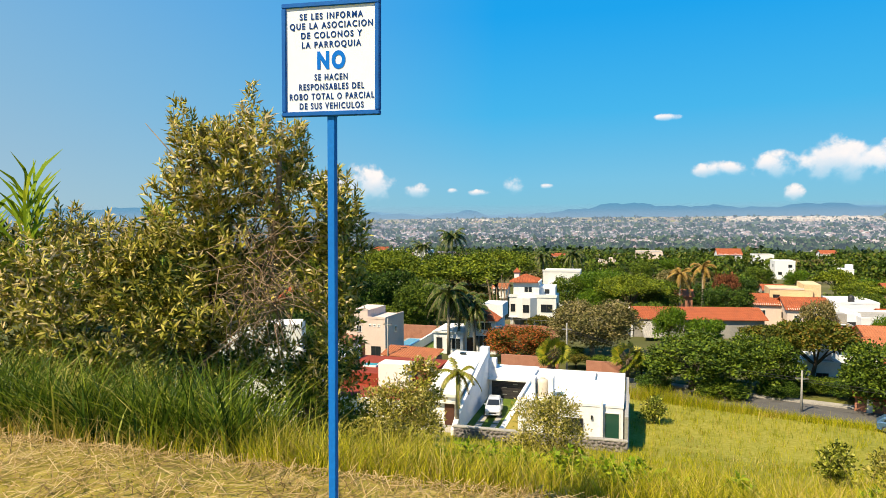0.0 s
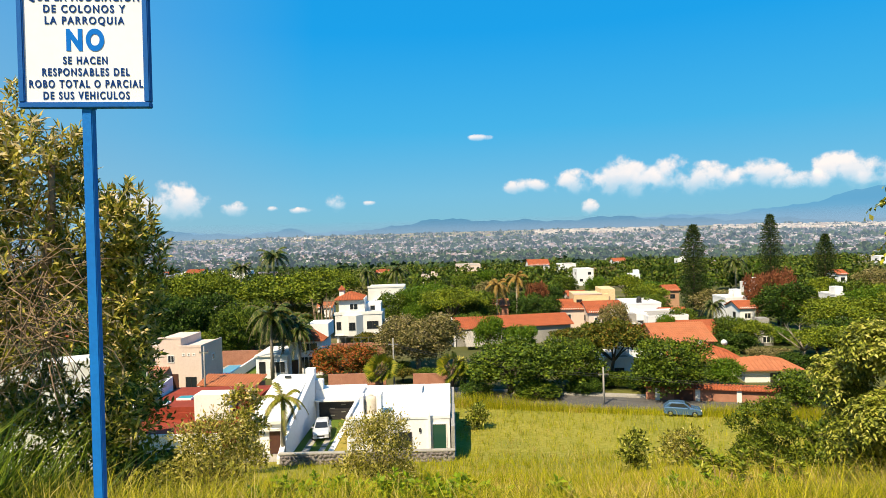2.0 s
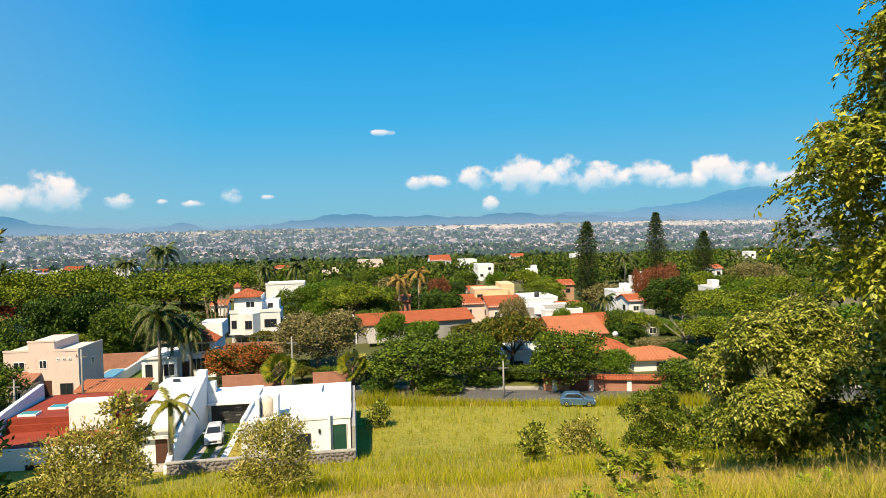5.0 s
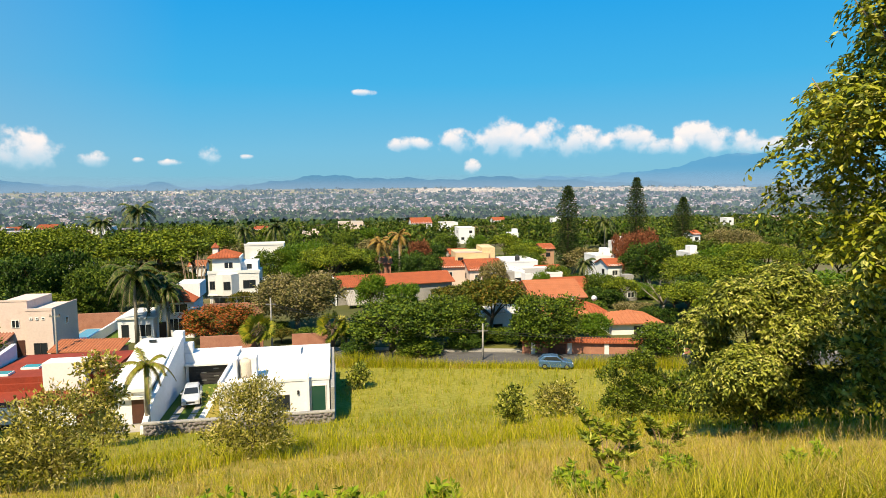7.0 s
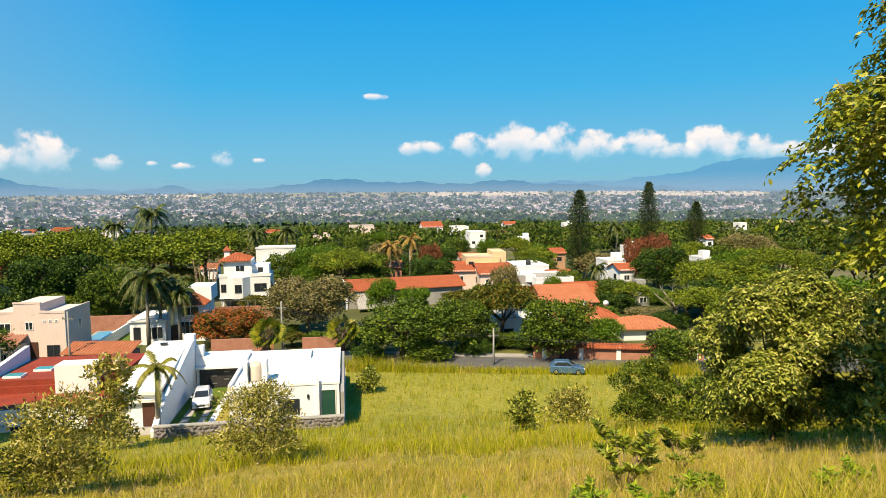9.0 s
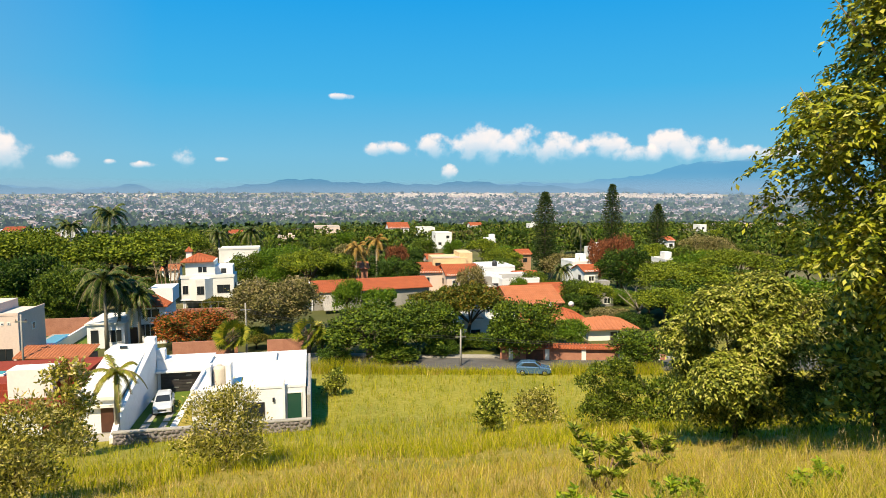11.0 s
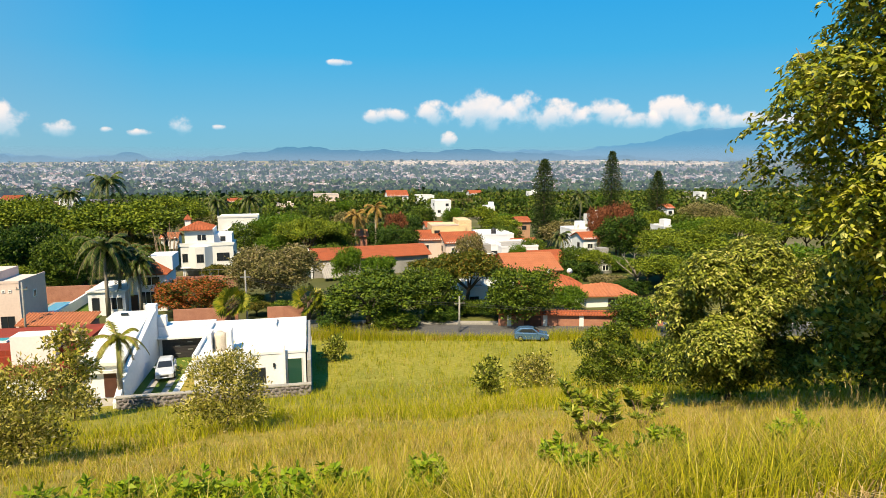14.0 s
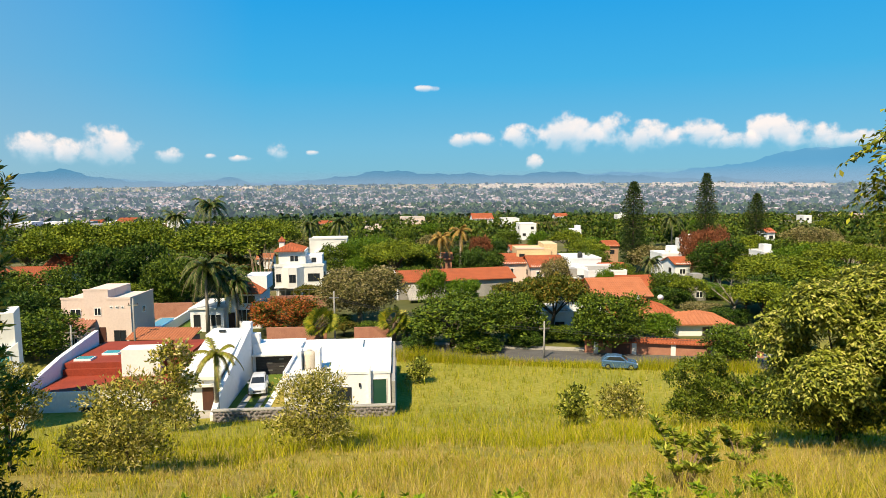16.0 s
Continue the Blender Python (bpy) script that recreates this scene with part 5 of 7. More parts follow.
def red_house():
    h = thing("red_roofed_house", "house with a red painted flat roof and skylights", "house", pose(-3.9, 59.6, -16.9, 0, 0, -17))
    box("lower_roof", (-9.5, 0, 0, 5, -1.5, 1.9), RED, h)
    box("upper_roof", (-9.5, 0.6, 5, 13, -1.5, 3.0), RED, h)
    box("roof_step", (-9.5, 0.0, 4.7, 5.0, 1.9, 2.5), RED, h)
    box("cornice", (-9.6, 0.1, -0.12, 0.0, 1.6, 2.0), WHITE, h)
    box("front_wall", (-9.4, -0.1, -0.1, 0.0, -1.4, 1.6), WHITE, h)
    box("white_block", (-4.2, -0.9, 4.2, 6.0, 1.2, 4.3), WHITE_CLEAN, h, "white roof access block")
    for x, y in ((-7.4, 7.5), (-9.0, 5.6)):
        s = box("skylight", (x, x + 1.5, y, y + 1.1, 3.0, 3.18), FRAME_WHITE, h)
        box("pane", (x + 0.1, x + 1.4, y + 0.1, y + 1.0, 3.18, 3.22), TEAL_GLASS, s)
    prism("side_wall", [(-3, -1.5), (12, -1.5), (12, 4.4), (5, 3.6), (0, 2.6), (-3, 1.2)], "x", -10.1, -9.7, WHITE, h, "white stepped side wall")
    window(h, -5.0, -0.1, -0.4, 1.4, 1.1, "front", 1, FRAME)
    g = thing("white_corner_house", "white plain-walled house with a teal window", "house", pose(-12.4, 56.3, -16.3, 0, 0, 6))
    box("wall", (-9, 0, 0, 3.0, -1, 9.1), WHITE_CLEAN, g)
    prism("sloped_wall", [(-2.6, 0), (0.2, 0), (0.2, 7.0), (-1.2, 6.0), (-2.6, 5.4)], "y", -0.4, 0, WHITE, g)
    window(g, -1.0, -0.4, 4.4, 1.4, 1.8, "front", 0, FRAME_WHITE, TEAL_GLASS)
    w = thing("concrete_path_wall", "pale concrete retaining kerb along the field", "wall", pose(-6.0, 48.0, -15.4, 0, 0, -10))
    box("panel", (-7, 6.5, 0, 0.5, -1.2, 0.7), CONCRETE, w)


red_house()


def utility_pole(x, y, top, cross=True):
    z = float(land(x, y))
    p = thing("utility_pole", "grey concrete utility pole with a cross-arm", "utility pole", pose(x, y, z, 0, 0, -20), "street utility poles")
    v, f = tube([(0, 0, -0.5), (0, 0, top - z)], [0.13, 0.085], 8)
    part("pole", mesh_of("pole", v, f, GREY_WALL, True), p)
    if cross:
        box("cross_arm", (-0.6, 0.6, -0.05, 0.05, top - z - 0.9, top - z - 0.75), STEEL, p)
        for k in (-0.5, 0, 0.5):
            v, f = tube([(k, 0, top - z - 0.75), (k, 0, top - z - 0.55)], [0.05, 0.04], 6)
            part("insulator", mesh_of("insulator", v, f, BROWN), p)
    return p


for row in ((35.4, 63.9, -13.4), (-7.5, 84.7, -11.2), (-13.6, 82.4, -13.4), (15.6, 82.0, -11.5)):
    utility_pole(*row)


def cable(a, b, sag):
    pts = [Vector(a).lerp(Vector(b), i / 12) - Vector((0, 0, sag * 4 * (i / 12) * (1 - i / 12))) for i in range(13)]
    v, f = tube(pts, [0.022] * 13, 4)
    tagged(new("cable", mesh_of("cable", v, f, BLACK)), "thin dark sagging overhead cable", "cable", "overhead cables")


for dz in (0, -0.25):
    cable((35.4, 63.9, -14.2 + dz), (62.0, 46.0, -13.8 + dz), 0.6)
    cable((35.4, 63.9, -14.2 + dz), (15.6, 82.0, -12.3 + dz), 0.6)


def roof_tank(x, y, z, mat, label):
    """A round rooftop cistern with ribs and a lid."""
    t = thing("rooftop_cistern", label, "water tank", pose(x, y, z), "rooftop cisterns")
    v, f = tube([(0, 0, 0), (0, 0, 0.15), (0, 0, 0.5), (0, 0, 0.55), (0, 0, 0.9), (0, 0, 1.1), (0, 0, 1.25)], [0.5, 0.55, 0.53, 0.56, 0.53, 0.42, 0.2], 14)
    part("tank", mesh_of("tank", v, f, mat, True), t)
    v, f = tube([(0, 0, 1.24), (0, 0, 1.34)], [0.22, 0.18], 10)
    part("lid", mesh_of("lid", v, f, mat), t)


for i in (3, 5, 11):
    x, y, top, w, _ = TOWN[i]
    roof_tank(x + 0.5, y + 2.5, max(min(top, float(land(x, y)) + 9.0), float(land(x, y)) + 2.6) + 0.04, BLACK if i == 5 else WHITE_CLEAN, "black plastic cistern on a flat white roof" if i == 5 else "white plastic cistern on a flat roof")


def satellite_dish(x, y, z, turn):
    d = thing("satellite_dish", "small grey satellite dish on a tiled roof", "satellite dish", pose(x, y, z, 0, 0, turn), "roof dishes")
    v, f = tube([(0, 0, 0), (0, 0, 0.5)], [0.03, 0.03], 6)
    part("mast", mesh_of("mast", v, f, STEEL), d)
    v, f = tube([(0, -0.05, 0.55), (0, -0.12, 0.58), (0, -0.2, 0.62)], [0.08, 0.3, 0.42], 14)
    part("dish", mesh_of("dish", v, f, FRAME_WHITE, True), d)


satellite_dish(56.0, 74.5, -14.6, 20)
satellite_dish(59.5, 74.0, -14.7, -30)


def car(x, y, z, rz, paint, label):
    """A compact hatchback; its front looks to -y."""
    c = thing("car", label, "car", pose(x, y, z, 0, 0, rz) @ Matrix.Diagonal((0.88, 0.88, 0.88, 1)), "parked cars")

    def shell(sections, mat, name, lab=""):
        V, F = [], []
        for yy, hw, z0, z1, rnd in sections:
            V += [(-hw, yy, z0), (-hw, yy, z1 - rnd), (-hw + rnd, yy, z1), (hw - rnd, yy, z1), (hw, yy, z1 - rnd), (hw, yy, z0)]
        n = len(sections)
        for i in range(n - 1):
            for j in range(6):
                a, b = i * 6 + j, i * 6 + (j + 1) % 6
                F.append((a, b, b + 6, a + 6))
        F += [tuple(range(5, -1, -1)), tuple(range((n - 1) * 6, n * 6))]
        return part(name, mesh_of(name, V, F, mat), c, lab)

    shell([(-2.05, 0.68, 0.32, 0.68, 0.08), (-1.9, 0.80, 0.25, 0.84, 0.12), (-0.95, 0.86, 0.22, 0.98, 0.12), (0.3, 0.87, 0.22, 1.0, 0.1), (1.7, 0.86, 0.22, 1.02, 0.1), (2.0, 0.78, 0.3, 0.95, 0.1)], paint, "body")
    shell([(-0.95, 0.74, 0.95, 1.0, 0.05), (-0.25, 0.66, 0.95, 1.48, 0.1), (0.4, 0.66, 0.95, 1.54, 0.12), (1.4, 0.64, 0.95, 1.48, 0.12), (1.92, 0.66, 0.95, 1.02, 0.06)], paint, "cabin")
    V = [(-0.66, -0.93, 1.03), (0.66, -0.93, 1.03), (0.56, -0.30, 1.45), (-0.56, -0.30, 1.45)]
    part("windscreen", mesh_of("windscreen", V + [(p[0], p[1] + 0.03, p[2] - 0.03) for p in V], [(0, 1, 2, 3), (4, 7, 6, 5), (0, 4, 5, 1), (1, 5, 6, 2), (2, 6, 7, 3), (3, 7, 4, 0)], GLASS), c)
    for s in (-1, 1):
        V = [(s * 0.735, -0.6, 1.04), (s * 0.70, 1.45, 1.06), (s * 0.672, 1.15, 1.4), (s * 0.672, -0.1, 1.42)]
        part("side_window", mesh_of("side_window", V + [(p[0] - s * 0.04, p[1], p[2]) for p in V], [(0, 1, 2, 3), (4, 7, 6, 5), (0, 4, 5, 1), (1, 5, 6, 2), (2, 6, 7, 3), (3, 7, 4, 0)], GLASS), c)
        box("headlight", (s * 0.62 - 0.15, s * 0.62 + 0.15, -2.02, -1.9, 0.62, 0.78), LAMP, c, "", 0.03)
        box("mirror", (s * 0.92 - 0.1, s * 0.92 + 0.1, -0.72, -0.58, 0.98, 1.12), paint, c, "", 0.03)
        for yy in (-1.3, 1.3):
            v, f = tube([(s * 0.72, yy, 0.31), (s * 0.9, yy, 0.31)], [0.31, 0.31], 18)
            w = part("wheel", mesh_of("tyre", v, f, RUBBER), c)
            v, f = tube([(s * 0.9, yy, 0.31), (s * 0.915, yy, 0.31)], [0.2, 0.18], 12)
            part("rim", mesh_of("rim", v, f, CHROME), w)
    box("grille", (-0.38, 0.38, -2.07, -2.0, 0.42, 0.58), BLACK, c)
    box("bumper", (-0.7, 0.7, -2.1, -2.0, 0.3, 0.42), paint, c, "", 0.03)
    box("number_plate", (-0.22, 0.22, -2.12, -2.1, 0.33, 0.43), PANEL, c)


car(4.6, 60.4, -16.3, -9, SILVER, "silver hatchback parked in the walled driveway")
car(40.0, 56.6, float(land(40, 56.6)) + 0.1, 57, STEEL_BLUE, "steel-blue hatchback parked on the street")

# ---- trees of the town ----
MASTERS = {}


def tree_master(kind, variant, fine=1):
    """A tree 8 m wide and 7 m high, with trunk and crown as parts."""
    key = (kind, variant, fine)
    if key in MASTERS:
        return MASTERS[key]
    rng = np.random.default_rng(sum(map(ord, kind)) * 10 + variant)
    h0 = {"canopy": 2.2, "umbrella": 1.4, "round": 0.4, "flame": 0.8, "olive": 1.0}.get(kind, 0.5)
    lobes = lobes_for(rng, kind, 8.0, h0, 7.0)
    clumps, per, leaf = {3: (1900, 9, 0.23), 2: (1200, 8, 0.31), 1: (900, 7, 0.38), 0: (640, 7, 0.44)}[fine]
    crown_me = quick_mesh("crown", clump_crown(rng, lobes, clumps, per, 0.24, leaf, leaf * 0.62, 0.3, 0.72), 4, LEAF[kind])
    trunk_me = tubes_mesh("trunk", limbs(rng, lobes, 7.0, 0.22, rng.uniform(-0.4, 0.4), 8), BARK_PALE if kind == "olive" else BARK, 6)
    MASTERS[key] = (trunk_me, crown_me)
    return MASTERS[key]


WORDS = {"acacia": "spreading leafy green shade tree in the town", "canopy": "broad light-green tree with a feathery spreading crown", "umbrella": "flat-topped dark tree with brownish seed pods",
         "dark": "dense dark green tree between the houses", "olive": "grey-brown half-bare tree with a wide crown", "rust": "small tree with rust-red dry foliage",
         "flame": "low flame tree covered in orange-red flowers", "round": "rounded bright green clipped tree"}


def tree(kind, x, y, top, width, variant=0, turn=0.0, fine=1):
    trunk_me, crown_me = tree_master(kind, variant, fine)
    z = float(land(x, y)) - 0.1
    h = max(top - z, 2.0)
    t = thing("tree", WORDS[kind], "tree", pose(x, y, z, 0, 0, turn) @ Matrix.Diagonal((width / 7.4, width / 7.4, h / 7.0, 1)), f"{kind} trees")
    part("trunk", trunk_me, t)
    part("crown", crown_me, t)
    return t


TREES = [
    ("acacia", 28.2, 73.4, -11.5, 10.5), ("acacia", 35.8, 72.6, -11.4, 8.4), ("umbrella", 42.6, 74.7, -9.9, 9.6), ("acacia", 43.3, 63.5, -10.5, 8.6),
    ("olive", 21.5, 93.2, -9.8, 12.7), ("flame", 9.9, 90.8, -13.4, 9.2), ("round", 36.0, 102.6, -12.1, 4.9), ("round", 40.0, 98.8, -13.5, 5.8),
    ("dark", 53.0, 119.9, -10.7, 9.4), ("rust", 61.6, 140.4, -9.9, 5.4), ("acacia", -21.7, 105.3, -9.0, 11.8), ("acacia", -20.6, 98.3, -11.1, 10.3),
    ("canopy", -24.5, 146.6, -5.1, 16.7), ("canopy", -13.0, 147.6, -4.7, 17.4), ("dark", -15.5, 128.9, -8.0, 11.0), ("dark", -10.4, 133.4, -8.0, 8.4)]
TREES += [
    ("canopy", 4.4, 140.9, -6.3, 22.1), ("canopy", 13.1, 159.1, -6.0, 17.4), ("acacia", -2.4, 123.8, -9.1, 9.0), ("acacia", -5.8, 117.5, -9.8, 8.4),
    ("dark", 7.6, 117.6, -11.9, 6.9), ("round", 35.5, 139.6, -9.0, 12.5), ("canopy", 37.3, 128.1, -9.5, 12.8), ("acacia", 43.8, 130.9, -10.5, 8.4),
    ("canopy", 85.6, 131.2, -11.6, 9.4), ("dark", 96.0, 101.7, -9.1, 10.1), ("rust", 98.5, 105.3, -6.8, 7.2), ("rust", 98.1, 110.7, -8.0, 4.8),
    ("canopy", 86.8, 77.1, -10.1, 13.4), ("acacia", 74.2, 90.2, -13.3, 6.0), ("canopy", 75.6, 86.3, -13.8, 5.6), ("olive", 70.3, 77.4, -16.2, 5.9)]
TREES += [
    ("canopy", 74.7, 70.7, -12.5, 8.8), ("acacia", 52.0, 53.4, -13.1, 5.9), ("round", 52.9, 65.9, -14.2, 4.2), ("olive", 135.8, 112.5, -8.7, 13.4),
    ("canopy", 114.7, 88.1, -9.9, 12.9), ("olive", 57.8, 98.8, -10.9, 4.9), ("round", 66.5, 97.4, -13.2, 3.6), ("acacia", 74.4, 103.0, -13.2, 5.4), ("canopy", 61.7, 54.3, -10.6, 5.6)]
TREES += [
("acacia", 41.7, 71.8, -17.8, 4.3),
    ("dark", 43.6, 69.0, -18.0, 4.2),    ("acacia", 39.4, 72.7, -18.5, 5.0),    ("canopy", 52.8, 69.9, -17.3, 2.9),
    ("acacia", -17.8, 86.0, -11.9, 9.0),    ("dark", 70.0, 72.1, -16.0, 5.6),    ("dark", -21.5, 92.0, -10.5, 8.0),
    ("umbrella", 57.0, 79.2, -15.9, 4.1),    ("acacia", 66.9, 84.0, -16.6, 5.4),    ("dark", 72.3, 86.4, -15.0, 6.5),
    ("acacia", 49.6, 79.6, -17.9, 3.2),    ("canopy", 80.3, 79.0, -15.8, 7.1),    ("round", 84.3, 90.4, -15.9, 7.0),
    ("dark", 78.4, 101.3, -14.9, 5.4),    ("acacia", 81.0, 122.0, -12.6, 7.5),    ("umbrella", 48.9, 99.5, -14.9, 5.8),
    ("acacia", 54.9, 101.6, -14.6, 5.0),    ("dark", 68.6, 148.3, -11.5, 8.6),    ("acacia", 28.4, 142.1, -10.8, 8.8),
    ("canopy", 17.6, 135.2, -12.7, 5.8),    ("round", 30.7, 130.3, -12.3, 7.0),    ("dark", 31.9, 113.6, -13.8, 5.1),
    ("acacia", 37.3, 117.0, -13.4, 6.4),    ("umbrella", 17.1, 113.6, -15.4, 4.9),    ("acacia", -2.5, 121.4, -11.8, 5.9),
    ("dark", -19.9, 133.3, -12.3, 6.2),    ("acacia", -5.1, 116.8, -14.0, 4.7),    ("canopy", -12.5, 119.6, -13.9, 5.6),
    ("round", 24.8, 80.7, -15.2, 4.4),    ("dark", 23.5, 72.4, -16.2, 4.0),    ("acacia", 21.0, 84.0, -17.8, 4.5),
    ("umbrella", 17.5, 85.3, -17.4, 3.8),    ("acacia", 17.3, 91.9, -16.8, 4.8),    ("dark", 82.0, 73.4, -11.6, 10.2),
    ("acacia", 92.2, 75.0, -11.5, 8.9),    ("canopy", 99.6, 93.6, -11.9, 9.6),    ("round", 115.5, 98.5, -10.8, 10.4),
    ("dark", 105.1, 80.8, -11.9, 9.8),    ("acacia", 128.2, 115.1, -11.3, 9.4),    ("umbrella", 108.4, 111.5, -14.1, 7.5),
    ("acacia", 30.3, 69.9, -16.3, 5.9),    ("dark", 36.2, 69.7, -17.1, 4.1),]
for i, (kind, x, y, top, w) in enumerate(TREES):
    tree(kind, x, y, top, w, i % 2, (i * 67) % 360, 3 if w > 11.5 else 2 if w > 6.5 else 1)

# further trees fill the town between the houses
KEEP_OFF = [(r[0], r[1], r[3] * 0.75 + 4) for r in TOWN] + [(-12, 96, 13), (4, 99, 10), (-3, 104, 9), (16, 126, 11), (28, 156, 10), (44, 112, 14), (33, 112, 8), (66, 123, 9), (58, 68, 9), (57, 75, 8), (8, 60, 17), (-7, 66, 13), (38, 70, 9)]


def fill_trees():
    rng = random.Random(21)
    made = 0
    while made < 145:
        az = radians(rng.uniform(-34, 66))
        r = rng.uniform(98, 330)
        x, y = math.sin(az) * r, math.cos(az) * r
        if down(x, y) < 84 or any((x - a) ** 2 + (y - b) ** 2 < c * c for a, b, c in KEEP_OFF):
            continue
        # low in front of the houses, tall where only more trees stand behind
        if any(0 < math.hypot(a, b) - r < 30 and abs(math.atan2(a, b) - az) < 0.05 for a, b, c in KEEP_OFF):
            continue
        made += 1
        kind = rng.choice(["acacia", "canopy", "dark", "acacia", "canopy", "umbrella", "dark", "olive", "round"])
        h = rng.uniform(5.0, 8.5)
        tree(kind, x, y, float(land(x, y)) + h, rng.uniform(6, 12), rng.randrange(2), rng.uniform(0, 360), 0)


fill_trees()


def woods():
    """The wooded belt between town and city, one mass of crowns."""
    rng = np.random.default_rng(31)
    n = 2500
    az = np.radians(rng.uniform(-45, 70, n))
    r = 1 / rng.uniform(1 / 1000, 1 / 230, n)
    r[1700:] = rng.uniform(700, 1650, n - 1700)
    az[1700:] = np.radians(rng.uniform(2, 70, n - 1700))
    c = np.stack([np.sin(az) * r, np.cos(az) * r], -1)
    # the nearer quarter of the city lies open towards the west
    keep = ~((np.degrees(az) < 0) & (r > 400) & (rng.uniform(0, 1, n) < 0.85))
    for a, b, k in KEEP_OFF:
        keep &= (c[:, 0] - a) ** 2 + (c[:, 1] - b) ** 2 > (k + 3) ** 2
        close = (np.hypot(a, b) - r > 0) & (np.hypot(a, b) - r < 45) & (np.abs(np.arctan2(a, b) - np.arctan2(c[:, 0], c[:, 1])) < 0.03)
        keep &= ~close
    c, r = c[keep], r[keep]
    n = len(c)
    z = land(c[:, 0], c[:, 1])
    per = 110
    w = np.repeat(rng.uniform(3.5, 7.5, n), per)[:, None]
    h = np.repeat(rng.uniform(4.5, 8.5, n), per)[:, None]
    base = np.repeat(np.concatenate([c, z[:, None]], 1), per, 0)
    d = unit(rng.normal(size=base.shape))
    d[:, 2] = np.abs(d[:, 2]) * 1.5 - 0.5
    lump = 0.75 + 0.3 * np.sin(d[:, :1] * 5 + base[:, :1]) * np.cos(d[:, 1:2] * 6 + base[:, 1:2])
    at = base + d * np.concatenate([w, w, h * 0.5], 1) * lump * rng.uniform(0.75, 1.0, (len(w), 1)) + np.concatenate([w * 0, w * 0, h * 0.5], 1)
    q = leaf_quads(rng, at, d + rng.normal(size=d.shape) * 0.8, 1.35, 1.1, d + [0, 0, 0.4])
    tagged(new("woodland", quick_mesh("woodland", q, 4, MID_GREEN)), "dense green treetops stretching between town and far city", "trees", kind="stuff")


woods()


def pine(x, y, top, width, variant):
    """A columnar conifer with tiers of short drooping branches."""
    rng = np.random.default_rng(70 + variant)
    z = float(land(x, y))
    h = top - z
    t = thing("pine_tree", "tall dark columnar conifer rising over the town", "tree", pose(x, y, z), "tall conifers")
    part("trunk", tubes_mesh("trunk", [([(0, 0, -0.5), (0, 0, h * 0.5), (0, 0, h)], [0.32, 0.2, 0.04])], BARK, 7), t)
    at, way = [], []
    tiers = int(h / 0.55)
    bars = []
    for i in range(tiers):
        k = i / tiers
        zz = h * (0.08 + 0.92 * k)
        reach = width / 2 * min(1.0, 2.6 * (1 - k) ** 0.85 + 0.06) * rng.uniform(0.8, 1.1)
        for j in range(9):
            a = j * 0.7 + i * 1.1 + rng.uniform(-0.15, 0.15)
            d = np.array([math.cos(a), math.sin(a), 0.0])
            bars.append(([(0, 0, zz), tuple(d * reach * 0.9 + [0, 0, zz + reach * 0.1])], [0.05, 0.015]))
            for s in np.linspace(0.25, 1, 9):
                at.append(d * reach * s + [0, 0, zz + 0.25 * reach * s * (1 - s)] + rng.normal(size=3) * 0.07)
                way.append(d * 0.8 + rng.normal(size=3) * 0.5 + [0, 0, 0.35])
    tagged(part("branches", tubes_mesh("branches", bars, BARK, 3), t), "short dark tiered branches", kind="stuff")
    at, way = np.repeat(np.array(at), 2, 0), np.repeat(np.array(way), 2, 0)
    way = way + rng.normal(size=way.shape) * 0.35
    part("foliage", quick_mesh("foliage", leaf_quads(rng, at, way, 0.55, 0.20), 4, LEAF["pine"]), t)


pine(97.6, 130.0, 2.2, 5.8, 0)
pine(129.1, 140.0, 4.4, 5.6, 1)
pine(140.3, 133.4, -1.2, 5.4, 2)


def frond_quads(rng, base, out, length, rise, droop, leaflet, pairs, width):
    """A feather leaf: a bent midrib with paired leaflets. Returns quads and the midrib's points."""
    out = Vector(out).normalized()
    side = out.cross(Vector((0, 0, 1))).normalized()
    rib, quads = [], []
    for i in range(pairs + 1):
        s = i / pairs
        p = Vector(base) + out * length * (s - 0.22 * s * s) + Vector((0, 0, length * (rise * s - droop * s * s)))
        rib.append(p)
    for i in range(1, pairs):
        s = i / pairs
        p = rib[i]
        along = (rib[i + 1] - rib[i - 1]).normalized()
        ln = leaflet * (0.45 + 1.1 * s) * (1.25 - s) * rng.uniform(0.85, 1.15)
        for sg in (-1, 1):
            d = (side * sg + along * 0.55 + Vector((0, 0, -0.35 - 0.25 * rng.random()))).normalized()
            e = p + d * ln
            w = along * width
            quads += [p - w * 0.5, p + w * 0.5, e + w * 0.12 - Vector((0, 0, ln * 0.12)), e - w * 0.12 - Vector((0, 0, ln * 0.12))]
    return quads, rib


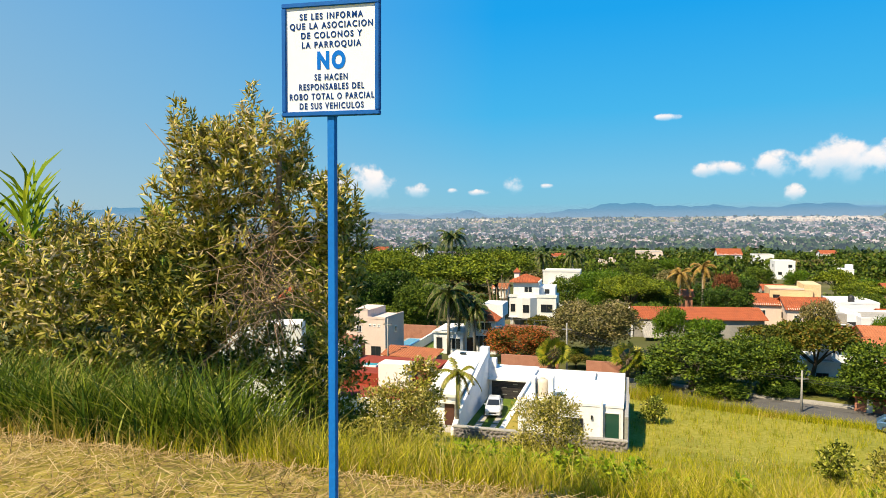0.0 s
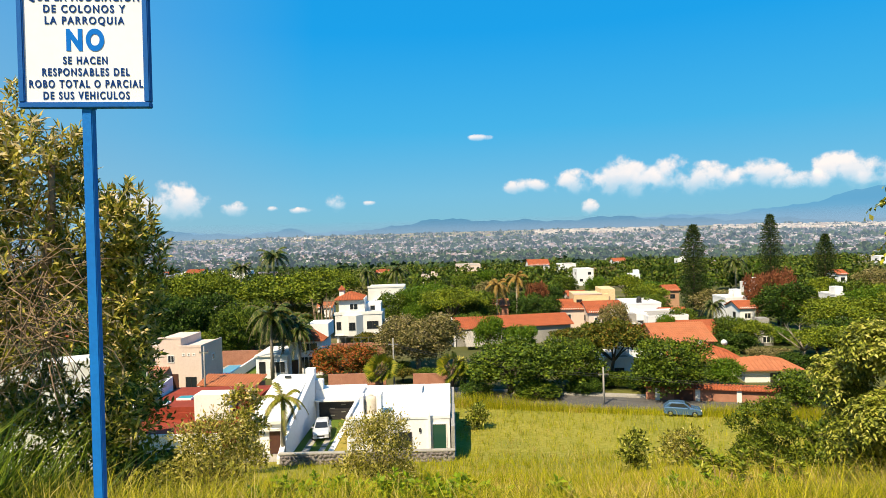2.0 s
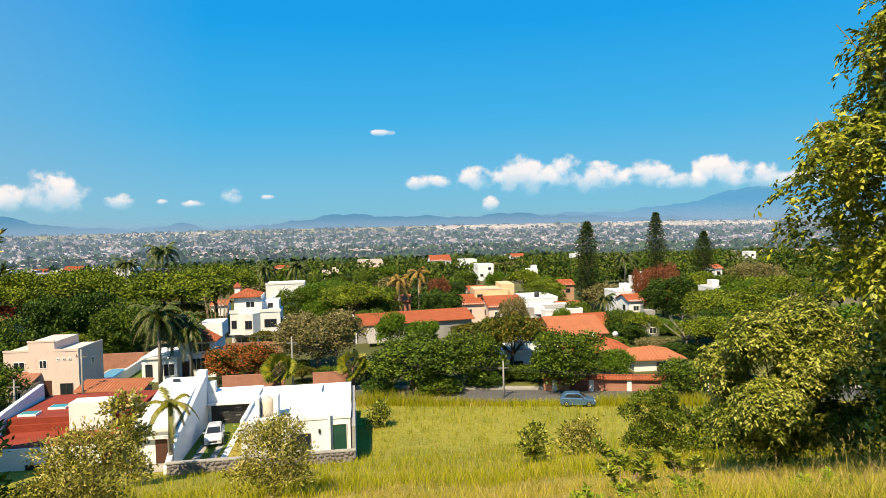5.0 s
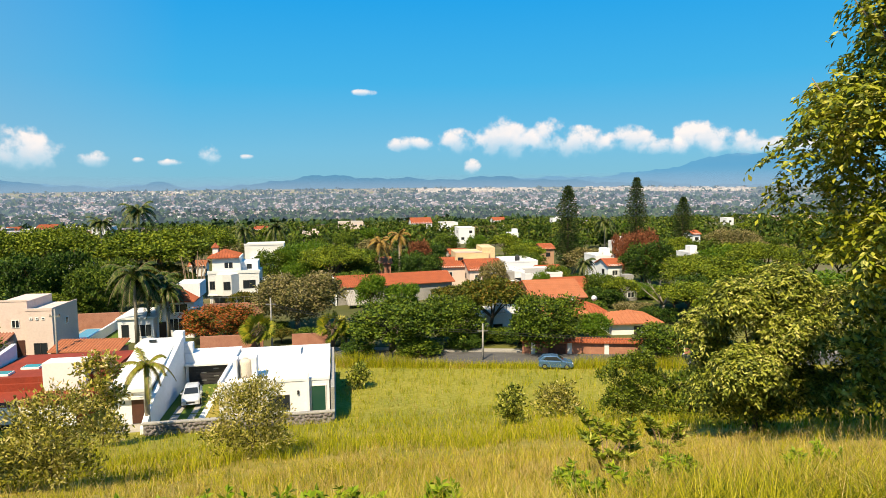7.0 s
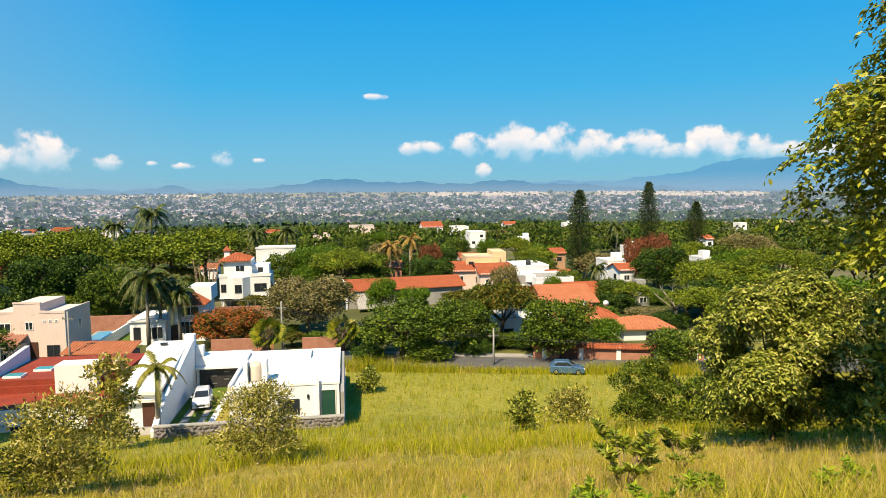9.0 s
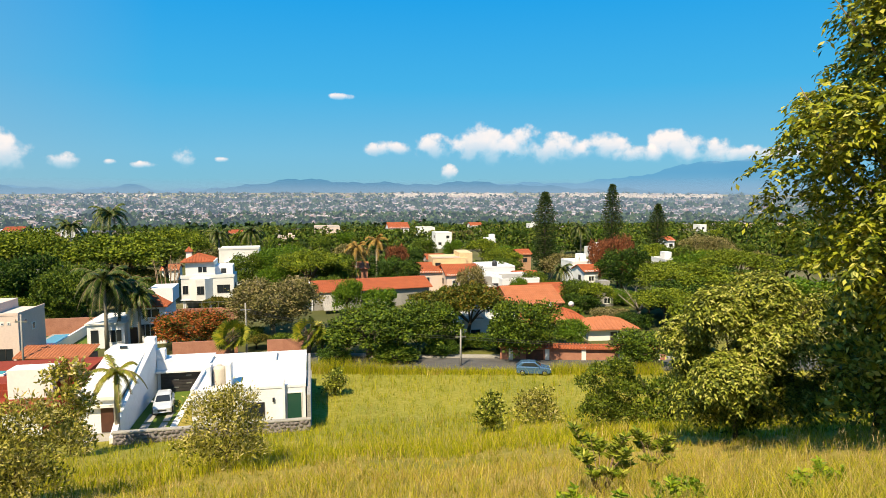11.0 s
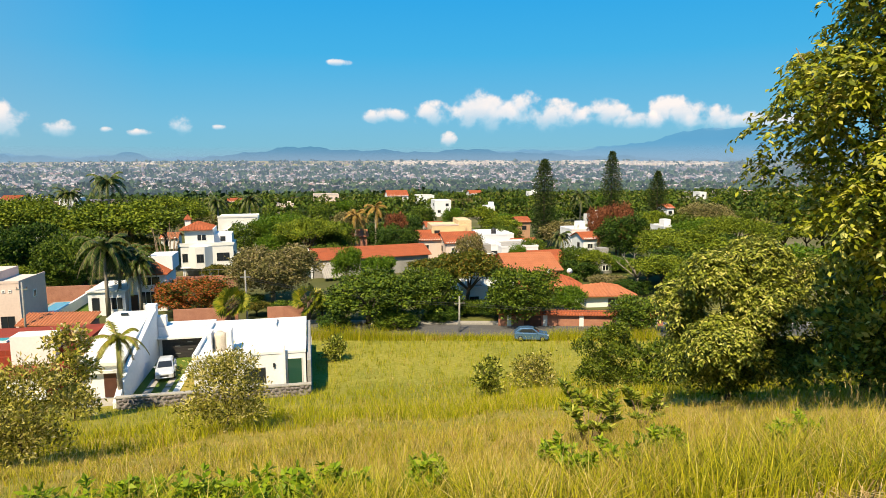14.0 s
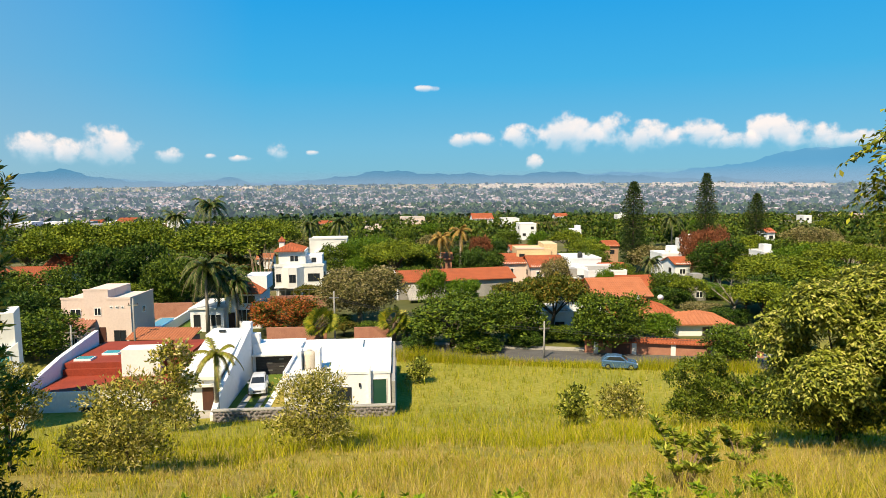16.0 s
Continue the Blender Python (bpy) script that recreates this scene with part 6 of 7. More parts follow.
def feather_palm(x, y, top, width, leafmat, label, seed, fronds=24, bare=None, group="feather palms"):
    rng = np.random.default_rng(seed)
    z = float(land(x, y)) if bare is None else bare
    crown_z = top - z - width * 0.16
    p = thing("palm_tree", label, "palm tree", pose(x, y, z, 0, 0, float(rng.uniform(0, 360))), group)
    lean = rng.uniform(-0.25, 0.25)
    part("trunk", tubes_mesh("trunk", [([(0, 0, -0.4), (lean * 0.4, 0, crown_z * 0.5), (lean, 0, crown_z)], [0.02 * width + 0.14, 0.012 * width + 0.11, 0.012 * width + 0.09])], BARK_PALE, 9), p)
    quads, bars = [], []
    for i in range(fronds):
        a = i * 2.4 + rng.uniform(-0.2, 0.2)
        k = i / fronds
        q, rib = frond_quads(rng, (lean, 0, crown_z), (math.cos(a), math.sin(a), 0), width * 0.56 * rng.uniform(0.85, 1.1), 1.05 - 1.15 * k, 0.72 + 0.42 * k, width * 0.12, 30, width * 0.02 + 0.04)
        quads += q
        bars.append((rib[::3], [0.03] * len(rib[::3])))
    part("fronds", quick_mesh("fronds", [tuple(v) for v in quads], 4, leafmat), p)
    part("frond_ribs", tubes_mesh("frond_ribs", bars, TWIG, 3), p)
    return p


ROYAL = [(0.6, 94.9, -7.8, 6.5), (2.1, 96.5, -9.4, 5.4), (4.5, 95.4, -10.6, 5.0), (3.2, 98.0, -9.8, 6.0), (2.7, 206.5, -1.8, 10.2), (-7.3, 209.8, -5.6, 7.6), (27.3, 175.1, -7.4, 6.8), (35.7, 177.4, -7.0, 7.0), (151.8, 127.9, -9.3, 5.3), (153.1, 181.1, -9.2, 7.9), (76.2, 97.1, -11.6, 4.1)]
for i, (x, y, top, w) in enumerate(ROYAL):
    feather_palm(x, y, top, w * 1.2, LEAF["palm"], "tall palm with drooping green feather fronds", 40 + i, 28)
for i, (x, y, top, w) in enumerate([(48.7, 132.5, -8.6, 8.6), (53.0, 131.1, -7.2, 8.6)]):
    feather_palm(x, y, top, w * 0.85, LEAF["dry_palm"], "tall palm with drooping yellow-brown dry fronds", 55 + i, 15)
feather_palm(1.0, 54.7, -10.5, 4.5, LEAF["yard_palm"], "young yellow-green palm in the white house's yard", 60, 12)


def fan_palm(x, y, top, width, seed):
    rng = np.random.default_rng(seed)
    z = float(land(x, y))
    cz = top - z - width * 0.42
    p = thing("fan_palm", "bright green fan palm behind the white house", "palm tree", pose(x, y, z), "fan palms")
    part("trunk", tubes_mesh("trunk", [([(0, 0, -0.4), (0, 0, cz)], [0.28, 0.2])], BARK, 9), p)
    quads, bars = [], []
    for i in range(30):
        a, el = i * 2.4, rng.uniform(-0.6, 1.25)
        d = Vector((math.cos(a) * math.cos(el), math.sin(a) * math.cos(el), math.sin(el)))
        hub = Vector((0, 0, cz)) + d * width * 0.27
        bars.append(([(0, 0, cz), hub], [0.035, 0.02]))
        side = d.orthogonal().normalized()
        up = d.cross(side)
        for j in range(12):
            t = (j - 5.5) / 5.5 * 1.5
            b = (d * math.cos(t) + side * math.sin(t)).normalized()
            e = hub + b * width * 0.25 - Vector((0, 0, 0.1))
            w = (side * math.cos(t) - d * math.sin(t)) * 0.05 * width * 0.5
            mid = hub + b * width * 0.15 + up * (0.02 if j % 2 else -0.02)
            quads += [hub, mid + w, e, mid - w]
    part("foliage", quick_mesh("foliage", [tuple(v) for v in quads], 4, LEAF["fan"]), p)
    part("leaf_stalks", tubes_mesh("leaf_stalks", bars, TWIG, 3), p)


fan_palm(13.7, 80.8, -13.3, 4.6, 1)
fan_palm(22.1, 77.6, -13.3, 4.6, 2)


def bare_tree(x, y, top, spread, label, mat, seed, upright=False):
    rng = np.random.default_rng(seed)
    z = float(land(x, y))
    h = top - z
    t = thing("bare_tree", label, "tree", pose(x, y, z))
    bars, tw = [], []
    for i in range(11 if upright else 7):
        a = i * 2.4
        o = Vector((math.cos(a), math.sin(a), 0)) * spread * rng.uniform(0.25, 0.5)
        start = Vector((o.x * 0.3, o.y * 0.3, -0.3)) if upright else Vector((0, 0, h * 0.3))
        end = Vector((o.x, o.y, h * rng.uniform(0.75, 1.0)))
        mid = start.lerp(end, 0.5) + Vector(rng.normal(size=3)) * 0.25
        bars.append(([start, mid, end], [0.14, 0.09, 0.03]))
        for k in range(5):
            b = mid.lerp(end, rng.uniform(0, 1))
            tw.append(([b, b + Vector((rng.normal() * 0.7, rng.normal() * 0.7, rng.uniform(0.3, 1.2)))], [0.035, 0.012]))
    if not upright:
        bars.append(([(0, 0, -0.4), (0.1, 0, h * 0.34)], [0.3, 0.22]))
    part("trunk", tubes_mesh("trunk", bars, mat, 6), t)
    tagged(part("twigs", tubes_mesh("twigs", tw, mat, 4), t), "fine bare twigs", kind="stuff")


bare_tree(74.8, 75.9, -13.3, 7.0, "pale bare-branched tree between the houses", BARK_PALE, 5)
bare_tree(9.2, 106.8, -7.2, 4.5, "clump of dry upright pale stems", TWIG, 6, True)

# ---- shrubs and trees on the slope ----


def bush(name, x, y, top, width, leafmat, label, seed, clumps, per, leaf_len, leaf_w, low=0.1, stem=0.05, flat=1.0, category="bush", spread=None, droop=0.0, hollow=0.45, group="", bark=None, spray=0.0):
    rng = np.random.default_rng(seed)
    z = float(land(x, y))
    h = top - z
    b = thing(name, label, category, pose(x, y, z), group)
    lobes = []
    for i in range(11):
        a = i * 2.4 + rng.uniform(0, 0.6)
        k = (i + 0.5) / 11
        q = math.sqrt(max(0.08, 1 - (1.7 * k - 0.75) ** 2)) * rng.uniform(0.4, 0.72)
        s = width * rng.uniform(0.17, 0.27)
        lobes.append((math.cos(a) * width / 2 * q, math.sin(a) * width / 2 * q * flat, h * (low + (0.92 - low) * k), s, s * flat, s * 0.75))
    part("branch_frame", tubes_mesh("branch_frame", limbs(rng, lobes, h, stem, rng.uniform(-0.1, 0.1), 10, 0.22), bark or BARK, 6), b)
    if spray:
        part("foliage", quick_mesh("foliage", spray_crown(rng, lobes, clumps, per, spray, leaf_len, leaf_w, droop), 4, leafmat), b)
        return b
    part("foliage", quick_mesh("foliage", clump_crown(rng, lobes, clumps, per, spread or leaf_len * 0.5, leaf_len, leaf_w, 0.35, hollow, droop), 4, leafmat), b)
    return b


bush("bush", 4.9, 31.0, -6.7, 4.0, LEAF["scrub"], "olive-green rounded bush before the stone wall", 1, 900, 8, 0.17, 0.062, spread=0.14)
bush("bush", -2.3, 28.2, -5.2, 3.9, LEAF["scrub"], "wide olive-green bush with some dry leaves", 2, 950, 8, 0.17, 0.062, spread=0.14)
bush("bush", -1.7, 48.4, -8.3, 3.2, LEAF["bush"], "yellow-green tall shrub beside the red-roofed house", 3, 420, 6, 0.32, 0.16)
bush("small_tree", -5.5, 26.8, -3.9, 2.1, LEAF["scrub"], "slender small tree with a sparse green crown", 4, 650, 7, 0.15, 0.06, 0.42, 0.06, category="tree")
bush("bush", 21.1, 35.4, -10.5, 1.9, LEAF["roadside"], "small yellow-green shrub standing in the grass", 5, 200, 6, 0.26, 0.12)
bush("bush", 26.4, 37.6, -11.8, 3.6, LEAF["scrub"], "low scrubby shrubs in the long grass", 6, 260, 6, 0.26, 0.11)
bush("bush", 25.4, 29.6, -7.4, 3.8, LEAF["thicket"], "green leafy bush with bare lower stems", 7, 1200, 8, 0.18, 0.075, stem=0.06)
bush("bush", 27.4, 27.4, -8.2, 3.8, LEAF["thicket"], "dark leafy bush beside the slope trees", 8, 420, 7, 0.24, 0.11)
bush("bush", -1.9, 10.9, -0.15, 1.9, LEAF["thicket"], "low olive shrub beside the large bush", 21, 650, 8, 0.09, 0.035)
bush("bush", -3.2, 10.9, -0.1, 2.0, LEAF["thicket"], "low dark shrub below the large bush", 22, 700, 8, 0.09, 0.035)
bush("bush", 19.2, 59.2, -14.7, 2.0, LEAF["roadside"], "small leafy bush by the grey wall", 9, 160, 6, 0.3, 0.15)
bush("slope_tree", 19.9, 17.7, -1.0, 5.4, LEAF["roadside"], "leafy yellow-green tree with drooping compound leaves", 10, 5600, 11, 0.165, 0.068, 0.16, 0.09, category="tree", droop=0.6, spray=0.55)
bush("slope_tree", 22.5, 14.5, 0.4, 6.0, LEAF["roadside"], "dense green tree further along the slope", 12, 3200, 11, 0.16, 0.065, 0.1, 0.09, category="tree", droop=0.6, spray=0.6)


def big_tree():
    """The tall tree at the top of the slope, leafy to the ground."""
    rng = np.random.default_rng(11)
    x, y = 14.2, 9.1
    z = float(land(x, y))
    t = thing("large_slope_tree", "tall leafy tree with yellow-green drooping leaf sprays", "tree", pose(x, y, z))
    SHAPE = [2.4, 3.0, 3.7, 4.35, 5.4, 6.9, 7.5, 8.2, 9.5, 11.0], [0.8, 1.6, 2.6, 3.1, 3.1, 2.6, 2.1, 1.7, 1.2, 0.5]
    lobes = []
    n = 76
    for i in range(n):
        k = (i + 0.5) / n
        a = i * 2.4 + rng.uniform(-0.3, 0.3)
        zz = 2.7 + 8.2 * k
        reach = np.interp(zz, *SHAPE)
        s = rng.uniform(0.5, 0.85)
        q = (reach - s * 0.5) * rng.uniform(0.8, 1.0)
        lobes.append((math.cos(a) * q, math.sin(a) * q, zz, s, s, s * 0.75))
    for i in range(46):
        zz = 2.6 + 7.4 * (i + 0.5) / 46
        reach = np.interp(zz, *SHAPE)
        a, q, s = i * 2.4 + 1.1, reach * rng.uniform(0.3, 0.62), rng.uniform(0.6, 0.9)
        lobes.append((math.cos(a) * q, math.sin(a) * q, zz, s, s, s * 0.7))
    part("trunk", tubes_mesh("trunk", limbs(rng, lobes[:76], 8.5, 0.15, 0.2, 40, 0.3), BARK_GREY, 7), t)
    part("foliage", quick_mesh("foliage", spray_crown(rng, lobes, 7200, 11, 0.55, 0.155, 0.07, 0.6, 0.8), 4, LEAF["tall_tree"]), t)


big_tree()
bush("understorey_bush", 17.8, 11.6, 0.6, 3.6, LEAF["roadside"], "dark shaded undergrowth beneath the tall tree", 13, 900, 8, 0.22, 0.10, 0.05)
bush("understorey_bush", 18.6, 9.8, 1.6, 4.8, LEAF["dark"], "dark shaded bush behind the tall tree", 14, 900, 8, 0.22, 0.10, 0.05)


def sapling(x, y, top, seed):
    """A young plant: stems with whorls of long leaves."""
    rng = np.random.default_rng(seed)
    z = float(land(x, y))
    h = top - z
    s = thing("sapling", "young leafy sapling with bright whorls of leaves", "sapling", pose(x, y, z), "young saplings")
    bars, at, way = [], [], []
    for i in range(14):
        a = i * 2.4
        e = Vector((math.cos(a) * h * 0.36, math.sin(a) * h * 0.36, h * rng.uniform(0.35, 1.0)))
        bars.append(([(0, 0, -0.1), e * 0.55 + Vector((0, 0, 0.1)), e], [0.012, 0.008, 0.004]))
        for k in np.linspace(0.3, 1, 8):
            p = (e * 0.55 + Vector((0, 0, 0.1))).lerp(e, k)
            for j in range(7):
                at.append(tuple(p))
                t = j * 0.9 + k * 3
                way.append((math.cos(t), math.sin(t), 0.55 + 0.2 * rng.normal()))
    part("branch_frame", tubes_mesh("branch_frame", bars, TWIG, 5), s)
    part("foliage", quick_mesh("foliage", leaf_quads(rng, np.array(at), np.array(way), 0.13, 0.042), 4, LEAF["sapling"]), s)


sapling(6.4, 9.8, -1.35, 1)
sapling(9.2, 11.5, -2.45, 2)


def near_bush():
    """The big untidy bush beyond the sign: rosettes of narrow leaves on crooked stems, with dry twigs."""
    rng = np.random.default_rng(77)
    x0, y0 = -3.45, 10.2
    z = float(land(x0, y0))
    b = thing("large_bush", "large untidy bush with narrow yellow-green and dry leaves", "bush", pose(x0, y0, z))
    lobes = [(0.15, 0, 3.4, 0.55, 0.6, 0.65), (0.1, 0, 4.35, 0.22, 0.25, 0.5), (0.45, 0, 3.8, 0.6, 0.6, 0.6), (0.1, 0, 2.6, 0.7, 0.7, 0.65), (2.15, 0.2, 2.8, 0.32, 0.4, 0.7), (2.05, 0.1, 3.4, 0.36, 0.45, 0.45),
             (-0.9, 0, 2.85, 0.55, 0.6, 0.4), (1.05, 0, 4.0, 0.5, 0.5, 0.6), (0.9, 0.2, 2.9, 0.75, 0.7, 0.7), (1.65, 0.1, 3.3, 0.5, 0.55, 0.6), (1.4, 0.2, 2.4, 0.75, 0.7, 0.5), (2.05, 0.2, 2.2, 0.35, 0.5, 0.6),
             (0.95, 0, 4.6, 0.14, 0.15, 0.4), (0.55, 0, 4.2, 0.3, 0.3, 0.4), (1.5, 0, 4.1, 0.2, 0.2, 0.5), (-0.3, 0, 2.5, 0.85, 0.8, 0.6), (0.2, -0.2, 2.0, 0.8, 0.7, 0.45), (-1.6, 0, 2.5, 0.85, 0.8, 0.7),
             (-2.6, 0.2, 2.6, 0.9, 0.8, 0.75), (-2.2, -0.2, 1.8, 1.0, 0.8, 0.75), (-3.6, 0.3, 2.4, 1.0, 0.8, 0.85), (2.0, 0.1, 1.4, 0.32, 0.4, 0.6), (-1.1, -0.1, 1.75, 0.9, 0.8, 0.6), (-1.5, 0, 3.15, 0.25, 0.3, 0.3), (-0.5, 0.3, 1.3, 0.8, 0.6, 0.5), (-1.9, 0.2, 1.2, 1.0, 0.7, 0.5), (0.35, 0.5, 1.45, 0.75, 0.5, 0.55), (1.1, 0.5, 1.35, 0.6, 0.4, 0.45)]
    part("branch_frame", tubes_mesh("branch_frame", limbs(rng, lobes[:-2], 3.6, 0.045, 0.3, 14, 0.42), BARK, 7), b)
    tw = []
    for i in range(130):
        hub = Vector((1.25 + 0.25 * rng.normal(), -0.7, 2.5 + 0.35 * rng.normal()))
        ang = rng.uniform(0, 6.28)
        d = Vector((math.cos(ang), -0.15 + 0.2 * rng.normal(), math.sin(ang) - 0.2)) * rng.uniform(0.25, 0.75)
        bend = Vector(rng.normal(size=3)) * 0.07
        tw.append(([hub, hub + d * 0.5 + bend, hub + d + Vector((0, 0, -0.08))], [0.007, 0.005, 0.002]))
    tw.append(([(0.3, -0.2, 3.8), (0.0, -0.3, 4.1), (-0.3, -0.3, 4.45)], [0.012, 0.009, 0.004]))
    part("dead_branch", tubes_mesh("dead_branch", [([(1.2, -0.1, 2.6), (1.35, -0.2, 3.5), (1.4, -0.3, 4.1)], [0.05, 0.042, 0.03])], TWIG, 7), b)
    tagged(part("dry_brush", tubes_mesh("dry_brush", tw, TWIG, 5), b), "tangle of bare dry twigs", kind="stuff")
    lob = np.array(lobes)
    wgt = lob[:, 3] * lob[:, 5]
    n = 4300
    pick = rng.choice(len(lob), n, p=wgt / wgt.sum())
    d = unit(rng.normal(size=(n, 3)))
    r = 0.6 + 0.46 * rng.uniform(0, 1, (n, 1)) ** 0.7
    c = lob[pick, :3] + d * r * lob[pick, 3:6]
    per = 14
    axis = np.repeat(unit(d * 0.6 + [0, 0, 0.7]), per, 0)
    cc = np.repeat(c, per, 0) + axis * rng.uniform(-0.12, 0.05, (n * per, 1))
    way = axis * 0.55 + rng.normal(size=cc.shape) * 0.6
    part("foliage", quick_mesh("foliage", leaf_quads(rng, cc, way, 0.125, 0.029, np.repeat(d, per, 0) + [0, -0.3, 0.4]), 4, LEAF["bush"]), b)


near_bush()


def cane(x, y, top, seed, scale=1.0):
    rng = np.random.default_rng(seed)
    z = float(land(x, y))
    h = top - z
    c = thing("giant_reed", "tall giant reed with long arching green leaves", "reed", pose(x, y, z), "reeds by the bush")
    bars, quads = [], []
    for i in range(3):
        o = Vector((rng.normal() * 0.13, rng.normal() * 0.1, 0))
        hh = h - 0.5 * scale - rng.uniform(0, 0.25)
        bars.append(([o * 0.5, o + Vector((0, 0, hh))], [0.014, 0.01]))
        for j in range(10):
            p = o + Vector((0, 0, hh - 0.6 * scale * (1 - j / 9)))
            a = j * 2.6 + i
            d = Vector((math.cos(a), math.sin(a) * 0.6, rng.uniform(1.0, 2.4))).normalized()
            ln = rng.uniform(0.5, 0.8) * scale
            sd = d.cross(Vector((0.3, 1, 0.2))).normalized() * 0.03
            m1 = p + d * ln * 0.5
            e = p + d * ln * 0.9 + Vector((d.x * 0.2, d.y * 0.2, -0.1)) * ln
            quads += [p - sd * 0.5, p + sd * 0.5, m1 + sd, m1 - sd, m1 - sd, m1 + sd, e + sd * 0.08, e - sd * 0.08]
    for bar in bars:
        part("stalk", tubes_mesh("stalk", [bar], LEAF["weed"], 5), c)
    part("foliage", quick_mesh("foliage", [tuple(v) for v in quads], 4, LEAF["weed"]), c)


cane(-5.35, 10.0, 2.75, 1, 1.15)
cane(-5.85, 9.9, 2.3, 2)
cane(-4.3, 11.4, 2.35, 3, 0.6)

# ---- grass ----


def blades(rng, x, y, z, height, width, lean, parts_=2, tuft=1):
    """Bent grass blades as strips of quads, welded along each blade."""
    n = len(x)
    a = rng.uniform(0, 2 * np.pi, n)
    la = rng.uniform(0, 2 * np.pi, n)
    if tuft > 1:
        la = np.repeat(rng.uniform(0, 2 * np.pi, n // tuft + 1), tuft)[:n] + rng.normal(0, 0.8, n)
    sd = np.stack([np.cos(a), np.sin(a), np.zeros(n)], -1) * (width / 2)[:, None]
    ld = np.stack([np.cos(la), np.sin(la), np.zeros(n)], -1) * (lean * height)[:, None]
    root = np.stack([x, y, z], -1)
    up = np.stack([np.zeros(n), np.zeros(n), height], -1)
    levels = []
    for k in range(parts_ + 1):
        s = k / parts_
        c = root + up * (s - 0.25 * s * s * lean[:, None]) + ld * s * s
        w = sd * (1 - 0.92 * s)
        levels += [c - w, c + w]
    V = np.stack(levels, 1).reshape(-1, 3)
    m = 2 * (parts_ + 1)
    quads = np.array([(2 * k, 2 * k + 1, 2 * k + 3, 2 * k + 2) for k in range(parts_)])
    F = (np.arange(n)[:, None, None] * m + quads[None]).reshape(-1, 4)
    return V, F


def grass_object(name, label, V, F, mat):
    me = bpy.data.meshes.new(name)
    me.vertices.add(len(V))
    me.vertices.foreach_set("co", V.astype(np.float32).ravel())
    me.loops.add(F.size)
    me.loops.foreach_set("vertex_index", F.astype(np.int32).ravel())
    me.polygons.add(len(F))
    me.polygons.foreach_set("loop_start", np.arange(0, F.size, 4, dtype=np.int32))
    me.materials.append(mat)
    me.update(calc_edges=True)
    return tagged(new(name, me), label, "grass", kind="stuff")


def sow(rng, tufts, per, r0, r1, power, spread):
    """Tuft places down the slope, denser near the top."""
    az = np.radians(rng.uniform(-52, 66, tufts))
    r = r0 * (r1 / r0) ** (rng.uniform(0, 1, tufts) ** power)
    x, y = 0.5 + np.sin(az) * r, 3.0 + np.cos(az) * r
    x = np.repeat(x, per) + rng.normal(0, spread, tufts * per)
    y = np.repeat(y, per) + rng.normal(0, spread, tufts * per)
    return x, y


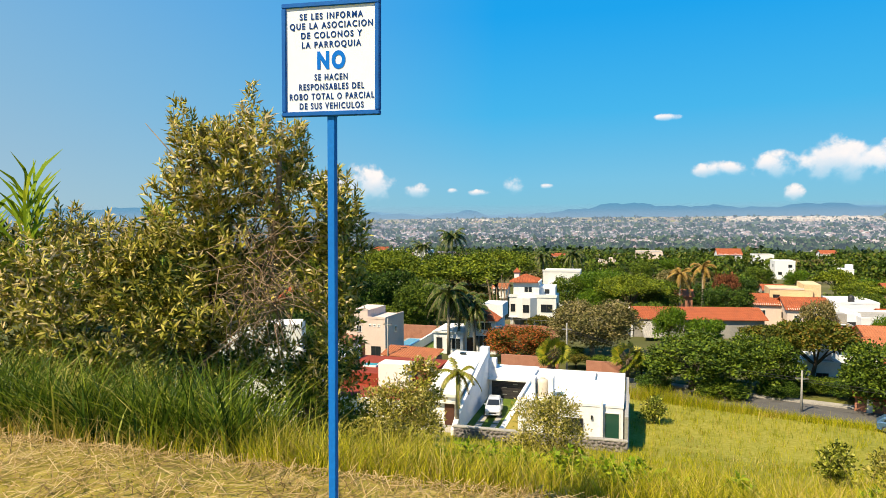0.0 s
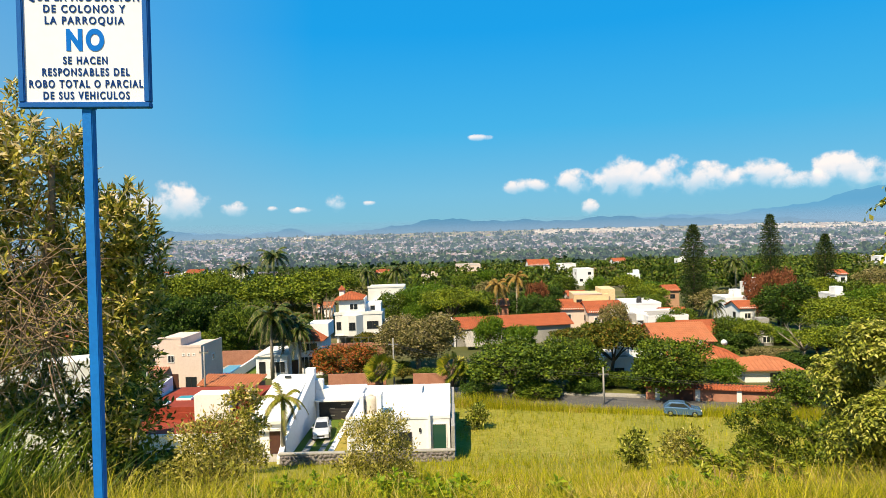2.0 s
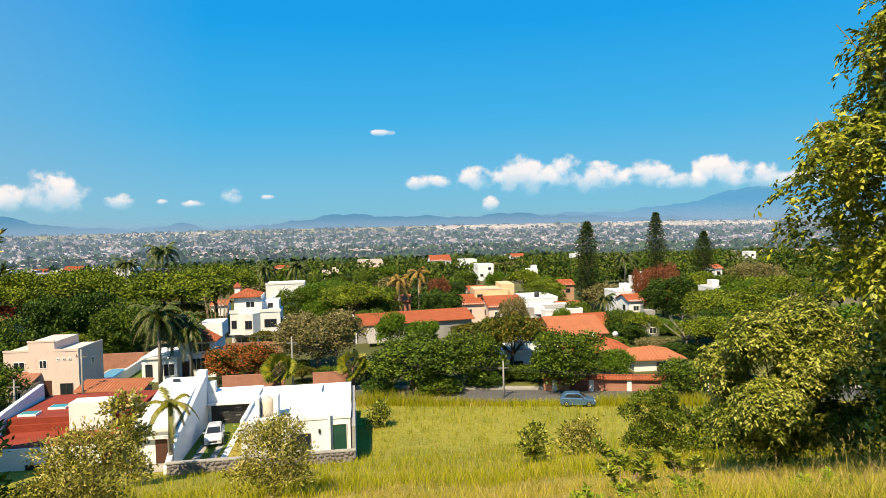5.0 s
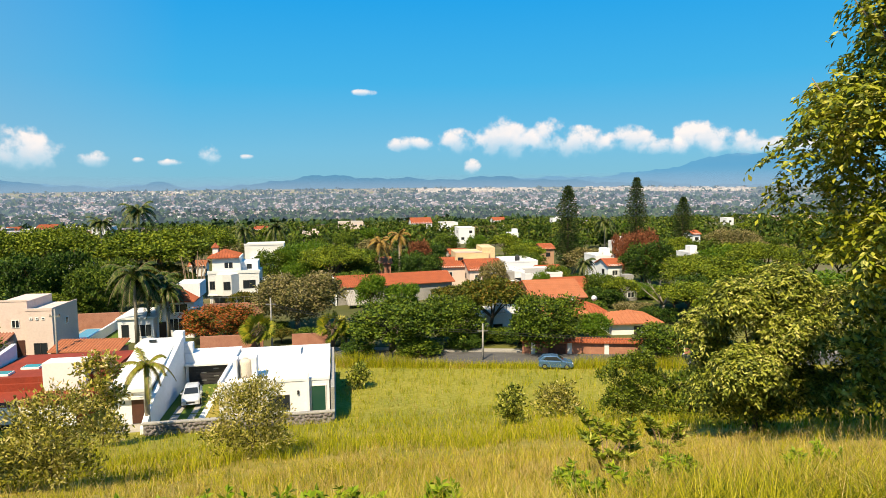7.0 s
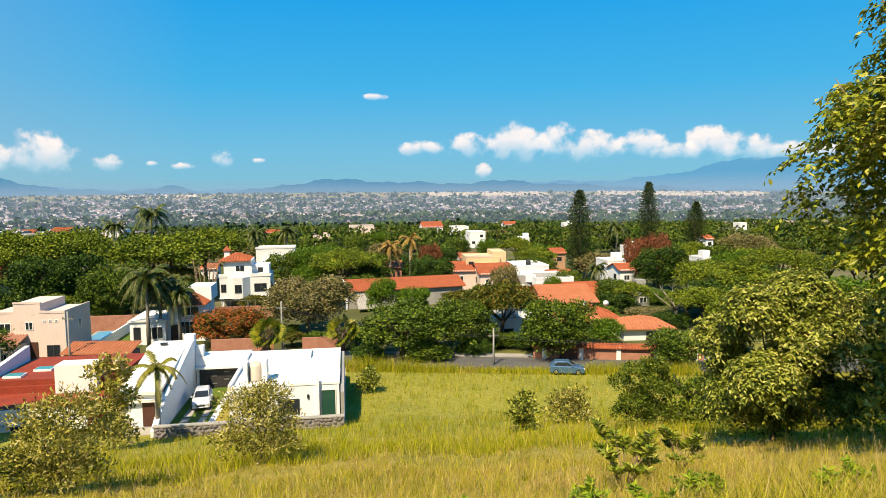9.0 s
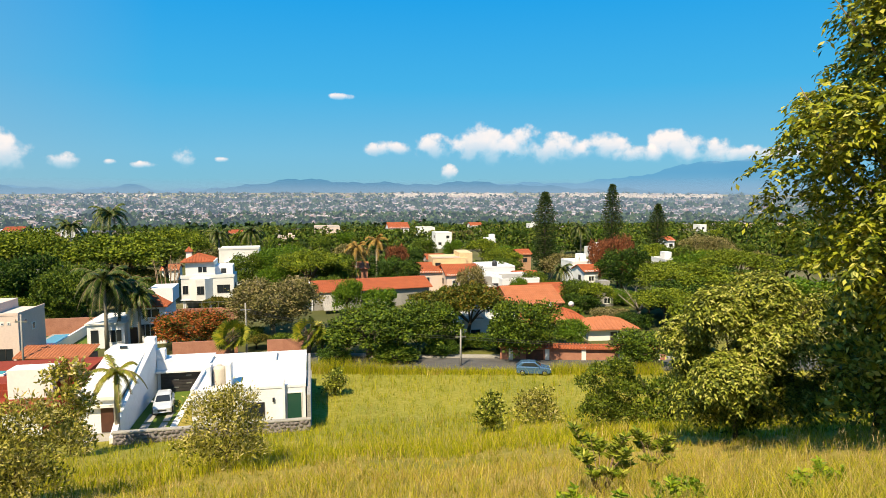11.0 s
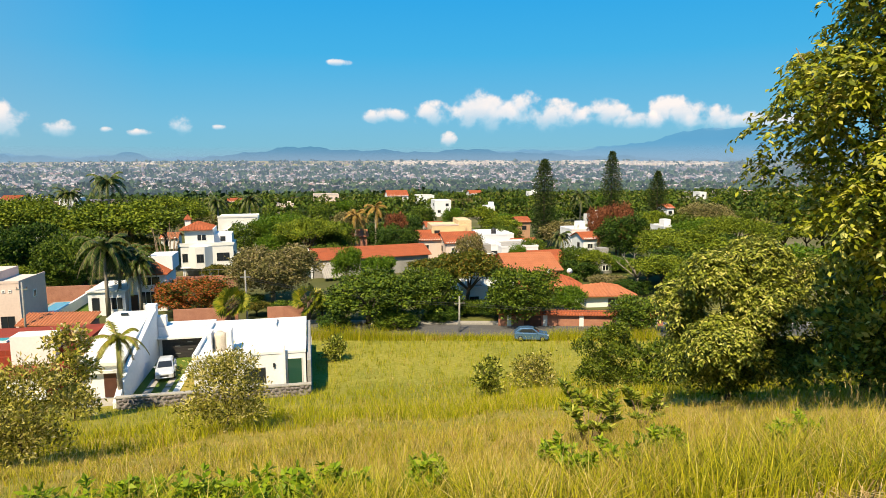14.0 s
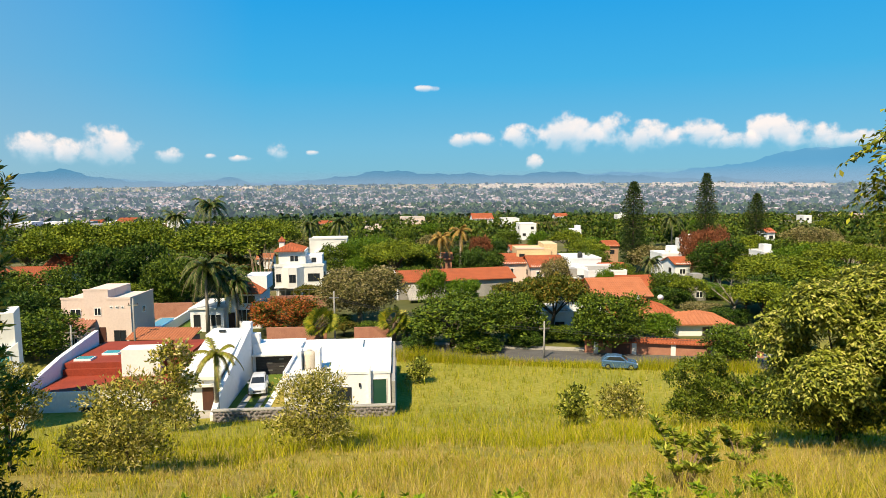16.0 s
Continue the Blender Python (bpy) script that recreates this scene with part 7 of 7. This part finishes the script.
def build_grass():
    rng = np.random.default_rng(5)
    # near slope
    x, y = sow(rng, 12500, 9, 2.6, 36, 0.85, 0.075)
    s = down(x, y)
    tall = np.repeat(rng.uniform(0.5, 1.35, 12500), 9)
    ok = np.repeat(s[4::9] > 6.1, 9)
    x, y, s, tall = x[ok], y[ok], s[ok], tall[ok]
    n = len(x)
    patch = 0.5 + 0.5 * np.sin(0.8 * x + 1.3) * np.cos(0.7 * y)
    V, F = blades(rng, x, y, land(x, y) - 0.03, tall * rng.uniform(0.22, 0.42, n) * (0.75 + 0.4 * patch), rng.uniform(0.0045, 0.0095, n) * (1 + np.clip((s - 9) / 8, 0, 2.2)), rng.uniform(0.15, 0.95, n), 2, 9)
    grass_object("long_grass", "long yellow-green meadow grass covering the near slope", V, F, GRASS)
    # arching straw-coloured stems over it
    x, y = sow(rng, 3600, 3, 4.0, 32, 0.75, 0.1)
    ok = down(x, y) > 6.6
    x, y = x[ok], y[ok]
    n = len(x)
    V, F = blades(rng, x, y, land(x, y) - 0.03, rng.uniform(0.3, 0.52, n), rng.uniform(0.004, 0.007, n) * (1 + np.clip((down(x, y) - 10) / 9, 0, 1.6)), rng.uniform(0.25, 0.95, n), 3)
    grass_object("dry_stems", "dry arching straw stems over the meadow grass", V, F, SEED)
    # far slope down to the street
    x, y = sow(rng, 17000, 5, 26, 76, 0.9, 0.16)
    s = down(x, y)
    road_side = 0.545 * x + 0.839 * y
    h = np.stack([x - 14.1, y - 51.2], -1) @ np.array([[0.959, 0.284], [-0.284, 0.959]])
    ok = (road_side < 70.6) & ~((h[:, 0] > -32) & (h[:, 0] < 0.6) & (h[:, 1] > -2.4))
    x, y = x[ok], y[ok]
    n = len(x)
    V, F = blades(rng, x, y, land(x, y) - 0.05, rng.uniform(0.3, 0.75, n) * (1 + 0.9 * np.clip((road_side[ok] - 60) / 8, 0, 1)), rng.uniform(0.02, 0.045, n), rng.uniform(0.1, 0.6, n), 2)
    grass_object("meadow_grass", "tall yellow meadow grass on the lower slope", V, F, LOW_GRASS)
    # uncut verge beside the street, low where the drive opens
    rs, v = rng.uniform(68.6, 70.7, 9000), rng.uniform(-26, 16, 9000)
    x, y = 0.545 * rs + 0.839 * v, 0.839 * rs - 0.545 * v
    tall = np.interp(v, [-14.5, -13, -9, -8, 3.5, 5.5], [1.75, 1.3, 1.1, 0.8, 0.8, 1.5])
    V, F = blades(rng, x, y, land(x, y) - 0.05, tall * rng.uniform(0.55, 1.1, 9000), rng.uniform(0.025, 0.05, 9000), rng.uniform(0.1, 0.5, 9000), 2)
    grass_object("verge_grass", "tall uncut yellow-green grass along the street", V, F, LOW_GRASS)
    # tall fringe along the crest
    u = rng.uniform(-8, 7, 2200)
    u = np.where((u < -4.0) & (rng.uniform(0, 1, 2200) < 0.75), rng.uniform(-4, 7, 2200), u)
    ss = 6.6 - 0.10 * np.clip(u, -0.5, 5) + rng.gamma(1.6, 0.6, 2200)
    per = 9
    xx = np.repeat(0.961 * u + 0.276 * ss, per) + rng.normal(0, 0.06, 2200 * per)
    yy = np.repeat(-0.276 * u + 0.961 * ss, per) + rng.normal(0, 0.06, 2200 * per)
    n = len(xx)
    tall = np.repeat(np.clip(0.48 - 0.045 * (u + 3), 0.3, 0.55) * rng.uniform(0.7, 1.2, 2200), per)
    V, F = blades(rng, xx, yy, land(xx, yy) - 0.03, tall * rng.uniform(0.6, 1.1, n), rng.uniform(0.010, 0.020, n), rng.uniform(0.1, 0.8, n), 3)
    grass_object("tall_grass_fringe", "tall green grass fringe along the cut edge", V, F, GRASS_GREEN)
    u = rng.uniform(-10, -3.9, 800)
    ss = 6.55 + rng.gamma(1.5, 0.45, 800)
    xx = np.repeat(0.961 * u + 0.276 * ss, per) + rng.normal(0, 0.07, 800 * per)
    yy = np.repeat(-0.276 * u + 0.961 * ss, per) + rng.normal(0, 0.07, 800 * per)
    n = len(xx)
    V, F = blades(rng, xx, yy, land(xx, yy) - 0.03, rng.uniform(0.35, 1.15, n), rng.uniform(0.018, 0.036, n), rng.uniform(0.15, 0.95, n), 3)
    grass_object("reed_grass", "tall dark green reed grass below the bush", V, F, REED_GRASS)
    # seed stalks standing over the near grass
    x, y = sow(rng, 700, 2, 3.4, 13, 0.9, 0.12)
    ok = (down(x, y) > 6.6) & (x > 5.0)
    x, y = x[ok], y[ok]
    n = len(x)
    hgt, lean = rng.uniform(0.4, 0.72, n), rng.uniform(0.15, 0.5, n)
    V, F = blades(rng, x, y, land(x, y) - 0.03, hgt, np.full(n, 0.006), lean, 3)
    grass_object("seed_stalks", "thin pale grass stalks with seed heads", V, F, SEED)
    tips = V.reshape(n, 8, 3)[:, 6]
    tips = np.repeat(tips, 7, 0) - np.array([0, 0, 1]) * rng.uniform(0, 0.13, (n * 7, 1))
    q = leaf_quads(rng, tips, rng.normal(size=tips.shape) * 0.45 * 0.6 + [0, 0, 1], 0.032, 0.006)
    tagged(new("seed_heads", quick_mesh("seed_heads", q, 4, SEED)), "pale feathery seed heads over the grass", "grass", kind="stuff")
    # mown crest: stubble and lying straw
    n = 26000
    u, ss = rng.uniform(-9, 8, n), rng.uniform(-2, 6.1, n)
    x, y = 0.961 * u + 0.276 * ss, -0.276 * u + 0.961 * ss
    V, F = blades(rng, x, y, land(x, y) - 0.01, rng.uniform(0.02, 0.07, n), rng.uniform(0.005, 0.010, n), rng.uniform(0.3, 1.2, n), 2)
    grass_object("stubble", "short mown grass on the hilltop", V, F, GRASS)
    n = 15000
    u, ss = rng.uniform(-9, 8, n), 6.2 - np.abs(rng.normal(0, 1.6, n))
    x, y = 0.961 * u + 0.276 * ss, -0.276 * u + 0.961 * ss
    a = rng.uniform(0, 2 * np.pi, n)
    ln = rng.uniform(0.06, 0.28, n)
    d = np.stack([np.cos(a), np.sin(a), rng.normal(0, 0.18, n)], -1) * ln[:, None]
    w = np.stack([-np.sin(a), np.cos(a), np.zeros(n)], -1) * 0.003
    c = np.stack([x, y, land(x, y) + rng.uniform(0.01, 0.07, n)], -1)
    q = np.stack([c - d / 2 - w, c - d / 2 + w, c + d / 2 + w, c + d / 2 - w], 1)
    tagged(new("cut_straw", quick_mesh("cut_straw", q, 4, STRAW)), "dry cut straw lying on the mown hilltop", "straw", kind="stuff")


build_grass()


def weed(x, y, seed, h=0.45):
    rng = np.random.default_rng(seed)
    z = float(land(x, y))
    w = thing("weed", "bright green leafy weed among the long grass", "weed", pose(x, y, z), "weeds in the grass")
    bars, at, way = [], [], []
    for i in range(14):
        a = rng.uniform(0, 6.28)
        e = Vector((math.cos(a) * h * 0.55, math.sin(a) * h * 0.55, h * rng.uniform(0.5, 1.1)))
        bars.append(([(0, 0, -0.05), e * 0.5 + Vector((0, 0, 0.06)), e], [0.006, 0.005, 0.003]))
        for k in np.linspace(0.25, 1, 9):
            p = Vector((0, 0, 0)).lerp(e, k) + Vector((0, 0, 0.05))
            for j in range(5):
                at.append(tuple(p))
                way.append(tuple(rng.normal(size=3) * [1, 1, 0.4] + [0, 0, 0.4]))
    part("branch_frame", tubes_mesh("branch_frame", bars, LEAF["weed"], 4), w)
    part("foliage", quick_mesh("foliage", leaf_quads(rng, np.array(at), np.array(way), 0.07, 0.03, np.array([0, -0.3, 0.8])), 4, LEAF["weed"]), w)


for i, (x, y) in enumerate([(1.3, 8.3), (2.6, 7.2), (4.1, 6.9), (4.0, 7.5), (0.9, 9.0), (1.3, 7.9), (1.1, 7.6), (1.5, 6.9), (2.2, 7.6), (3.6, 6.8), (0.3, 7.8), (5.1, 7.3), (6.3, 7.0), (5.6, 8.0), (7.4, 7.4), (3.2, 8.4)]):
    weed(x, y, 300 + i, 0.19 + 0.03 * (i % 4))

for i, (x, y) in enumerate([(0.13, 7.7), (0.55, 7.6), (1.12, 7.2), (1.57, 7.4), (1.95, 7.8), (1.05, 8.2), (0.8, 7.9)]):
    weed(x, y, 340 + i, 0.30)

# ---- the sign ----


def lettering(name, text, size, squeeze, x, z, mat, parent, bold=0.0):
    cu = bpy.data.curves.new(name, "FONT")
    cu.body, cu.size, cu.align_x, cu.align_y, cu.extrude, cu.offset = text, size, "CENTER", "CENTER", 0.0006, bold
    cu.space_character = 1.3
    tmp = bpy.data.objects.new(name, cu)
    scene.collection.objects.link(tmp)
    bpy.context.view_layer.update()
    me = bpy.data.meshes.new_from_object(tmp.evaluated_get(bpy.context.evaluated_depsgraph_get()))
    bpy.data.objects.remove(tmp)
    me.materials.clear()
    me.materials.append(mat)
    return part(name, me, parent, "", pose(x, -0.0135, z, 90, 0, 0) @ Matrix.Diagonal((squeeze, 1, 1, 1)))


def notice_sign():
    w, h = 0.495, 0.54
    s = thing("notice_sign", "white notice board with blue lettering on a blue post", "sign", pose(-0.53, 4.885, 0.0, 0, 0.7, -12.0))
    zc = 2.553
    box("panel", (-w / 2 + 0.02, w / 2 - 0.02, -0.012, -0.004, zc - h / 2 + 0.02, zc + h / 2 - 0.02), PANEL, s, "white enamelled panel")
    f = 0.022
    bars = [(-w / 2, w / 2, -0.022, 0.012, zc - h / 2, zc - h / 2 + f), (-w / 2, w / 2, -0.022, 0.012, zc + h / 2 - f, zc + h / 2),
            (-w / 2, -w / 2 + f, -0.022, 0.012, zc - h / 2 + f, zc + h / 2 - f), (w / 2 - f, w / 2, -0.022, 0.012, zc - h / 2 + f, zc + h / 2 - f)]
    for b in bars:
        box("frame_bar", b, NAVY, s, "blue painted steel angle", 0.003)
    box("post", (-0.019, 0.019, -0.008, 0.03, -0.4, zc - h / 2), BLUE, s, "blue painted square steel post", 0.003)
    box("back_brace", (-0.019, 0.019, 0.0125, 0.035, zc - h / 2, zc + h / 2 - 0.02), BLUE, s)
    rows = [("SE LES INFORMA", 0.210), ("QUE LA ASOCIACION", 0.166), ("DE COLONOS Y", 0.121), ("LA PARROQUIA", 0.076), ("SE HACEN", -0.079), ("RESPONSABLES DEL", -0.124), ("ROBO TOTAL O PARCIAL", -0.170), ("DE SUS VEHICULOS", -0.215)]
    for text, dz in rows:
        lettering("lettering", text, 0.041, 0.84 if dz > 0 else 0.73, 0.004, zc - 0.008 + dz, INK, s, 0.0011)
    lettering("large_lettering", "NO", 0.108, 0.76, 0.004, zc - 0.010, INK_BLUE, s, 0.006)


notice_sign()
